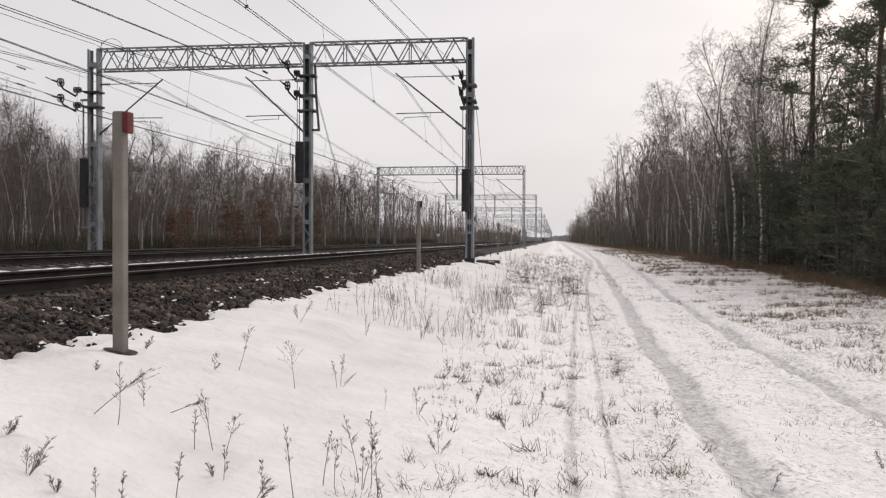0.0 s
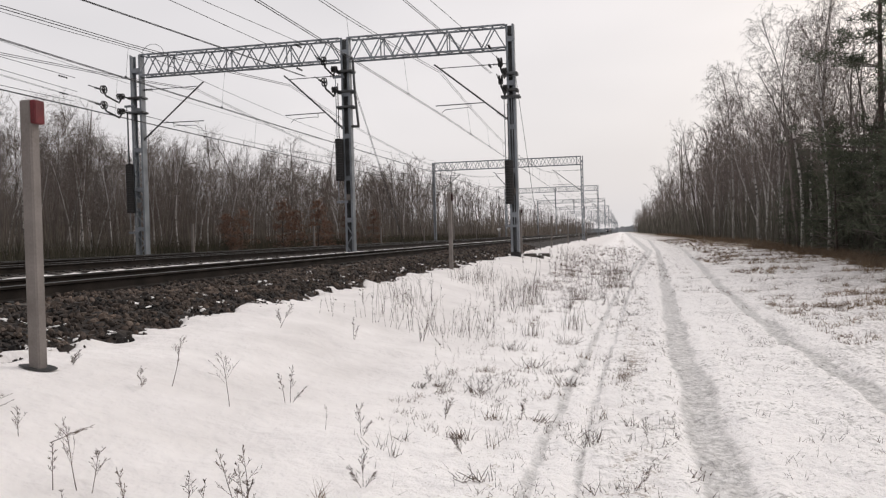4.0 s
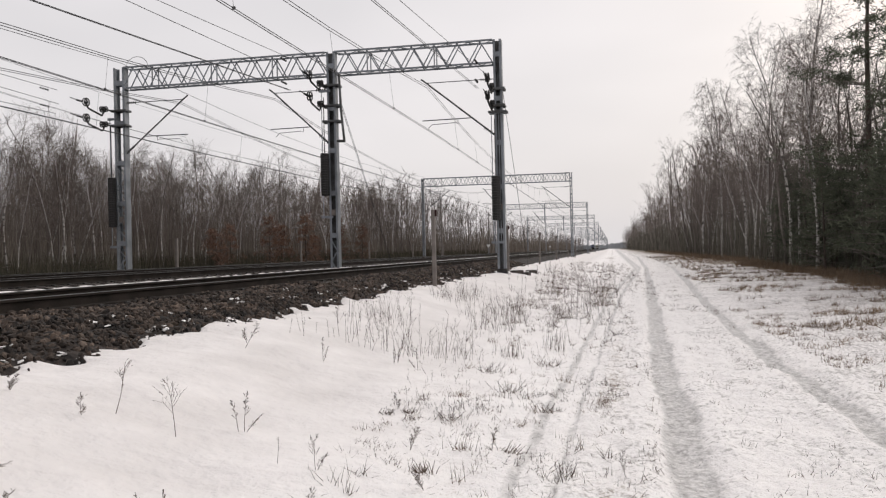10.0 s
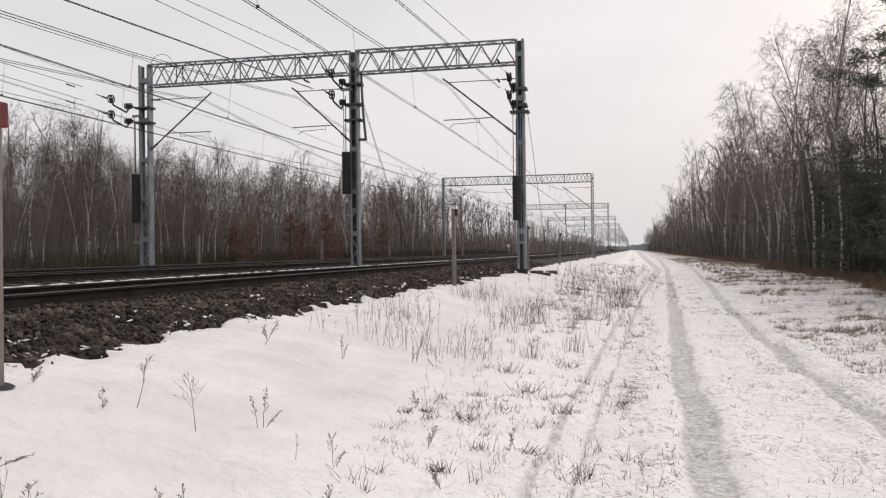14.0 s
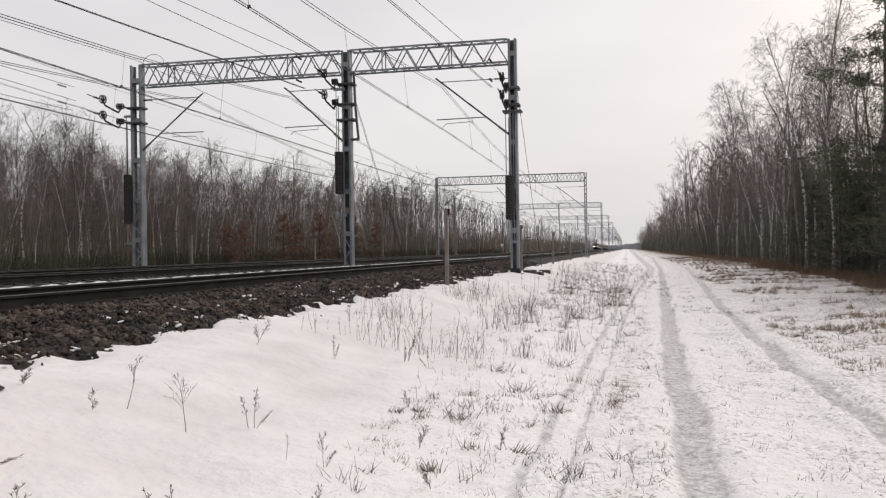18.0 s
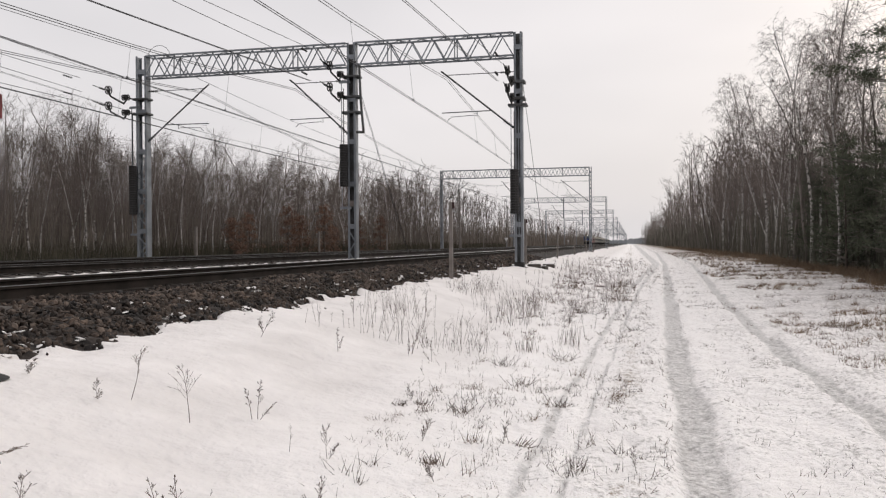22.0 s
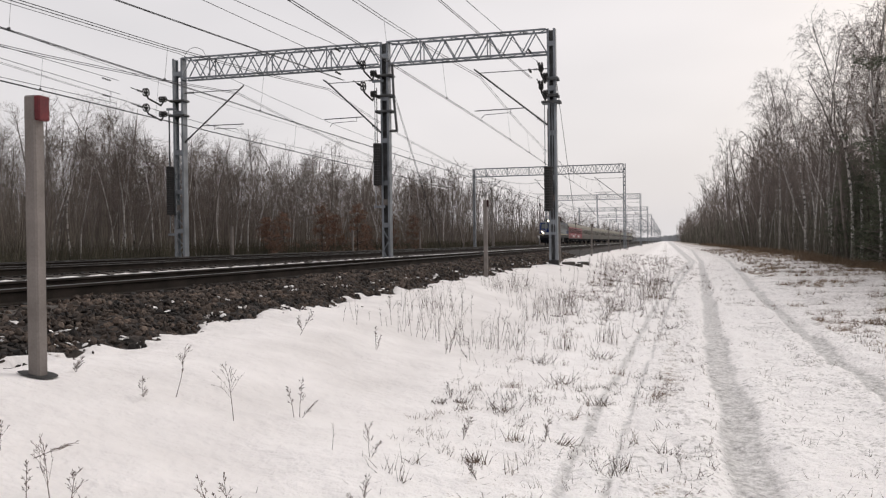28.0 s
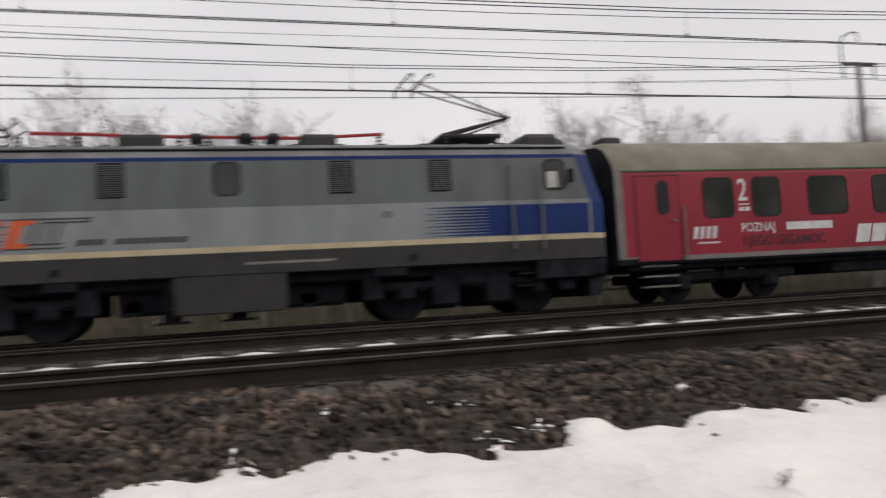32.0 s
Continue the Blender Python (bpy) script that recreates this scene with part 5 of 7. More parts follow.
def weed_patch(label, boxes, seed):
    """Stands of dead stalks in clumps, each forked into short twigs above: x0, x1, y0, y1, count, height from, to, radius."""
    rs = np.random.RandomState(seed)
    p0, p1, rr = [], [], []
    for x0, x1, ya, yb, count, h0, h1, r in boxes:
        x, y = rs.uniform(x0, x1, count * 3), rs.uniform(ya, yb, count * 3)
        wide = 0.5 + 0.02 * ya
        keep = bumps(x, y, wide, 51) * 0.65 + bumps(x, y, wide * 2.6, 52) * 0.35 + rs.normal(0, 0.06, len(x)) > 0.58
        x, y = x[keep][:count], y[keep][:count]
        n = len(x)
        h = h0 + (h1 - h0) * rs.rand(n) ** 1.6
        a = np.stack([x, y, ground_z(x, y) - 0.02], 1)
        d = np.stack([rs.normal(0, 0.2, n), rs.normal(0, 0.2, n), np.ones(n)], 1)
        d /= np.linalg.norm(d, axis=1, keepdims=True)
        p0.append(a)
        p1.append(a + d * h[:, None])
        rr.append(np.full(n, r))
        for _ in range(5):
            w = rs.uniform(0.45, 0.97, n)[:, None]
            e = a + d * h[:, None] * w
            side = d + np.stack([rs.normal(0, 0.55, n), rs.normal(0, 0.55, n), np.zeros(n)], 1)
            p0.append(e)
            p1.append(e + side * (h * rs.uniform(0.08, 0.24, n))[:, None])
            rr.append(np.full(n, r * 0.7))
    v, f = prism_many(np.concatenate(p0), np.concatenate(p1), np.concatenate(rr) * 1.2, np.concatenate(rr), 3, True)
    return tagged(new("weed_stalks", mesh_np("weed_stalks", v, f, M_WEED)), label, "weeds", kind="stuff")


weed_patch("patch of tall dead weed stalks standing in snow", [
    (-4.0, -1.6, 9.6, 21.0, 560, 0.14, 0.62, 0.0025), (-2.6, 0.0, 13, 30, 220, 0.1, 0.5, 0.0034), (-3.6, 0.2, 24, 60, 340, 0.15, 0.6, 0.005), (-2.2, -0.2, 3, 12, 130, 0.04, 0.2, 0.0018)], 44)


stems("straw_litter", "scraps of broken straw lying on trodden snow", M_WEED, [
    (-1.9, 0.2, 2.2, 9, 1300, 0.03, 0.13, 0.0016), (0.1, 3.4, 2.6, 12, 700, 0.03, 0.10, 0.0016), (-2.4, 0.6, 9, 24, 2200, 0.04, 0.16, 0.0026), (0.6, 3.0, 9, 24, 350, 0.04, 0.12, 0.0024),
    (-2.4, 1.5, 24, 60, 2200, 0.06, 0.25, 0.0045), (1.5, 6.0, 24, 60, 700, 0.06, 0.2, 0.0045),
    (3.2, 9.0, 6, 24, 2600, 0.04, 0.2, 0.0035)], 45, 3.0, "straw", 1.0)


def dead_weed(x, y, high, lean, seed, count=1, plume=0):
    """A dead herb: bare stems below, finely forked fans of twigs with small seeds above."""
    rng = random.Random(seed)
    t = thing("dead_weed", "dry brown weed with a finely forked seed head, in snow", "weed", "dead weeds", at=(x, y, float(ground_z(x, y))))
    for c in range(count):
        tall = math.hypot(high, lean) * (1 if c == 0 else rng.uniform(0.5, 0.85))
        tilt = np.array([lean / high + rng.gauss(0, 0.05 + 0.25 * (c > 0)), rng.gauss(0, 0.12 + 0.2 * (c > 0)), 1.0])
        stem, twigs, seeds = [(0, 0, -0.03)], [], []
        p, d, n = np.array([0, 0, -0.03]), tilt / np.linalg.norm(tilt), 7
        start = 2 if tall < 0.2 else 3
        for k in range(n):
            d = d + np.array([rng.gauss(0, 0.05), rng.gauss(0, 0.05), 0.0])
            d /= np.linalg.norm(d)
            q = p + d * (tall + 0.03) / n
            stem.append(tuple(q))
            if k >= start:
                for _ in range(3):
                    turn, ln = rng.uniform(0, 6.28), tall * rng.uniform(0.2, 0.42) * (1.25 - k / n) * (0.42 if plume else 1.0)
                    side = np.array([math.cos(turn), math.sin(turn), 0]) * rng.uniform(0.35, 0.75) * (1.3 if plume else 1.0)
                    e = p + (q - p) * rng.random()
                    tip = e + (d + side) * ln
                    twigs.append((e, tip, min(0.0011, tall * 0.005), 0.0007))
                    for _ in range(4):
                        w = e + (tip - e) * rng.uniform(0.35, 1)
                        g = d * 0.8 + side * 0.5 + np.array([rng.gauss(0, 0.4), rng.gauss(0, 0.4), rng.gauss(0, 0.2)])
                        u = w + g * ln * rng.uniform(0.15, 0.35)
                        twigs.append((w, u, min(0.0010, tall * 0.005), 0.0006))
                        seeds.append((u, u + g * 0.010, min(0.0018, tall * 0.007), 0.0011))
            p = q
        part("stem", Geo().tube(stem, [(0.0029 if tall > 0.22 else 0.0021) * (1 - 0.09 * k) for k in range(len(stem))], 4), M_WEED, t)
        tagged(part("twig_spray", mesh_np("twig_spray", *limbs_mesh("h", twigs, M_WEED, 3), M_WEED), None, t), kind="stuff")
        tagged(part("seed_head", mesh_np("seed_head", *limbs_mesh("h", seeds, M_WEED, 3), M_WEED), None, t), kind="stuff")
    return t


# x, y, height, lean to the side, number of stems, and whether the head is a narrow plume
WEEDS = [(-3.59, 3.22, 0.30, 0.34, 1, 0), (-3.39, 3.19, 0.37, 0.02, 1, 1), (-3.57, 5.04, 0.14, 0.04, 2, 0), (-3.44, 5.24, 0.35, 0.08, 1, 0), (-2.89, 5.11, 0.38, -0.01, 1, 0), (-2.63, 5.62, 0.28, 0.03, 2, 1),
         (-2.65, 5.58, 0.23, -0.05, 1, 1), (-3.44, 3.62, 0.15, -0.01, 1, 0), (-3.33, 3.68, 0.09, 0.21, 1, 0), (-2.90, 3.20, 0.24, 0.01, 1, 1), (-2.80, 3.26, 0.33, -0.06, 1, 0), (-2.74, 3.28, 0.24, 0.08, 1, 0),
         (-4.13, 4.18, 0.06, 0.01, 2, 0), (-3.67, 2.53, 0.09, 0.06, 3, 0), (-2.54, 2.79, 0.18, 0.02, 1, 1), (-3.31, 2.20, 0.17, 0.08, 4, 0), (-3.12, 2.15, 0.08, -0.01, 3, 0), (-2.95, 2.21, 0.14, -0.01, 1, 1),
         (-2.57, 2.28, 0.25, -0.02, 1, 1), (-2.80, 2.18, 0.16, 0.0, 1, 1), (-2.10, 2.68, 0.44, -0.03, 1, 1), (-1.52, 4.04, 0.20, -0.01, 3, 0), (-1.82, 4.94, 0.20, -0.02, 2, 0), (-4.27, 5.20, 0.10, 0.06, 3, 0),
         (-2.56, 9.57, 0.19, -0.02, 2, 1), (-2.61, 2.83, 0.08, -0.02, 2, 0), (-2.23, 2.60, 0.24, -0.01, 1, 1), (-2.29, 2.55, 0.12, 0.08, 2, 0), (-1.79, 3.12, 0.45, 0.03, 1, 1), (-1.88, 3.22, 0.43, 0.0, 1, 1),
         (-1.72, 3.00, 0.43, -0.02, 1, 1), (-2.05, 3.05, 0.38, 0.0, 1, 1), (-1.97, 3.00, 0.26, -0.03, 1, 1), (-1.66, 2.90, 0.20, 0.0, 2, 1), (-1.83, 3.08, 0.3, 0.06, 2, 1), (-0.86, 6.06, 0.15, 0.01, 2, 0),
         (-1.86, 7.10, 0.15, 0.01, 2, 0), (-3.98, 8.56, 0.18, 0.0, 2, 0), (-3.83, 8.17, 0.25, 0.12, 1, 0), (-2.55, 9.7, 0.4, 0.05, 3, 1), (-2.2, 9.3, 0.25, 0.0, 2, 1), (-3.1, 8.6, 0.26, 0.03, 2, 1),
         (-1.45, 5.9, 0.16, 0.05, 2, 0), (-1.1, 4.9, 0.13, -0.05, 2, 0), (0.0, 4.3, 0.14, 0.06, 1, 0), (0.12, 5.4, 0.15, -0.05, 1, 0), (0.62, 3.9, 0.12, 0.05, 1, 1), (1.5, 4.4, 0.1, -0.06, 2, 0)]
for k, (x, y, h, lean, count, plume) in enumerate(WEEDS):
    dead_weed(x, y, h, lean, 200 + k, count, plume)


def broken_tussock(x, y, size, seed, upright=False):
    """A dark tussock of broken stalks, splayed or upright."""
    rng = random.Random(seed)
    t = thing("tussock", "dark tussock of broken dry stalks in snow", "grass", "tussocks", at=(x, y, float(ground_z(x, y))))
    segs = []
    for _ in range(26):
        turn, up = rng.uniform(0, 6.28), rng.uniform(3.0, 9.0) if upright else rng.uniform(0.3, 1.8)
        a = np.array([rng.gauss(0, size * 0.3), rng.gauss(0, size * 0.2), -0.01])
        d = np.array([math.cos(turn), math.sin(turn), up])
        segs.append((a, a + d / np.linalg.norm(d) * size * rng.uniform(0.3, 0.8), 0.0032, 0.0016))
    tagged(part("stalk_tuft", mesh_np("stalk_tuft", *limbs_mesh("s", segs, M_WEED, 3), M_WEED), None, t), kind="stuff")
    return t


for k, (x, y, s) in enumerate(((-1.0, 8.2, 0.22), (-1.35, 6.9, 0.2), (-0.72, 6.0, 0.16), (-1.72, 7.0, 0.12), (-1.9, 6.9, 0.12), (-0.95, 4.4, 0.16), (-0.55, 7.4, 0.18),
                              (-1.2, 5.3, 0.15), (-0.75, 10.4, 0.25), (-0.9, 17.0, 0.5), (-0.3, 22.0, 0.6), (-1.4, 9.6, 0.25), (-0.62, 3.7, 0.14), (0.1, 14.5, 0.25), (-1.15, 3.6, 0.13), (-1.16, 30.6, 0.9), (-0.95, 31.4, 0.7), (-1.53, 22.7, 0.5), (-0.88, 18.6, 0.55), (-1.73, 19.0, 0.5),
                              (-1.3, 18.8, 0.4), (-2.0, 36.0, 0.8), (-0.6, 26.0, 0.55), (-1.1, 15.2, 0.4), (-0.4, 38.0, 0.9), (-1.7, 26.5, 0.5))):
    broken_tussock(x, y, s, 300 + k)
for k, (x, y, s) in enumerate(((-0.82, 12.1, 0.42), (-0.55, 21.0, 0.62), (-1.05, 17.4, 0.42), (-0.35, 28.0, 0.7), (-1.3, 11.0, 0.3))):
    broken_tussock(x, y, s, 340 + k, True)


# ---- loose ballast ----
def rock_shapes(count, seed):
    bm = bmesh.new()
    bmesh.ops.create_icosphere(bm, subdivisions=1, radius=0.5)
    base = np.array([v.co[:] for v in bm.verts])
    faces = np.array([[v.index for v in f.verts] for f in bm.faces])
    bm.free()
    rs = np.random.RandomState(seed)
    return [base * (1 + rs.uniform(-0.36, 0.36, (len(base), 1))) * np.array([1.0, rs.uniform(0.6, 0.95), rs.uniform(0.4, 0.7)]) for _ in range(count)], faces


def turn_matrices(rs, n):
    q = rs.normal(size=(n, 4))
    q /= np.linalg.norm(q, axis=1, keepdims=True)
    w, x, y, z = q.T
    return np.stack([1 - 2 * (y * y + z * z), 2 * (x * y - z * w), 2 * (x * z + y * w), 2 * (x * y + z * w), 1 - 2 * (x * x + z * z), 2 * (y * z - x * w),
                     2 * (x * z - y * w), 2 * (y * z + x * w), 1 - 2 * (x * x + y * y)], 1).reshape(-1, 3, 3)


def build_stones():
    shapes, faces = rock_shapes(8, 9)
    rs = np.random.RandomState(10)
    x, y, size = [], [], []
    for ya, yb, step, big in ((-9, 13, 0.060, 0.088), (13, 26, 0.075, 0.108), (26, 48, 0.14, 0.19)):
        gx, gy = np.meshgrid(np.arange(-6.54, -4.35, step), np.arange(ya, yb, step))
        n = gx.size
        x.append(gx.ravel() + rs.uniform(-0.5, 0.5, n) * step)
        y.append(gy.ravel() + rs.uniform(-0.5, 0.5, n) * step)
        size.append(big * rs.uniform(0.6, 1.35, n))
    x, y, size = map(np.concatenate, (x, y, size))
    z = bed_z(x, y) + rs.uniform(-0.02, 0.03, len(x))
    size = size * np.interp(x, [-5.6, -5.1], [1.0, 0.85])
    lone = (x > -4.97) & (rs.rand(len(x)) < np.interp(x, [-4.97, -4.7], [0.22, 0.012]))
    size = np.where(lone, size * 0.6, size)
    z = np.where(lone, ground_z(x, y) - size * 0.05, z)
    keep = (z + size * 0.25 > ground_z(x, y)) & (rs.rand(len(x)) < np.interp(x, [-5.7, -5.25], [1.0, 0.9]))
    x, y, z, size = x[keep], y[keep], z[keep], size[keep]
    turns, kind = turn_matrices(rs, len(x)), rs.randint(0, 8, len(x))
    near = np.argsort(np.abs(y - 3.2) * 0.35 + np.abs(x + 5.0))[:300]
    chosen = np.zeros(len(x), bool)
    chosen[near] = True
    meshes = [mesh_np("ballast_stone", s, faces, M_STONE1) for s in shapes]
    for k in near:
        ob = new("ballast_stone", meshes[kind[k]])
        ob.parent = ballast
        m = Matrix([[*turns[k][r], 0] for r in range(3)] + [[0, 0, 0, 1]])
        ob.matrix_basis = Matrix.Translation((x[k], y[k], z[k])) @ m @ Matrix.Scale(size[k], 4)
    rest = np.nonzero(~chosen)[0]
    base = np.stack(shapes)[kind[rest]]
    v = np.einsum("nij,nkj->nki", turns[rest], base) * size[rest][:, None, None] + np.stack([x[rest], y[rest], z[rest]], 1)[:, None]
    f = faces[None] + (np.arange(len(rest)) * len(shapes[0]))[:, None, None]
    ob = new("loose_ballast", mesh_np("loose_ballast", v.reshape(-1, 3), f.reshape(-1, 3), M_STONE))
    tagged(ob, "brown-grey crushed stones of the ballast shoulder", "stones", kind="stuff")
    # scraps of snow caught among the stones
    g = Geo()
    for _ in range(95):
        cx, cy = -4.92 - 0.9 * rs.rand() ** 1.8, rs.uniform(-7, 40)
        for k in range(rs.randint(3, 8)):
            px, py = cx + rs.normal(0, 0.05), cy + rs.normal(0, 0.09)
            size = np.array([rs.uniform(0.03, 0.09), rs.uniform(0.04, 0.13), rs.uniform(0.02, 0.05)]) * (1.4 if cy > 18 else 1)
            p = (shapes[(k + int(cy * 7)) % 8] * size) @ turn_matrices(rs, 1)[0].T * np.array([1, 1, 0.55]) + np.array([px, py, float(bed_z(px, py)) + 0.022])
            g.add([tuple(q) for q in p], [tuple(t) for t in faces])
    tagged(new("snow_scraps", g.mesh("snow_scraps", M_SNOW, smooth=True)), "scraps of old snow caught between ballast stones", "snow", kind="stuff")


build_stones()


# ---- the train ----
M_BLUE = material("loco_blue_paint", (0.006, 0.027, 0.135), (0.004, 0.019, 0.10), 0.45, 0, 2, 0, 30, spec=0.22)
M_LGREY = material("loco_pale_grey_paint", (0.245, 0.265, 0.275), (0.19, 0.205, 0.21), 0.5, 0, 1.5, 0, 30, stretch=(1, 1, 0.4))
M_MGREY = material("loco_mid_grey_paint", (0.12, 0.135, 0.137), (0.09, 0.10, 0.10), 0.5, 0, 1.5, 0, 30, stretch=(1, 1, 0.4))
M_DGREY = material("loco_dark_grey_paint", (0.03, 0.03, 0.029), (0.018, 0.018, 0.018), 0.6, 0, 2, 0, 30)
M_CREAM = material("cream_stripe_paint", (0.52, 0.44, 0.29), (0.42, 0.35, 0.23), 0.5, 0, 2)
M_WHITE = material("white_lettering", (0.68, 0.68, 0.68), (0.55, 0.55, 0.55), 0.5, 0, 4)
M_ORANGE = material("orange_lettering", (0.62, 0.11, 0.035), (0.5, 0.09, 0.03), 0.5, 0, 4)
M_INK = material("dark_lettering", (0.035, 0.02, 0.025), (0.025, 0.015, 0.02), 0.5, 0, 4)
M_UNDER = material("underframe_black", (0.019, 0.021, 0.027), (0.009, 0.010, 0.013), 0.9, 0.0, 3, 0.004, 20, spec=0.12)
M_ROOF = material("loco_roof_grey", (0.23, 0.235, 0.245), (0.15, 0.15, 0.155), 0.7, 0, 1.5, 0, 30)
M_GLASS = bpy.data.materials.new("dark_window_glass")
M_GLASS.use_nodes = True
_b = M_GLASS.node_tree.nodes["Principled BSDF"]
_b.inputs["Base Color"].default_value, _b.inputs["Roughness"].default_value = (0.022, 0.025, 0.024, 1), 0.08
# windscreens: the sky's light in the glass is put into a paler base colour
M_SCREEN = bpy.data.materials.new("windscreen_glass_sky_tone")
M_SCREEN.use_nodes = True
_b = M_SCREEN.node_tree.nodes["Principled BSDF"]
_b.inputs["Base Color"].default_value, _b.inputs["Roughness"].default_value = (0.10, 0.11, 0.115, 1), 0.06
M_RUBBER = material("black_rubber", (0.018, 0.018, 0.018), (0.012, 0.012, 0.012), 0.8, 0, 4)
M_REDBAR = material("red_busbar", (0.33, 0.025, 0.03), (0.22, 0.02, 0.02), 0.5, 0, 4)
M_COACHRED = material("coach_red_paint", (0.285, 0.015, 0.036), (0.23, 0.012, 0.029), 0.45, 0, 1.2, 0, 30, stretch=(1, 1, 0.4))
M_COACHROOF = material("coach_roof_dust", (0.235, 0.215, 0.175), (0.165, 0.15, 0.12), 0.8, 0, 1.2, 0, 30)
M_GREEN = material("green_stripe_paint", (0.045, 0.13, 0.05), (0.035, 0.10, 0.04), 0.5, 0, 3)
M_SILL = material("grey_sill_paint", (0.21, 0.20, 0.19), (0.15, 0.14, 0.13), 0.6, 0, 2)
M_BEIGE = material("coach_beige_paint", (0.235, 0.22, 0.185), (0.17, 0.158, 0.132), 0.55, 0, 1.2, 0, 30)
M_COACHGREY = material("coach_grey_paint", (0.13, 0.125, 0.113), (0.09, 0.086, 0.078), 0.55, 0, 1.2, 0, 30)
M_LAMP = glowing("lit_headlamp", (1.0, 0.82, 0.55), 60.0)
M_CURTAIN = material("pale_blind", (0.5, 0.5, 0.48), (0.42, 0.42, 0.4), 0.8, 0, 5)

SIDE = 1.46
# half of the locomotive's cross-section, from the sill up to the middle of the roof, with the paint of each strip
LOCO_HALF = [(1.40, 1.20), (SIDE, 1.24), (SIDE, 1.73), (SIDE, 1.86), (SIDE, 2.66), (SIDE, 2.74), (1.43, 3.80), (1.427, 3.89), (1.39, 4.04), (1.10, 4.17), (0.5, 4.23)]
LOCO_PAINT = [1, 1, 2, 3, 3, 4, 5, 0, 0, 0]
LOCO_LONG = 16.8


def nose_y(z, inner):
    """How far the end stands from the coupling face at height z, for the flat front (inner) and for the side's edge."""
    k = max(0.0, (z - 2.66) / 1.5)
    return (0.12 if inner else 0.5) + 0.42 * k


def loco_body(parent):
    half = LOCO_HALF
    ring = half + [(-x, z) for x, z in half[::-1]]
    n, h = len(ring), len(half)
    g = Geo()
    stations = []
    for end in (0, 1):
        for inner in ((True, False) if end == 0 else (False, True)):
            row = []
            for x, z in ring:
                y = nose_y(z, inner)
                row.append((x * (0.9 if inner else 1.0), y if end == 0 else LOCO_LONG - y, z))
            stations.append(row)
    vs = [p for row in stations for p in row]
    fs, slots = [], []
    paint = LOCO_PAINT + [0] + LOCO_PAINT[::-1]
    for i in range(3):
        for k in range(n - 1):
            fs.append((i * n + k, i * n + k + 1, i * n + n + k + 1, i * n + n + k))
            s = paint[k]
            slots.append(6 if i != 1 and s in (3, 4, 5) else s)
        fs.append((i * n + n - 1, i * n, i * n + n, i * n + 2 * n - 1))
        slots.append(1)
    for i, flip in ((0, False), (3, True)):
        for k in range(h - 1):
            q = (i * n + k, i * n + k + 1, i * n + n - 2 - k, i * n + n - 1 - k)
            fs.append(q[::-1] if not flip else q)
            s = LOCO_PAINT[k]
            slots.append(6 if s in (3, 4, 5) else s)
    g.v, g.f, g.s = vs, fs, slots
    return part("body", g, (M_ROOF, M_DGREY, M_CREAM, M_LGREY, M_MGREY, M_BLUE, M_BLUE), parent, "grey body shell with blue ends and a cream waist line")


def wheelset(parent, y, r, x=0.0):
    w = part("wheelset", Geo().tube([(-0.75, y, r), (0.75, y, r)], 0.09, 8), M_UNDER, parent)
    for s in (-1, 1):
        g = Geo().tube([(s * 0.66, y, r), (s * 0.70, y, r), (s * 0.72, y, r), (s * 0.80, y, r)], [r + 0.028, r + 0.028, r, r - 0.01], 24)
        part("wheel", g, M_UNDER, w)
    return w


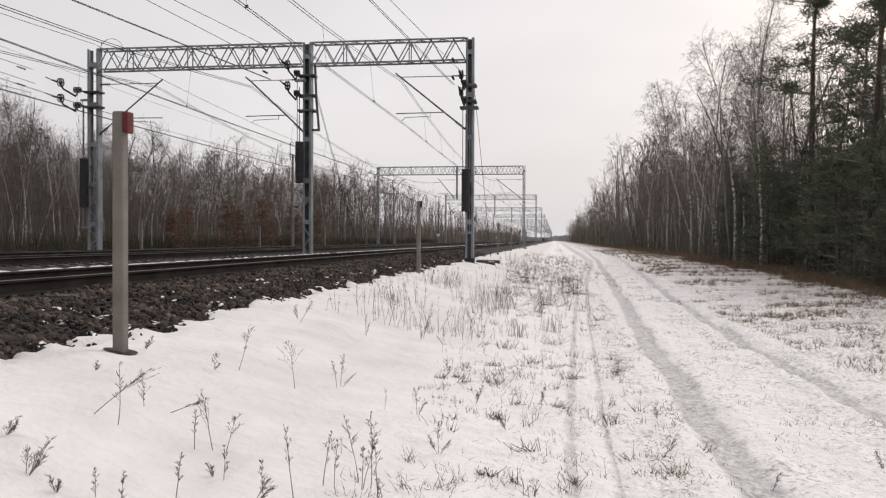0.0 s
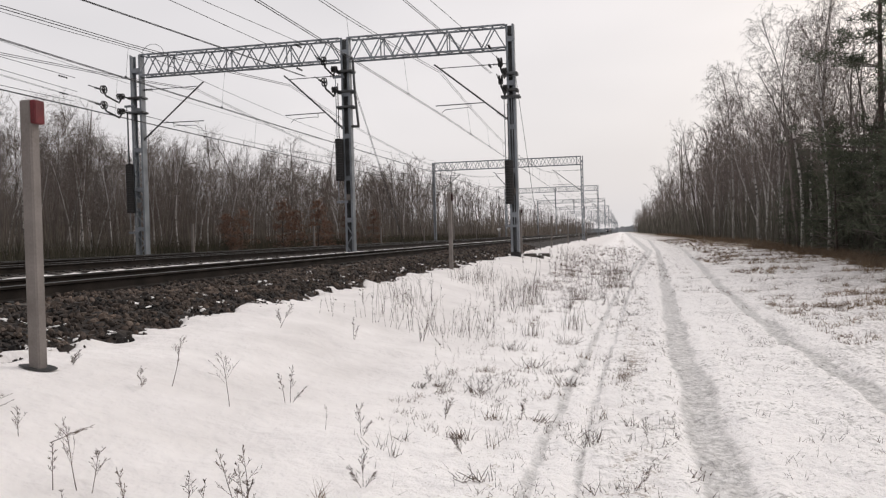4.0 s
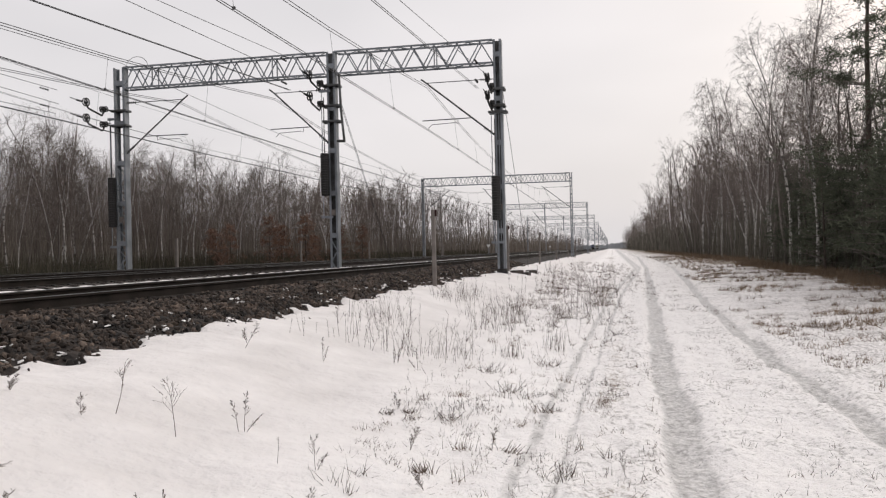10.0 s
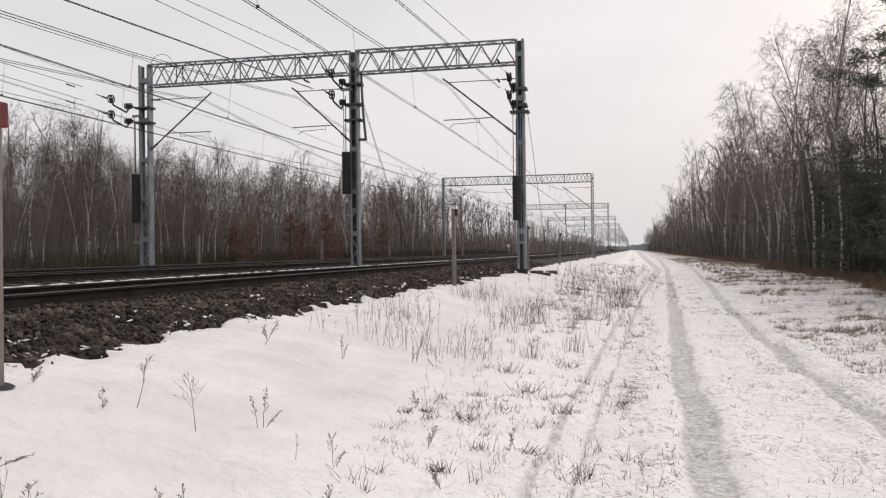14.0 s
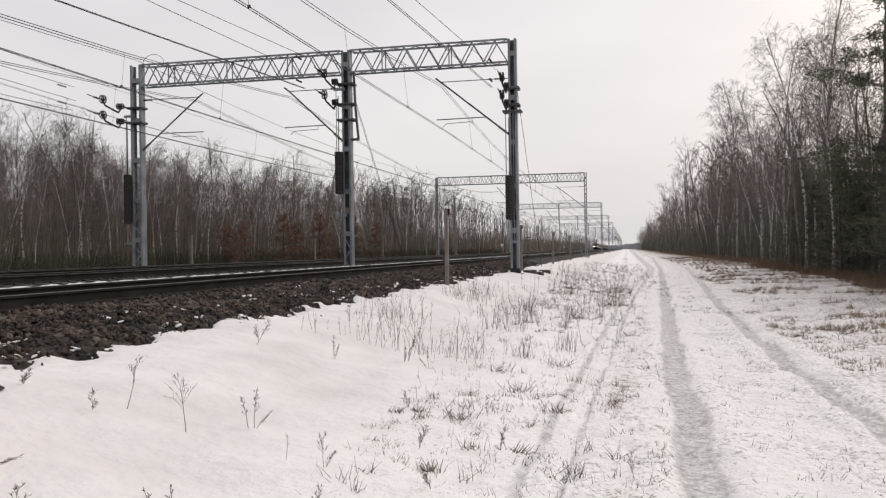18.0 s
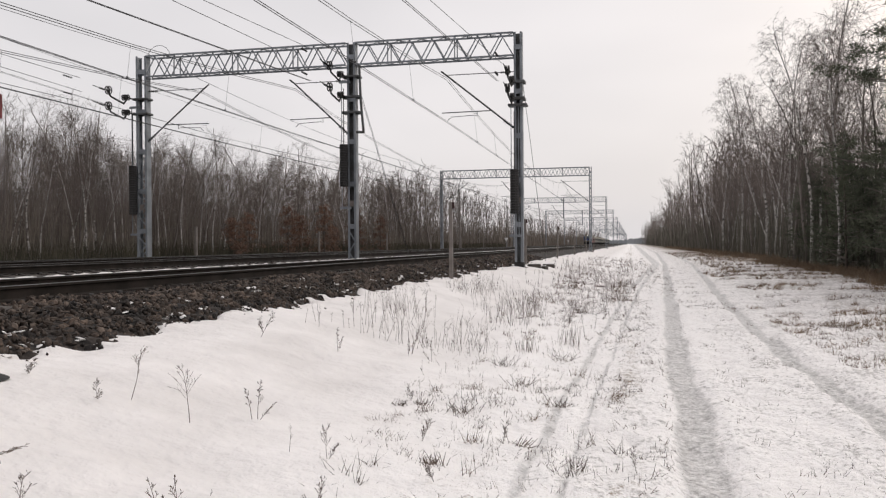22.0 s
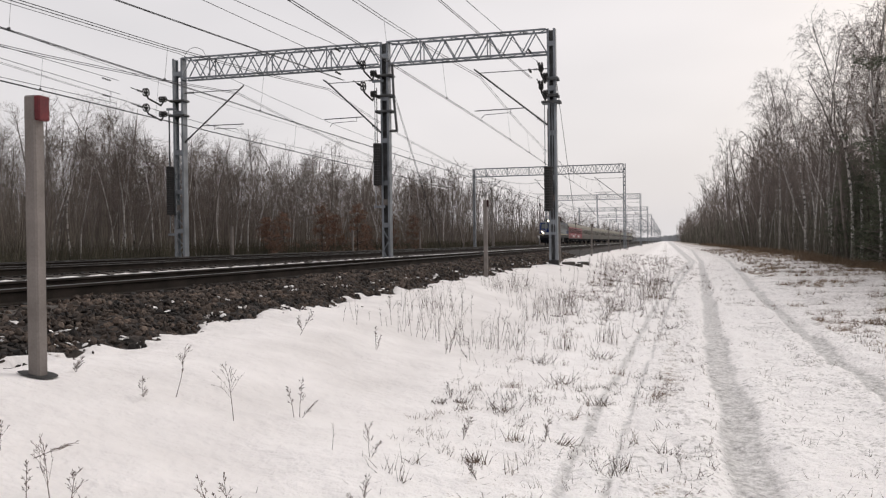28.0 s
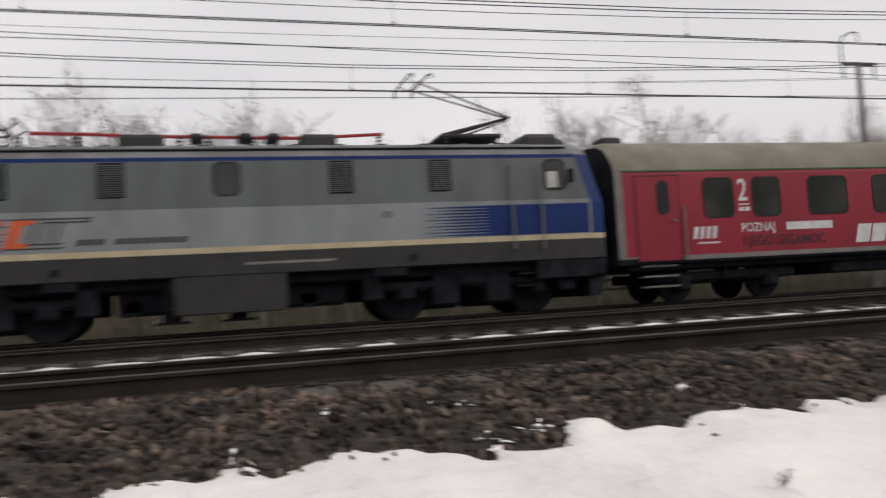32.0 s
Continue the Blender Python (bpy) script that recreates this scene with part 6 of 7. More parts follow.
def bogie(parent, y, base, r, wide=1.12, heavy=False):
    g = Geo()
    for s in (-1, 1):
        g.box(s * wide - 0.09, s * wide + 0.09, y - base / 2 - 0.75, y + base / 2 + 0.75, r + 0.02, r + 0.26, 0.05)
    for e in (-0.35, 0.35):
        g.box(-wide, wide, y + e - 0.12, y + e + 0.12, r - 0.05, r + 0.2, 0.04)
    b = part("bogie", g, M_UNDER, parent)
    if heavy:
        for e in (-1, 1):
            part("traction_motor", Geo().box(-0.62, 0.62, y + e * base / 2 - e * 0.95 - 0.45, y + e * base / 2 - e * 0.95 + 0.45, 0.2, r + 0.5, 0.1), M_UNDER, b)
            for s in (-1, 1):
                part("brake_rigging", Geo().box(min(s * 0.85, s * 1.18), max(s * 0.85, s * 1.18), y + e * 0.62 - 0.3, y + e * 0.62 + 0.3, 0.26, r + 0.6, 0.06), M_UNDER, b)
                part("sand_box", Geo().box(min(s * 0.95, s * 1.3), max(s * 0.95, s * 1.3), y + e * (base / 2 + 0.72) - 0.2, y + e * (base / 2 + 0.72) + 0.2, 0.45, 1.1, 0.05), M_UNDER, b)
    for e in (-1, 1):
        wheelset(b, y + e * base / 2, r)
        for s in (-1, 1):
            g = Geo().box(s * wide - 0.13, s * wide + 0.17, y + e * base / 2 - 0.2, y + e * base / 2 + 0.2, r - 0.2, r + 0.16, 0.05)
            g.disc((s * (wide + 0.19), y + e * base / 2, r - 0.02), (1, 0, 0), 0.13, 0.06, 12)
            part("axle_box", g, M_UNDER, b)
            for d in (-0.38, 0.38):
                coil = Geo()
                for k in range(5):
                    coil.tube([(s * wide, y + e * base / 2 + d, r + 0.0 + k * 0.055), (s * wide, y + e * base / 2 + d, r + 0.03 + k * 0.055)], [0.1, 0.1], 10)
                part("spring", coil, M_UNDER, b)
    for s in (-1, 1):
        g = Geo().tube([(s * (wide + 0.14), y - 0.15, r + 0.1), (s * (wide + 0.14), y + 0.15, r + 0.75)], 0.05, 8)
        part("damper", g, M_UNDER, b)
        if heavy:
            g = Geo().box(s * (wide + 0.02) - 0.1, s * (wide + 0.02) + 0.12, y - 0.34, y + 0.34, r + 0.12, r + 0.62, 0.05)
            part("side_bearer", g, M_UNDER, b)
    return b


def buffer_pair(parent, y, out):
    for s in (-1, 1):
        b = part("buffer", Geo().tube([(s * 0.87, y, 1.05), (s * 0.87, y + out * 0.34, 1.05)], [0.11, 0.09], 12), M_UNDER, parent)
        g = Geo().tube([(s * 0.87, y + out * 0.34, 1.05), (s * 0.87, y + out * 0.40, 1.05)], [0.2, 0.22], 16)
        part("buffer_head", g, M_UNDER, b)
    hook = Geo().tube([(0, y, 1.04), (0, y + out * 0.25, 1.04), (0, y + out * 0.33, 1.12)], 0.04, 6)
    hook.tube([(0.06, y + out * 0.2, 1.0), (0.06, y + out * 0.28, 0.7), (-0.06, y + out * 0.28, 0.7), (-0.06, y + out * 0.2, 1.0)], 0.025, 6)
    part("coupling", hook, M_UNDER, parent)
    for s in (-1, 1):
        part("brake_hose", Geo().tube([(s * 0.3, y, 0.95), (s * 0.3, y + out * 0.15, 0.85), (s * 0.3, y + out * 0.2, 0.55), (s * 0.22, y + out * 0.08, 0.45)], 0.025, 6), M_UNDER, parent)


def glazed(parent, name, y0, y1, z0, z1, side, x=SIDE, lean=0.0, blind=0.0):
    """A window in a vehicle's side: rubber frame, recessed-looking pane, and maybe a pale blind."""
    s = side
    g = Geo()
    xo = s * (x + 0.004)
    b = 0.1
    ring = [(y0 + b, z0), (y1 - b, z0), (y1, z0 + b), (y1, z1 - b), (y1 - b, z1), (y0 + b, z1), (y0, z1 - b), (y0, z0 + b)]

    def at(y, z, off):
        return (s * (x + off - lean * (z - z0)), y, z)

    cy, cz = (y0 + y1) / 2, (z0 + z1) / 2

    def shrink(p, d):
        return (cy + (p[0] - cy) * (1 - d / (y1 - y0) * 2), cz + (p[1] - cz) * (1 - d / (z1 - z0) * 2))

    inner = [shrink(p, 0.035) for p in ring]
    vs = [at(*p, -0.02) for p in ring] + [at(*p, 0.012) for p in ring] + [at(*p, 0.012) for p in inner] + [at(*p, -0.012) for p in inner]
    fs = [(r * 8 + k, r * 8 + (k + 1) % 8, r * 8 + 8 + (k + 1) % 8, r * 8 + 8 + k) for r in range(3) for k in range(8)]
    g.add(vs, fs)
    w = part(name, g, M_RUBBER, parent)
    part("pane", Geo().add([at(*p, 0.004) for p in inner], [tuple(range(8)) if s > 0 else tuple(range(7, -1, -1))]), M_GLASS, w)
    if blind:
        zb = z0 + (z1 - z0) * (1 - blind)
        part("blind", Geo().add([at(y0 + 0.08, z0 + 0.06, 0.008), at(y1 - 0.2, z0 + 0.06, 0.008), at(y1 - 0.2, zb, 0.008), at(y0 + 0.08, zb, 0.008)], [(0, 1, 2, 3)]), M_CURTAIN, w)
    return w


def louvre(parent, y0, y1, z0, z1, side, slats=15, lean=0.028):
    s = side
    xo = lambda z: s * (SIDE - lean * (z - 2.74))
    g = Geo()
    vs = []
    for off in (-0.02, 0.008):
        vs += [(xo(z) + s * off, y, z) for y, z in ((y0, z0), (y1, z0), (y1, z1), (y0, z1))]
    g.add(vs, [(4, 5, 6, 7), (0, 1, 5, 4), (1, 2, 6, 5), (2, 3, 7, 6), (3, 0, 4, 7)])
    lv = part("louvre", g, M_UNDER, parent, "dark ventilation louvre")
    h = (z1 - z0 - 0.06) / slats
    for k in range(slats):
        z = z0 + 0.03 + k * h
        x = xo(z)
        sl = Geo().add([(x + s * 0.004, y0 + 0.04, z + h * 0.75), (x + s * 0.004, y1 - 0.04, z + h * 0.75), (x + s * 0.03, y1 - 0.04, z + h * 0.2), (x + s * 0.03, y0 + 0.04, z + h * 0.2),
                        (x + s * 0.004, y0 + 0.04, z), (x + s * 0.004, y1 - 0.04, z)], [(0, 1, 2, 3), (3, 2, 5, 4)])
        part("slat", sl, M_MGREY, lv)
    return lv


def plate(name, parent, y0, y1, z0, z1, mat, side=1, x=SIDE, skew=0.0, proud=0.004, label=""):
    """A painted mark on a vehicle's side; skew: how far the top is moved along it."""
    s = side
    vs = []
    for off in (0.0, proud):
        vs += [(s * (x + off), y0, z0), (s * (x + off), y1, z0), (s * (x + off), y1 + skew, z1), (s * (x + off), y0 + skew, z1)]
    g = Geo().add(vs, [(4, 5, 6, 7), (0, 1, 5, 4), (1, 2, 6, 5), (2, 3, 7, 6), (3, 0, 4, 7)])
    return part(name, g, mat, parent, label)


def lettering(parent, text, y, z, size, mat, x=SIDE, wide=1.0, shear=0.0, label=""):
    """Raised writing on the side that faces +x, starting at y and standing on z."""
    cu = bpy.data.curves.new("lettering", "FONT")
    cu.body, cu.size, cu.extrude, cu.shear, cu.offset = text, size, 0.002, shear, 0.008 * size
    tmp = bpy.data.objects.new("lettering", cu)
    scene.collection.objects.link(tmp)
    me = bpy.data.meshes.new_from_object(tmp)
    bpy.data.objects.remove(tmp)
    me.materials.append(mat)
    me.transform(Matrix(((0, 0, 1, x + 0.004), (wide, 0, 0, y), (0, 1, 0, z), (0, 0, 0, 1))))
    ob = new("lettering", me)
    ob.parent = parent
    return tagged(ob, label or f"lettering that reads {text}")


def pantograph(parent, y, raised, out):
    """A single-arm current collector standing on the roof; out: the way its knee points along the train."""
    p = part("pantograph", Geo().box(-0.55, 0.55, y - 0.75, y + 0.75, 4.36, 4.42, 0.02), M_IRON, parent, "raised current collector" if raised else "folded current collector")
    for s in (-1, 1):
        for e in (-0.6, 0.6):
            g = Geo()
            insulator(g, (s * 0.5, y + e, 4.2), (s * 0.5, y + e, 4.37), 0.07, 3)
            part("insulator", g, M_IRON, p)
    if raised:
        foot, knee, head = (y - out * 0.55, 4.45), (y + out * 1.15, 4.95), (y - out * 1.2, 6.0)
    else:
        foot, knee, head = (y - out * 0.9, 4.45), (y + out * 0.95, 4.5), (y - out * 1.2, 4.56)
    part("lower_arm", Geo().tube([(0, foot[0], foot[1]), (0, knee[0], knee[1])], [0.05, 0.04], 8), M_IRON, p)
    g = Geo()
    for s in (-1, 1):
        g.tube([(s * 0.06, knee[0], knee[1]), (s * 0.34, head[0] + out * 0.1, head[1] - 0.06)], [0.03, 0.02], 6)
    g.tube([(0.08, foot[0] + out * 0.5, foot[1]), (0.05, knee[0] - out * 0.05, knee[1] - 0.1)], 0.018, 5)
    part("upper_arm", g, M_IRON, p)
    for e in (-0.22, 0.22):
        h = head[1] + 0.12
        strip = [(-0.97, h - 0.22), (-0.86, h - 0.06), (-0.6, h), (0.6, h), (0.86, h - 0.06), (0.97, h - 0.22)]
        part("collector_strip", Geo().tube([(x, head[0] + e, z) for x, z in strip], 0.025, 6), M_IRON, p)
    g = Geo()
    for s in (-1, 1):
        g.tube([(s * 0.4, head[0] - 0.24, head[1] + 0.1), (s * 0.36, head[0], head[1] - 0.06), (s * 0.4, head[0] + 0.24, head[1] + 0.1)], 0.016, 5)
    g.tube([(-0.4, head[0], head[1] - 0.06), (0.4, head[0], head[1] - 0.06)], 0.02, 6)
    part("head_frame", g, M_IRON, p)


def loco_end(parent, y0, out, lit):
    """One end: windscreens, lamps, buffers, plough and hand rails. out: -1 at the front end, 1 at the back."""
    Y = lambda d: y0 - out * d

    def front(x, z, off=0.0):
        return (x, Y(nose_y(z, True) - off), z)

    for s in (-1, 1):
        edge = [(s * 0.05, 2.82), (s * 1.17, 2.82), (s * 1.10, 3.76), (s * 0.05, 3.80)]
        cx, cz = s * 0.6, 3.30
        inner = [(cx + (x - cx) * 0.93, cz + (z - cz) * 0.9) for x, z in edge]
        vs = [front(x, z, -0.01) for x, z in edge] + [front(x, z, 0.02) for x, z in edge] + [front(x, z, 0.02) for x, z in inner] + [front(x, z, 0.0) for x, z in inner]
        fs = [(r * 4 + k, r * 4 + (k + 1) % 4, r * 4 + 4 + (k + 1) % 4, r * 4 + 4 + k) for r in range(3) for k in range(4)]
        w = part("windscreen", Geo().add(vs, fs), M_RUBBER, parent)
        part("pane", Geo().add([front(x, z, 0.012) for x, z in inner], [(0, 1, 2, 3)]), M_SCREEN, w)
        part("wiper", Geo().tube([front(s * 0.5, 2.84, 0.05), front(s * 0.75, 3.35, 0.05)], 0.012, 5), M_RUBBER, w)
        lamp = part("headlamp", Geo().tube([front(s * 0.88, 2.12, -0.03), front(s * 0.88, 2.12, 0.06)], [0.19, 0.17], 16), M_SILL, parent)
        part("lens", Geo().tube([front(s * 0.88, 2.12, 0.05), front(s * 0.88, 2.12, 0.075)], [0.075, 0.06], 14), M_LAMP if lit else M_GLASS, lamp)
        rim = [front(s * 0.88 + dx, 2.12 + dz, 0.03) for dx, dz in ((-0.3, -0.17), (0.3, -0.17), (0.3, 0.17), (-0.3, 0.17))]
        rim2 = [(x, y + out * 0.03, z) for x, y, z in rim]
        part("lamp_frame", Geo().add(rim + rim2, [(4, 5, 6, 7), (0, 1, 5, 4), (1, 2, 6, 5), (2, 3, 7, 6), (3, 0, 4, 7)]), M_DGREY, lamp)
        part("white_panel", Geo().box(min(s * 0.55, s * 1.2), max(s * 0.55, s * 1.2), min(Y(0.12), Y(0.10)), max(Y(0.12), Y(0.10)), 2.46, 2.60, 0.01), M_WHITE, parent, "pale plate on the front")
        part("handrail", Geo().tube([front(s * 0.55, 2.7, 0.0), front(s * 0.55, 2.7, 0.07), front(s * 1.15, 2.72, 0.07), front(s * 1.15, 2.72, 0.0)], 0.015, 5), M_UNDER, parent)
        part("marker_lamp", Geo().box(min(s * 0.75, s * 0.98), max(s * 0.75, s * 0.98), min(Y(0.12), Y(0.08)), max(Y(0.12), Y(0.08)), 1.55, 1.66, 0.02), M_CREAM, parent)
    part("number_panel", Geo().box(-0.34, 0.34, min(Y(0.12), Y(0.105)), max(Y(0.12), Y(0.105)), 2.06, 2.16), M_WHITE, parent, "bar of pale figures")
    top = part("roof_lamp", Geo().box(-0.4, 0.4, min(Y(0.86), Y(0.5)), max(Y(0.86), Y(0.5)), 4.04, 4.36, 0.08), M_DGREY, parent)
    part("lens", Geo().tube([(0, Y(0.51), 4.2), (0, Y(0.47), 4.2)], [0.07, 0.06], 14), M_LAMP if lit else M_GLASS, top)
    plough = Geo()
    b = [(-1.3, 0.35, 0.28), (1.3, 0.35, 0.28), (1.2, 0.15, 0.85), (-1.2, 0.15, 0.85), (-1.3, 0.6, 0.28), (1.3, 0.6, 0.28), (1.2, 0.6, 0.85), (-1.2, 0.6, 0.85)]
    plough.add([(x, Y(y - 0.05), z) for x, y, z in b], [(0, 1, 2, 3), (4, 5, 6, 7), (0, 1, 5, 4), (2, 3, 7, 6), (0, 3, 7, 4), (1, 2, 6, 5)])
    part("snow_plough", plough, M_UNDER, parent)
    part("buffer_beam", Geo().box(-1.36, 1.36, min(Y(0.14), Y(0.6)), max(Y(0.14), Y(0.6)), 0.80, 1.24, 0.05), M_UNDER, parent)
    buffer_pair(parent, Y(0.14), out)
    # antenna boxes, cab doors and their rails on both sides
    part("roof_box", Geo().box(-0.7, 0.7, min(Y(1.7), Y(0.85)), max(Y(1.7), Y(0.85)), 4.14, 4.40, 0.06), M_DGREY, parent)
    for s in (-1, 1):
        for d in (1.72, 2.42):
            r = Geo().tube([(s * SIDE, Y(d), 1.5), (s * (SIDE + 0.07), Y(d), 1.52), (s * (SIDE + 0.07), Y(d), 3.55), (s * (SIDE - 0.02), Y(d), 3.6)], 0.022, 6)
            part("handrail", r, M_SILL, parent)
        door = plate("cab_door", parent, Y(2.3), Y(1.84), 1.9, 2.62, M_BLUE, s, SIDE, 0, 0.012)
        part("cab_step", Geo().box(min(s * 1.1, s * 1.38), max(s * 1.1, s * 1.38), min(Y(1.85), Y(2.3)), max(Y(1.85), Y(2.3)), 0.58, 0.62), M_UNDER, parent)
        part("cab_step", Geo().box(min(s * 1.1, s * 1.38), max(s * 1.1, s * 1.38), min(Y(1.85), Y(2.3)), max(Y(1.85), Y(2.3)), 0.92, 0.96), M_UNDER, parent)
        a, b2 = sorted((Y(1.08), Y(1.62)))
        glazed(parent, "cab_window", a, b2, 2.98, 3.76, s, SIDE, 0.028, 0.0 if lit else 0.4)
        m = Geo().box(min(s * 1.5, s * 1.6), max(s * 1.5, s * 1.6), min(Y(0.92), Y(1.05)), max(Y(0.92), Y(1.05)), 3.15, 3.5, 0.03)
        part("mirror", m, M_UNDER, parent)
        # blue end panel, feathered into stripes
        a, b2 = sorted((Y(0.55), Y(2.97)))
        plate("blue_panel", parent, a, b2, 1.88, 2.63, M_BLUE, s, SIDE, 0, 0.005)
        for k in range(10):
            z, ln, w = 1.885 + k * 0.075, 1.45 if k % 2 else 1.25, 0.066
            g = Geo()
            vs = [(s * (SIDE + off), Y(d), zz) for off in (0.0, 0.005) for d, zz in ((2.97, z), (2.97 + ln, z + w * 0.42), (2.97 + ln, z + w * 0.58), (2.97, z + w))]
            g.add(vs, [(4, 5, 6, 7), (0, 1, 5, 4), (1, 2, 6, 5), (2, 3, 7, 6), (3, 0, 4, 7)])
            part("blue_stripe", g, M_BLUE, parent)


def build_loco():
    t = thing("electric_locomotive", "grey and blue electric locomotive with lit headlamps and one raised pantograph", "locomotive", at=(TRACKS[2], 60, RAIL_Z))
    loco_body(t)
    loco_end(t, 0.0, -1, True)
    loco_end(t, LOCO_LONG, 1, False)
    mid = LOCO_LONG / 2
    for s in (-1, 1):
        for k, y in enumerate((4.05, 6.12, 8.3, 10.62, 12.77)):
            if k == 2:
                glazed(t, "side_window", y - 0.28, y + 0.28, 3.0, 3.78, s, SIDE - 0.01, 0.028)
            else:
                louvre(t, y - 0.25, y + 0.25, 3.0, 3.78, s)
        # skirt with cut-outs over the bogies
        for a, b in ((0.5, 1.9), (4.85, 5.45), (7.2, 9.4), (11.2, 11.95), (14.9, 16.3)):
            low = 0.78 if a < 1 or b > 16 else (1.02 if b - a < 1 else 0.38)
            part("skirt", Geo().box(min(s * 1.38, s * 1.44), max(s * 1.38, s * 1.44), a, b, low, 1.25, 0.02), M_UNDER if low > 0.5 else M_DGREY, t)
        plate("data_plate", t, 11.45, 11.68, 2.4, 2.56, M_SILL, s, SIDE, 0, 0.004)
        plate("number_bars", t, 8.6, 10.4, 1.44, 1.50, M_SILL, s, SIDE, 0, 0.003, "row of small unreadable figures")
        plate("socket", t, 5.0, 5.16, 1.36, 1.52, M_UNDER, s, SIDE, 0, 0.012)
        plate("socket", t, 12.0, 12.16, 1.36, 1.52, M_UNDER, s, SIDE, 0, 0.012)
        # operator's mark as plain slanted shapes: one tall bar, three hooks, a line of grey bars
        q = 3.82
        plate("mark_orange", t, q, q + 0.24, 1.98, 2.38, M_ORANGE, s, SIDE, 0.12, 0.006, "orange slanted mark")
        plate("mark_orange", t, q + 0.145, q + 0.375, 2.46, 2.58, M_ORANGE, s, SIDE, 0.035, 0.006, "orange slanted mark")
        plate("mark_orange", t, q + 0.38, q + 0.60, 1.98, 2.58, M_ORANGE, s, SIDE, 0.17, 0.006, "orange slanted mark")
        plate("mark_orange", t, q + 0.60, q + 0.78, 1.98, 2.09, M_ORANGE, s, SIDE, 0.03, 0.006, "orange slanted mark")
        plate("mark_orange", t, q + 0.74, q + 0.92, 2.47, 2.58, M_ORANGE, s, SIDE, 0.03, 0.006, "orange slanted mark")
        for x0 in (0.78, 0.93, 1.12, 1.27):
            plate("mark_grey", t, q + x0, q + x0 + 0.035, 2.02, 2.53, M_DGREY, s, SIDE, 0.14, 0.006)
        for z, a, b in ((1.955, 0.36, 1.42), (2.045, 0.80, 1.40), (2.50, 1.08, 1.88), (2.575, 0.52, 1.92)):
            plate("mark_line", t, q + a, q + b, z, z + 0.03, M_DGREY, s, SIDE, 0.01, 0.007)
        plate("mark_line", t, q + 1.88, q + 1.915, 2.50, 2.60, M_DGREY, s, SIDE, 0.02, 0.007)
        for k in range(12):
            if k != 3:
                plate("mark_bar", t, q + 1.66 + k * 0.17, q + 1.79 + k * 0.17, 2.0, 2.13, M_DGREY, s, SIDE, 0.03, 0.004, "plain dark bar of a name")
    for y in (4.05 - 0.7, LOCO_LONG - 4.05 + 0.7):
        bogie(t, y, 3.05, 0.625, 1.08, True)
    for y0, y1, z0 in ((7.0, 7.85, 0.45), (7.9, 9.3, 0.58)):
        part("equipment_case", Geo().box(-1.3, 1.3, y0, y1, z0, 1.2, 0.05), M_DGREY if z0 > 0.46 else M_UNDER, t)
    part("underframe", Geo().box(-1.2, 1.2, 0.6, LOCO_LONG - 0.6, 0.98, 1.28, 0.04), M_UNDER, t)
    part("centre_pit", Geo().box(-0.9, 0.9, 6.1, 10.7, 0.42, 1.1, 0.08), M_UNDER, t)
    for y in (7.15, 8.45):
        part("drain_valve", Geo().box(0.7, 1.1, y - 0.18, y + 0.18, 0.24, 0.62, 0.04).box(0.55, 1.2, y - 0.34, y + 0.34, 0.22, 0.27, 0.01), M_UNDER, t)
    for y in (6.4, 7.4, 9.2, 9.9):
        part("air_reservoir", Geo().tube([(-0.9, y, 0.6), (0.9, y, 0.6)], 0.18, 12), M_UNDER, t)
    # roof: walkway edge, insulators, red bus bar, resistor cases, collectors
    for s in (-1, 1):
        part("rain_strip", Geo().box(min(s * 1.30, s * 1.42), max(s * 1.30, s * 1.42), 1.0, LOCO_LONG - 1.0, 4.03, 4.09, 0.02), M_UNDER, t)
        part("roof_edge", Geo().box(min(s * 0.9, s * 1.22), max(s * 0.9, s * 1.22), 1.8, LOCO_LONG - 1.8, 4.10, 4.165, 0.02), M_ROOF, t)
        for k in range(14):
            part("roof_bolt_plate", Geo().box(min(s * 0.95, s * 1.12), max(s * 0.95, s * 1.12), 2.2 + k * 0.93, 2.42 + k * 0.93, 4.16, 4.195, 0.01), M_DGREY, t)
    pantograph(t, 2.9, False, -1)
    pantograph(t, LOCO_LONG - 2.95, True, 1)
    bar = Geo().tube([(0.35, 4.5, 4.46), (0.35, 5.8, 4.44), (0.35, 6.3, 4.42), (0.35, 8.0, 4.40), (0.35, 10.0, 4.38), (0.35, 11.8, 4.44)], 0.028, 6)
    part("bus_bar", bar, M_REDBAR, t, "red roof bus bar")
    for y in (4.3, 5.4, 7.4, 8.0, 8.9, 9.4, 10.6, 11.7):
        g = Geo()
        insulator(g, (0.35, y, 4.2), (0.35, y, 4.42), 0.075, 4)
        part("roof_insulator", g, M_IRON, t)
    for y0, y1 in ((6.2, 7.1), (9.9, 10.7)):
        part("resistor_case", Geo().box(-0.7, 0.7, y0, y1, 4.18, 4.40, 0.05), M_DGREY, t)
    for y in (7.6, 8.6, 9.2):
        part("circuit_breaker", Geo().box(-0.2, 0.5, y, y + 0.3, 4.36, 4.44, 0.03), M_IRON, t)
    # the whole superstructure sits a little lower over the rails
    for me in {o.data for o in t.children_recursive}:
        for v in me.vertices:
            v.co.z = 4.40 + (v.co.z - 4.56) * 0.728 if v.co.z > 4.56 else 3.739 + (v.co.z - 4.12) * 1.5 if v.co.z > 4.12 else 1.12 + (v.co.z - 1.2) * 0.897 if v.co.z > 1.2 else v.co.z * 0.933 if v.co.z > 0.75 else v.co.z
    return t


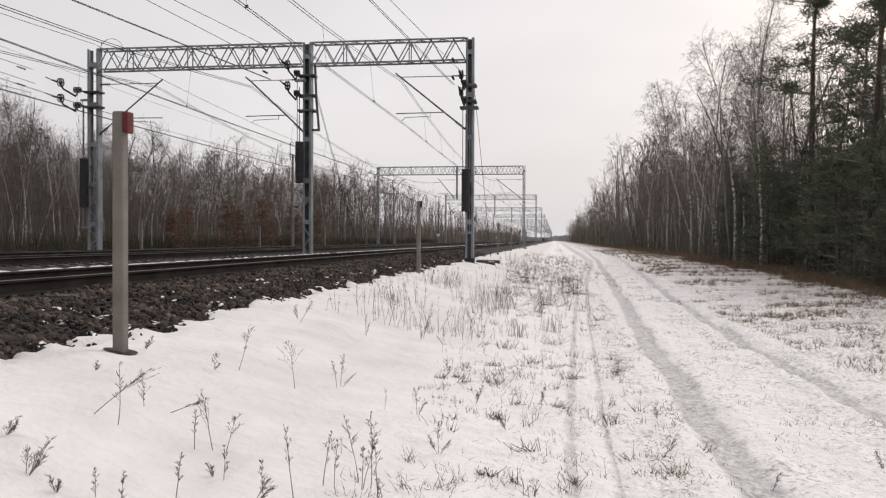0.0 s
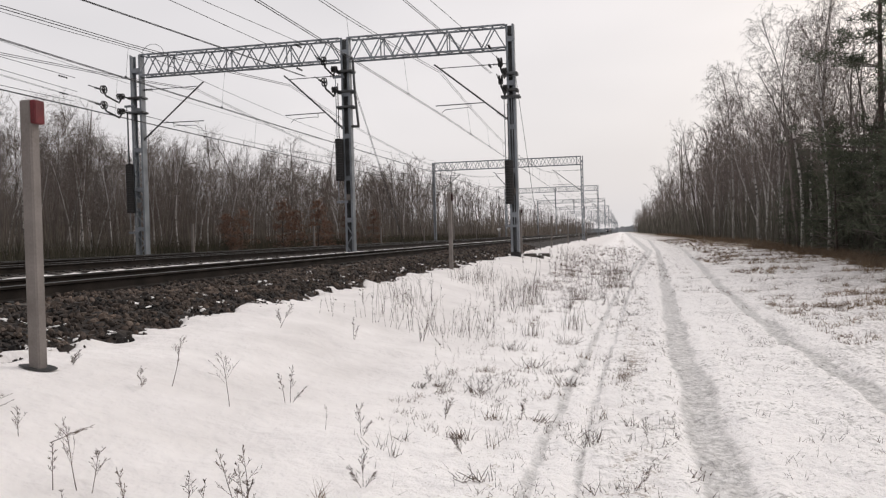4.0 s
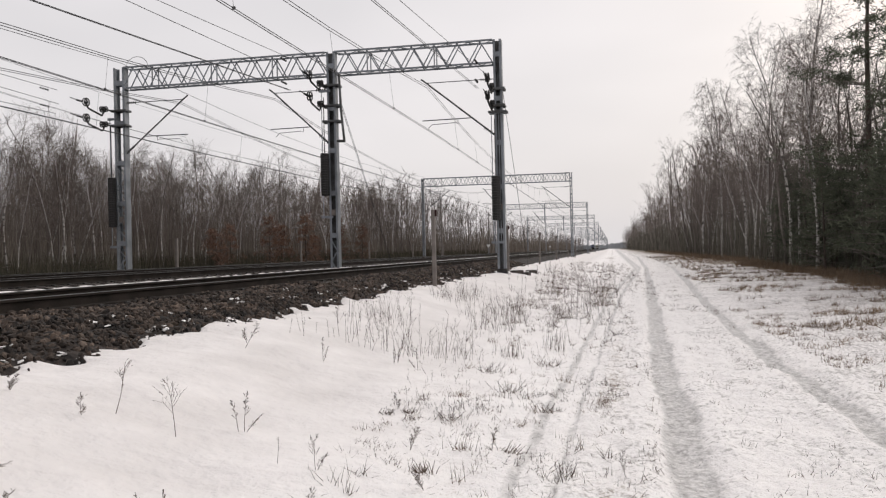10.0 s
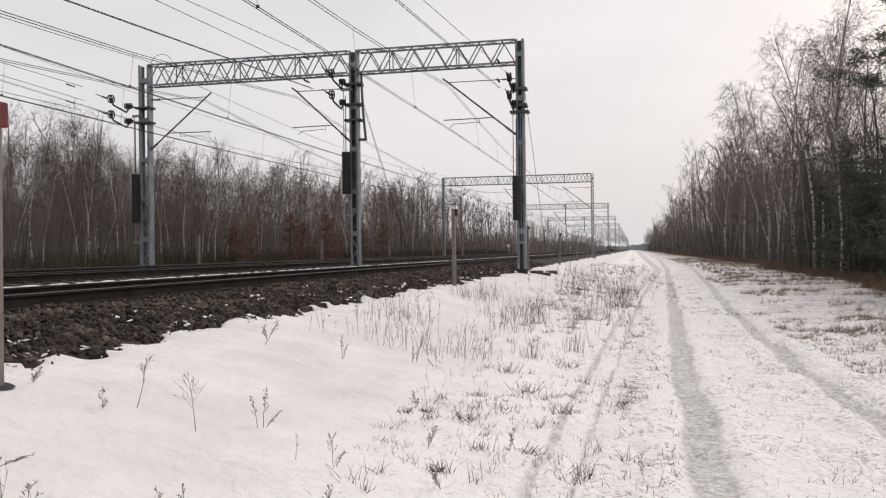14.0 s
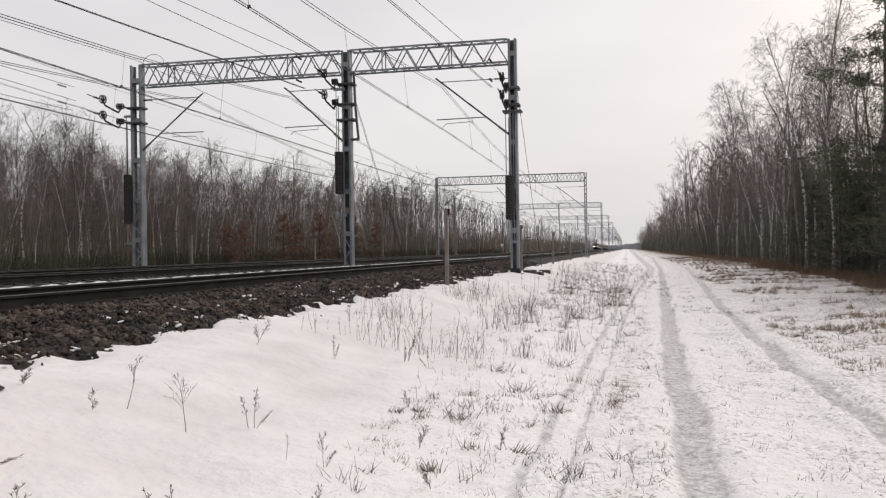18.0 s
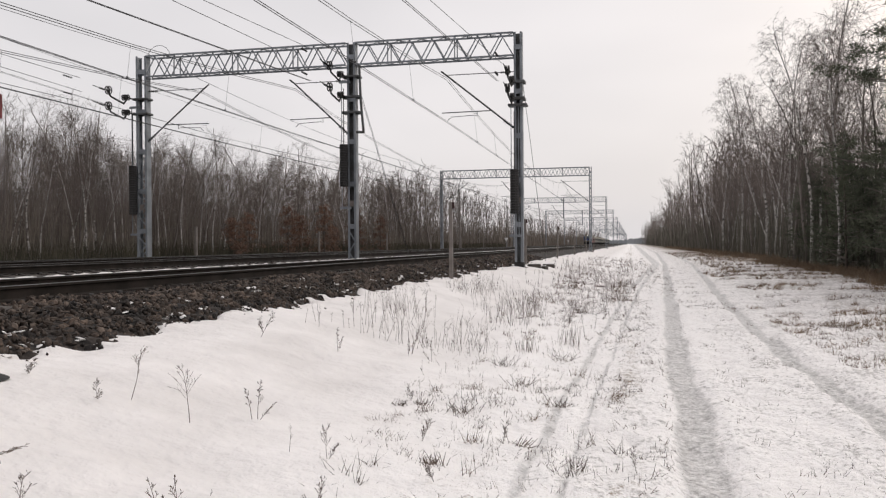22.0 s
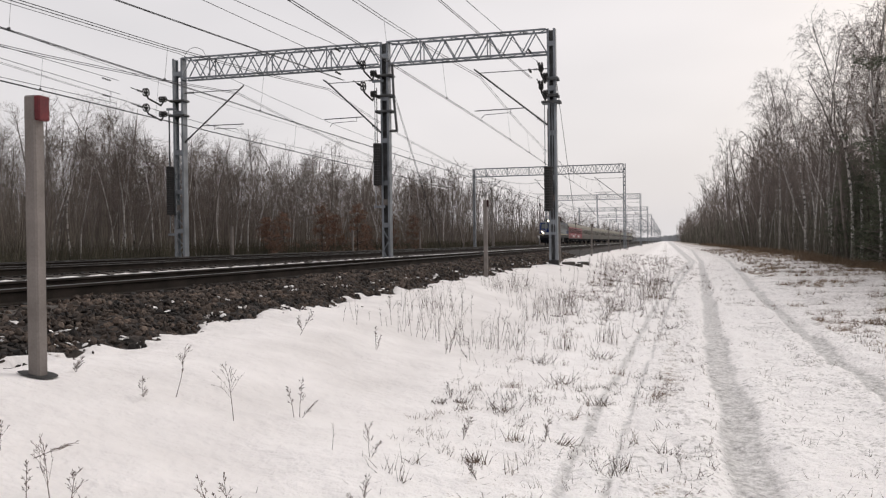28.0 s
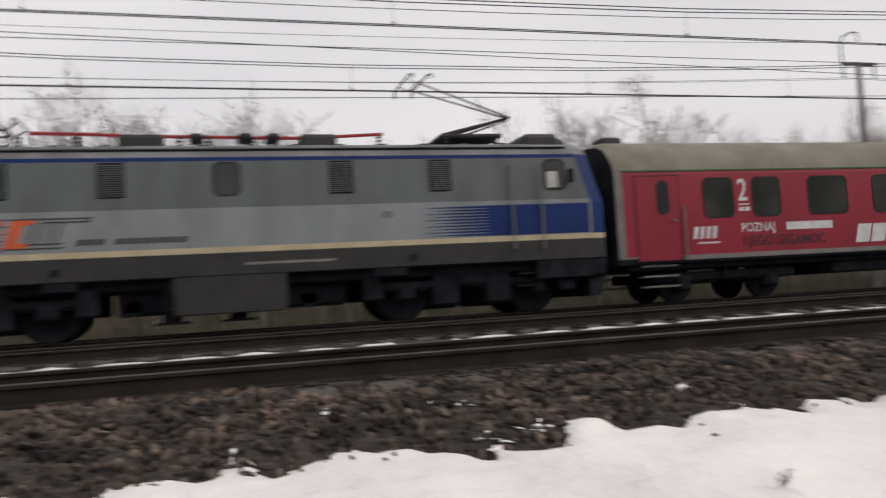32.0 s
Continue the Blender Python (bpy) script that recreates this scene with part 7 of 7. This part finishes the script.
COACH_HALF = [(1.32, 0.92), (1.40, 0.93), (1.42, 1.06), (1.42, 1.10), (1.425, 1.9), (1.425, 3.0), (1.42, 3.09), (1.37, 3.26), (1.22, 3.56), (0.95, 3.80), (0.55, 3.94), (0.0, 3.99)]


def build_coach(name_label, paints, mats, group, adverts):
    """A passenger coach 24.5 m long: body by painted strips, windows, doors, bogies, bellows."""
    t = thing("coach", name_label, "railway coach", group, at=(TRACKS[2], 90, RAIL_Z))
    half = COACH_HALF
    ring = half + [(-x, z) for x, z in half[-2::-1]]
    n, long_ = len(ring), 24.5
    paint = paints + paints[::-1]
    g = Geo()
    for y, k in ((0.12, 0.97), (0.30, 1.0), (1.6, 1.0), (long_ / 2, 1.0), (long_ - 1.6, 1.0), (long_ - 0.30, 1.0), (long_ - 0.12, 0.97)):
        g.v += [(x * k, y, z if z < 3.3 or k == 1.0 else z - 0.10) for x, z in ring]
    for i in range(6):
        for k in range(n):
            g.f.append((i * n + k, i * n + (k + 1) % n, i * n + n + (k + 1) % n, i * n + n + k))
            g.s.append(0 if k == n - 1 else 1 if i in (0, 5) and paint[k] == 3 else paint[k])
    g.f += [tuple(range(n - 1, -1, -1)), tuple(range(6 * n, 7 * n))]
    g.s += [0, 0]
    part("body", g, mats, t, smooth=True)
    for s in (-1, 1):
        y = 2.6
        for w, c in ((0.85, 2.85), (0.82, 4.2)):
            glazed(t, "window", c - w / 2, c + w / 2, 1.96, 2.93, s, 1.427)
        for k in range(8):
            c = 6.02 + k * 1.98
            glazed(t, "window", c - 0.6, c + 0.6, 1.96, 2.93, s, 1.427)
        glazed(t, "window", 21.3, 21.9, 1.96, 2.93, s, 1.427)
        for y0, y1 in ((0.62, 1.75), (22.75, 23.88)):
            plate("door_seal", t, y0 - 0.025, y1 + 0.025, 0.98, 3.0, M_RUBBER, s, 1.425, 0, 0.007)
            d = plate("door", t, y0, y1, 1.0, 2.98, mats[3], s, 1.425, 0, 0.014)
            glazed(d, "door_window", (y0 + y1) / 2 - 0.02, (y0 + y1) / 2 + 0.30, 2.07, 2.88, s, 1.44)
            part("handle", Geo().tube([(s * 1.44, y1 - 0.25, 1.95), (s * 1.5, y1 - 0.25, 1.95), (s * 1.5, y1 - 0.08, 1.9)], 0.015, 5), M_SILL, d)
            part("handrail", Geo().tube([(s * 1.43, y1 + 0.1, 1.05), (s * 1.49, y1 + 0.1, 1.1), (s * 1.49, y1 + 0.1, 2.2), (s * 1.43, y1 + 0.1, 2.25)], 0.02, 6), M_SILL, t)
            for k in range(3):
                part("step", Geo().box(min(s * 1.15, s * (1.35 + 0.03 * k)), max(s * 1.15, s * (1.35 + 0.03 * k)), y0 + 0.1, y1 - 0.1, 0.86 - 0.24 * k, 0.90 - 0.24 * k), M_SILL, t)
        plate("sill_strip", t, 1.80, 22.70, 0.99, 1.10, M_SILL, s, 1.425, 0, 0.005, "grey painted strip along the sill")
        part("gutter", Geo().box(min(s * 1.40, s * 1.44), max(s * 1.40, s * 1.44), 0.3, 24.2, 3.10, 3.13), M_GREEN if adverts else M_SILL, t)
    for y in (3.15, long_ - 3.15):
        bogie(t, y, 2.5, 0.46, 1.0)
    for y0, y1, x in ((6.2, 8.6, 1.15), (9.3, 10.5, 1.2), (11.4, 14.4, 1.1), (15.2, 17.4, 1.2)):
        part("underfloor_case", Geo().box(-x, x, y0, y1, 0.38 + 0.1 * (x > 1.12), 0.92, 0.05), M_UNDER if x < 1.18 else M_DGREY, t)
    for q in (1.95, 4.55):
        for e in (q, long_ - q):
            part("brake_rod", Geo().tube([(1.0, e, 0.9), (1.02, e, 0.42), (0.6, e + 0.2, 0.34)], 0.045, 6), M_UNDER, t)
    part("underframe", Geo().box(-1.25, 1.25, 0.4, 24.1, 0.78, 0.96, 0.03), M_UNDER, t)
    for y, out in ((0.12, -1), (long_ - 0.12, 1)):
        part("bellows", Geo().box(-0.62, 0.62, min(y, y + out * 0.3), max(y, y + out * 0.3), 1.05, 3.1, 0.12), M_RUBBER, t)
        for s in (-1, 1):
            part("gangway_pad", Geo().tube([(s * 0.58, y + out * 0.2, 1.1), (s * 0.58, y + out * 0.2, 3.1)], 0.1, 8), M_RUBBER, t)
        buffer_pair(t, y + out * 0.0, out)
    for y in (0.75, 12.2, 23.6):
        part("roof_vent", Geo().box(-0.25, 0.25, y - 0.28, y + 0.28, 3.93, 4.16, 0.05), M_DGREY, t)
    if adverts:
        for s in (1,):
            x = 1.427
            lettering(t, "2", 3.38, 2.36, 0.76, M_WHITE, x, 0.75)
            plate("class_bars", t, 3.40, 3.70, 2.25, 2.28, M_WHITE, s, x)
            plate("class_bars", t, 3.40, 3.53, 2.10, 2.20, M_WHITE, s, x)
            plate("class_bars", t, 3.57, 3.70, 2.10, 2.20, M_WHITE, s, x)
            lettering(t, "POZNAJ", 3.42, 1.60, 0.30, M_WHITE, x, 0.88)
            plate("brand_bar", t, 4.72, 6.08, 1.61, 1.80, M_WHITE, s, x, 0, 0.004, "plain white bar of a brand name")
            lettering(t, "I JEGO GIGAMOC", 3.44, 1.26, 0.33, M_INK, x, 0.93)
            for q in (6.75, 15.4):
                for k, w in enumerate((0.42, 0.42, 0.42, 0.36, 0.42)):
                    plate("brand_shape", t, q + k * 0.47, q + k * 0.47 + w, 1.22, 1.68, M_WHITE, s, x, 0.12, 0.004, "slanted white block of a brand mark")
                plate("brand_shape", t, q + 2.4, q + 2.5, 1.22, 1.95, M_WHITE, s, x, 0.35, 0.004, "white peak of a brand mark")
                plate("brand_shape", t, q + 2.8, q + 2.9, 1.5, 1.95, M_WHITE, s, x, -0.1, 0.004, "white peak of a brand mark")
                for k in range(2):
                    plate("brand_shape", t, q + 3.0 + k * 0.47, q + 3.42 + k * 0.47, 1.22, 1.68, M_WHITE, s, x, 0.12, 0.004, "slanted white block of a brand mark")
                plate("grey_flash", t, q + 4.2, q + 6.0, 1.24, 1.34, M_SILL, s, x)
                plate("dark_flash", t, q + 4.2, q + 6.0, 1.36, 1.44, M_INK, s, x)
            plate("caption_bar", t, 11.2, 13.2, 1.72, 1.86, M_WHITE, s, x, 0, 0.004, "plain white bar of small writing")
            for k in range(4):
                plate("mark_white", t, 2.08 + k * 0.17, 2.19 + k * 0.17, 1.47, 1.76, M_WHITE, s, x, 0.06, 0.004)
            plate("caption_bar", t, 2.2, 2.8, 1.35, 1.39, M_WHITE, s, x)
    return t


FLEET = []
FLEET.append((build_loco(), 0.0))
red_coach = build_coach("red passenger coach with white advertising and a dusty grey-brown roof", [0, 0, 1, 3, 3, 3, 2, 2, 2, 2, 2], (M_UNDER, M_SILL, M_COACHROOF, M_COACHRED), "coaches of the train", True)
FLEET.append((red_coach, 16.85))
grey_coach = build_coach("grey-beige passenger coach with a dusty roof", [0, 0, 1, 1, 3, 3, 2, 2, 2, 2, 2], (M_UNDER, M_COACHGREY, M_COACHROOF, M_BEIGE), "coaches of the train", False)
FLEET.append((grey_coach, 16.85 + 24.5))
for k in range(2, 12):
    FLEET.append((copy_thing(grey_coach, pose(TRACKS[2], 120 + 25 * k, RAIL_Z)), 16.85 + 24.5 * k))


# where the front of the train is, second by second
TRAIN = [(0, 1190), (5, 996), (9, 842), (13, 690), (16, 577), (20, 432), (23, 322), (25, 247.5), (28, 134), (29, 97.8), (30, 62.4), (31, 27.9), (32, -7.45)]


def motions():
    for vehicle, behind in FLEET:
        walk(vehicle, [(t, pose(TRACKS[2], y + behind - 0.5, RAIL_Z)) for t, y in TRAIN])


motions()
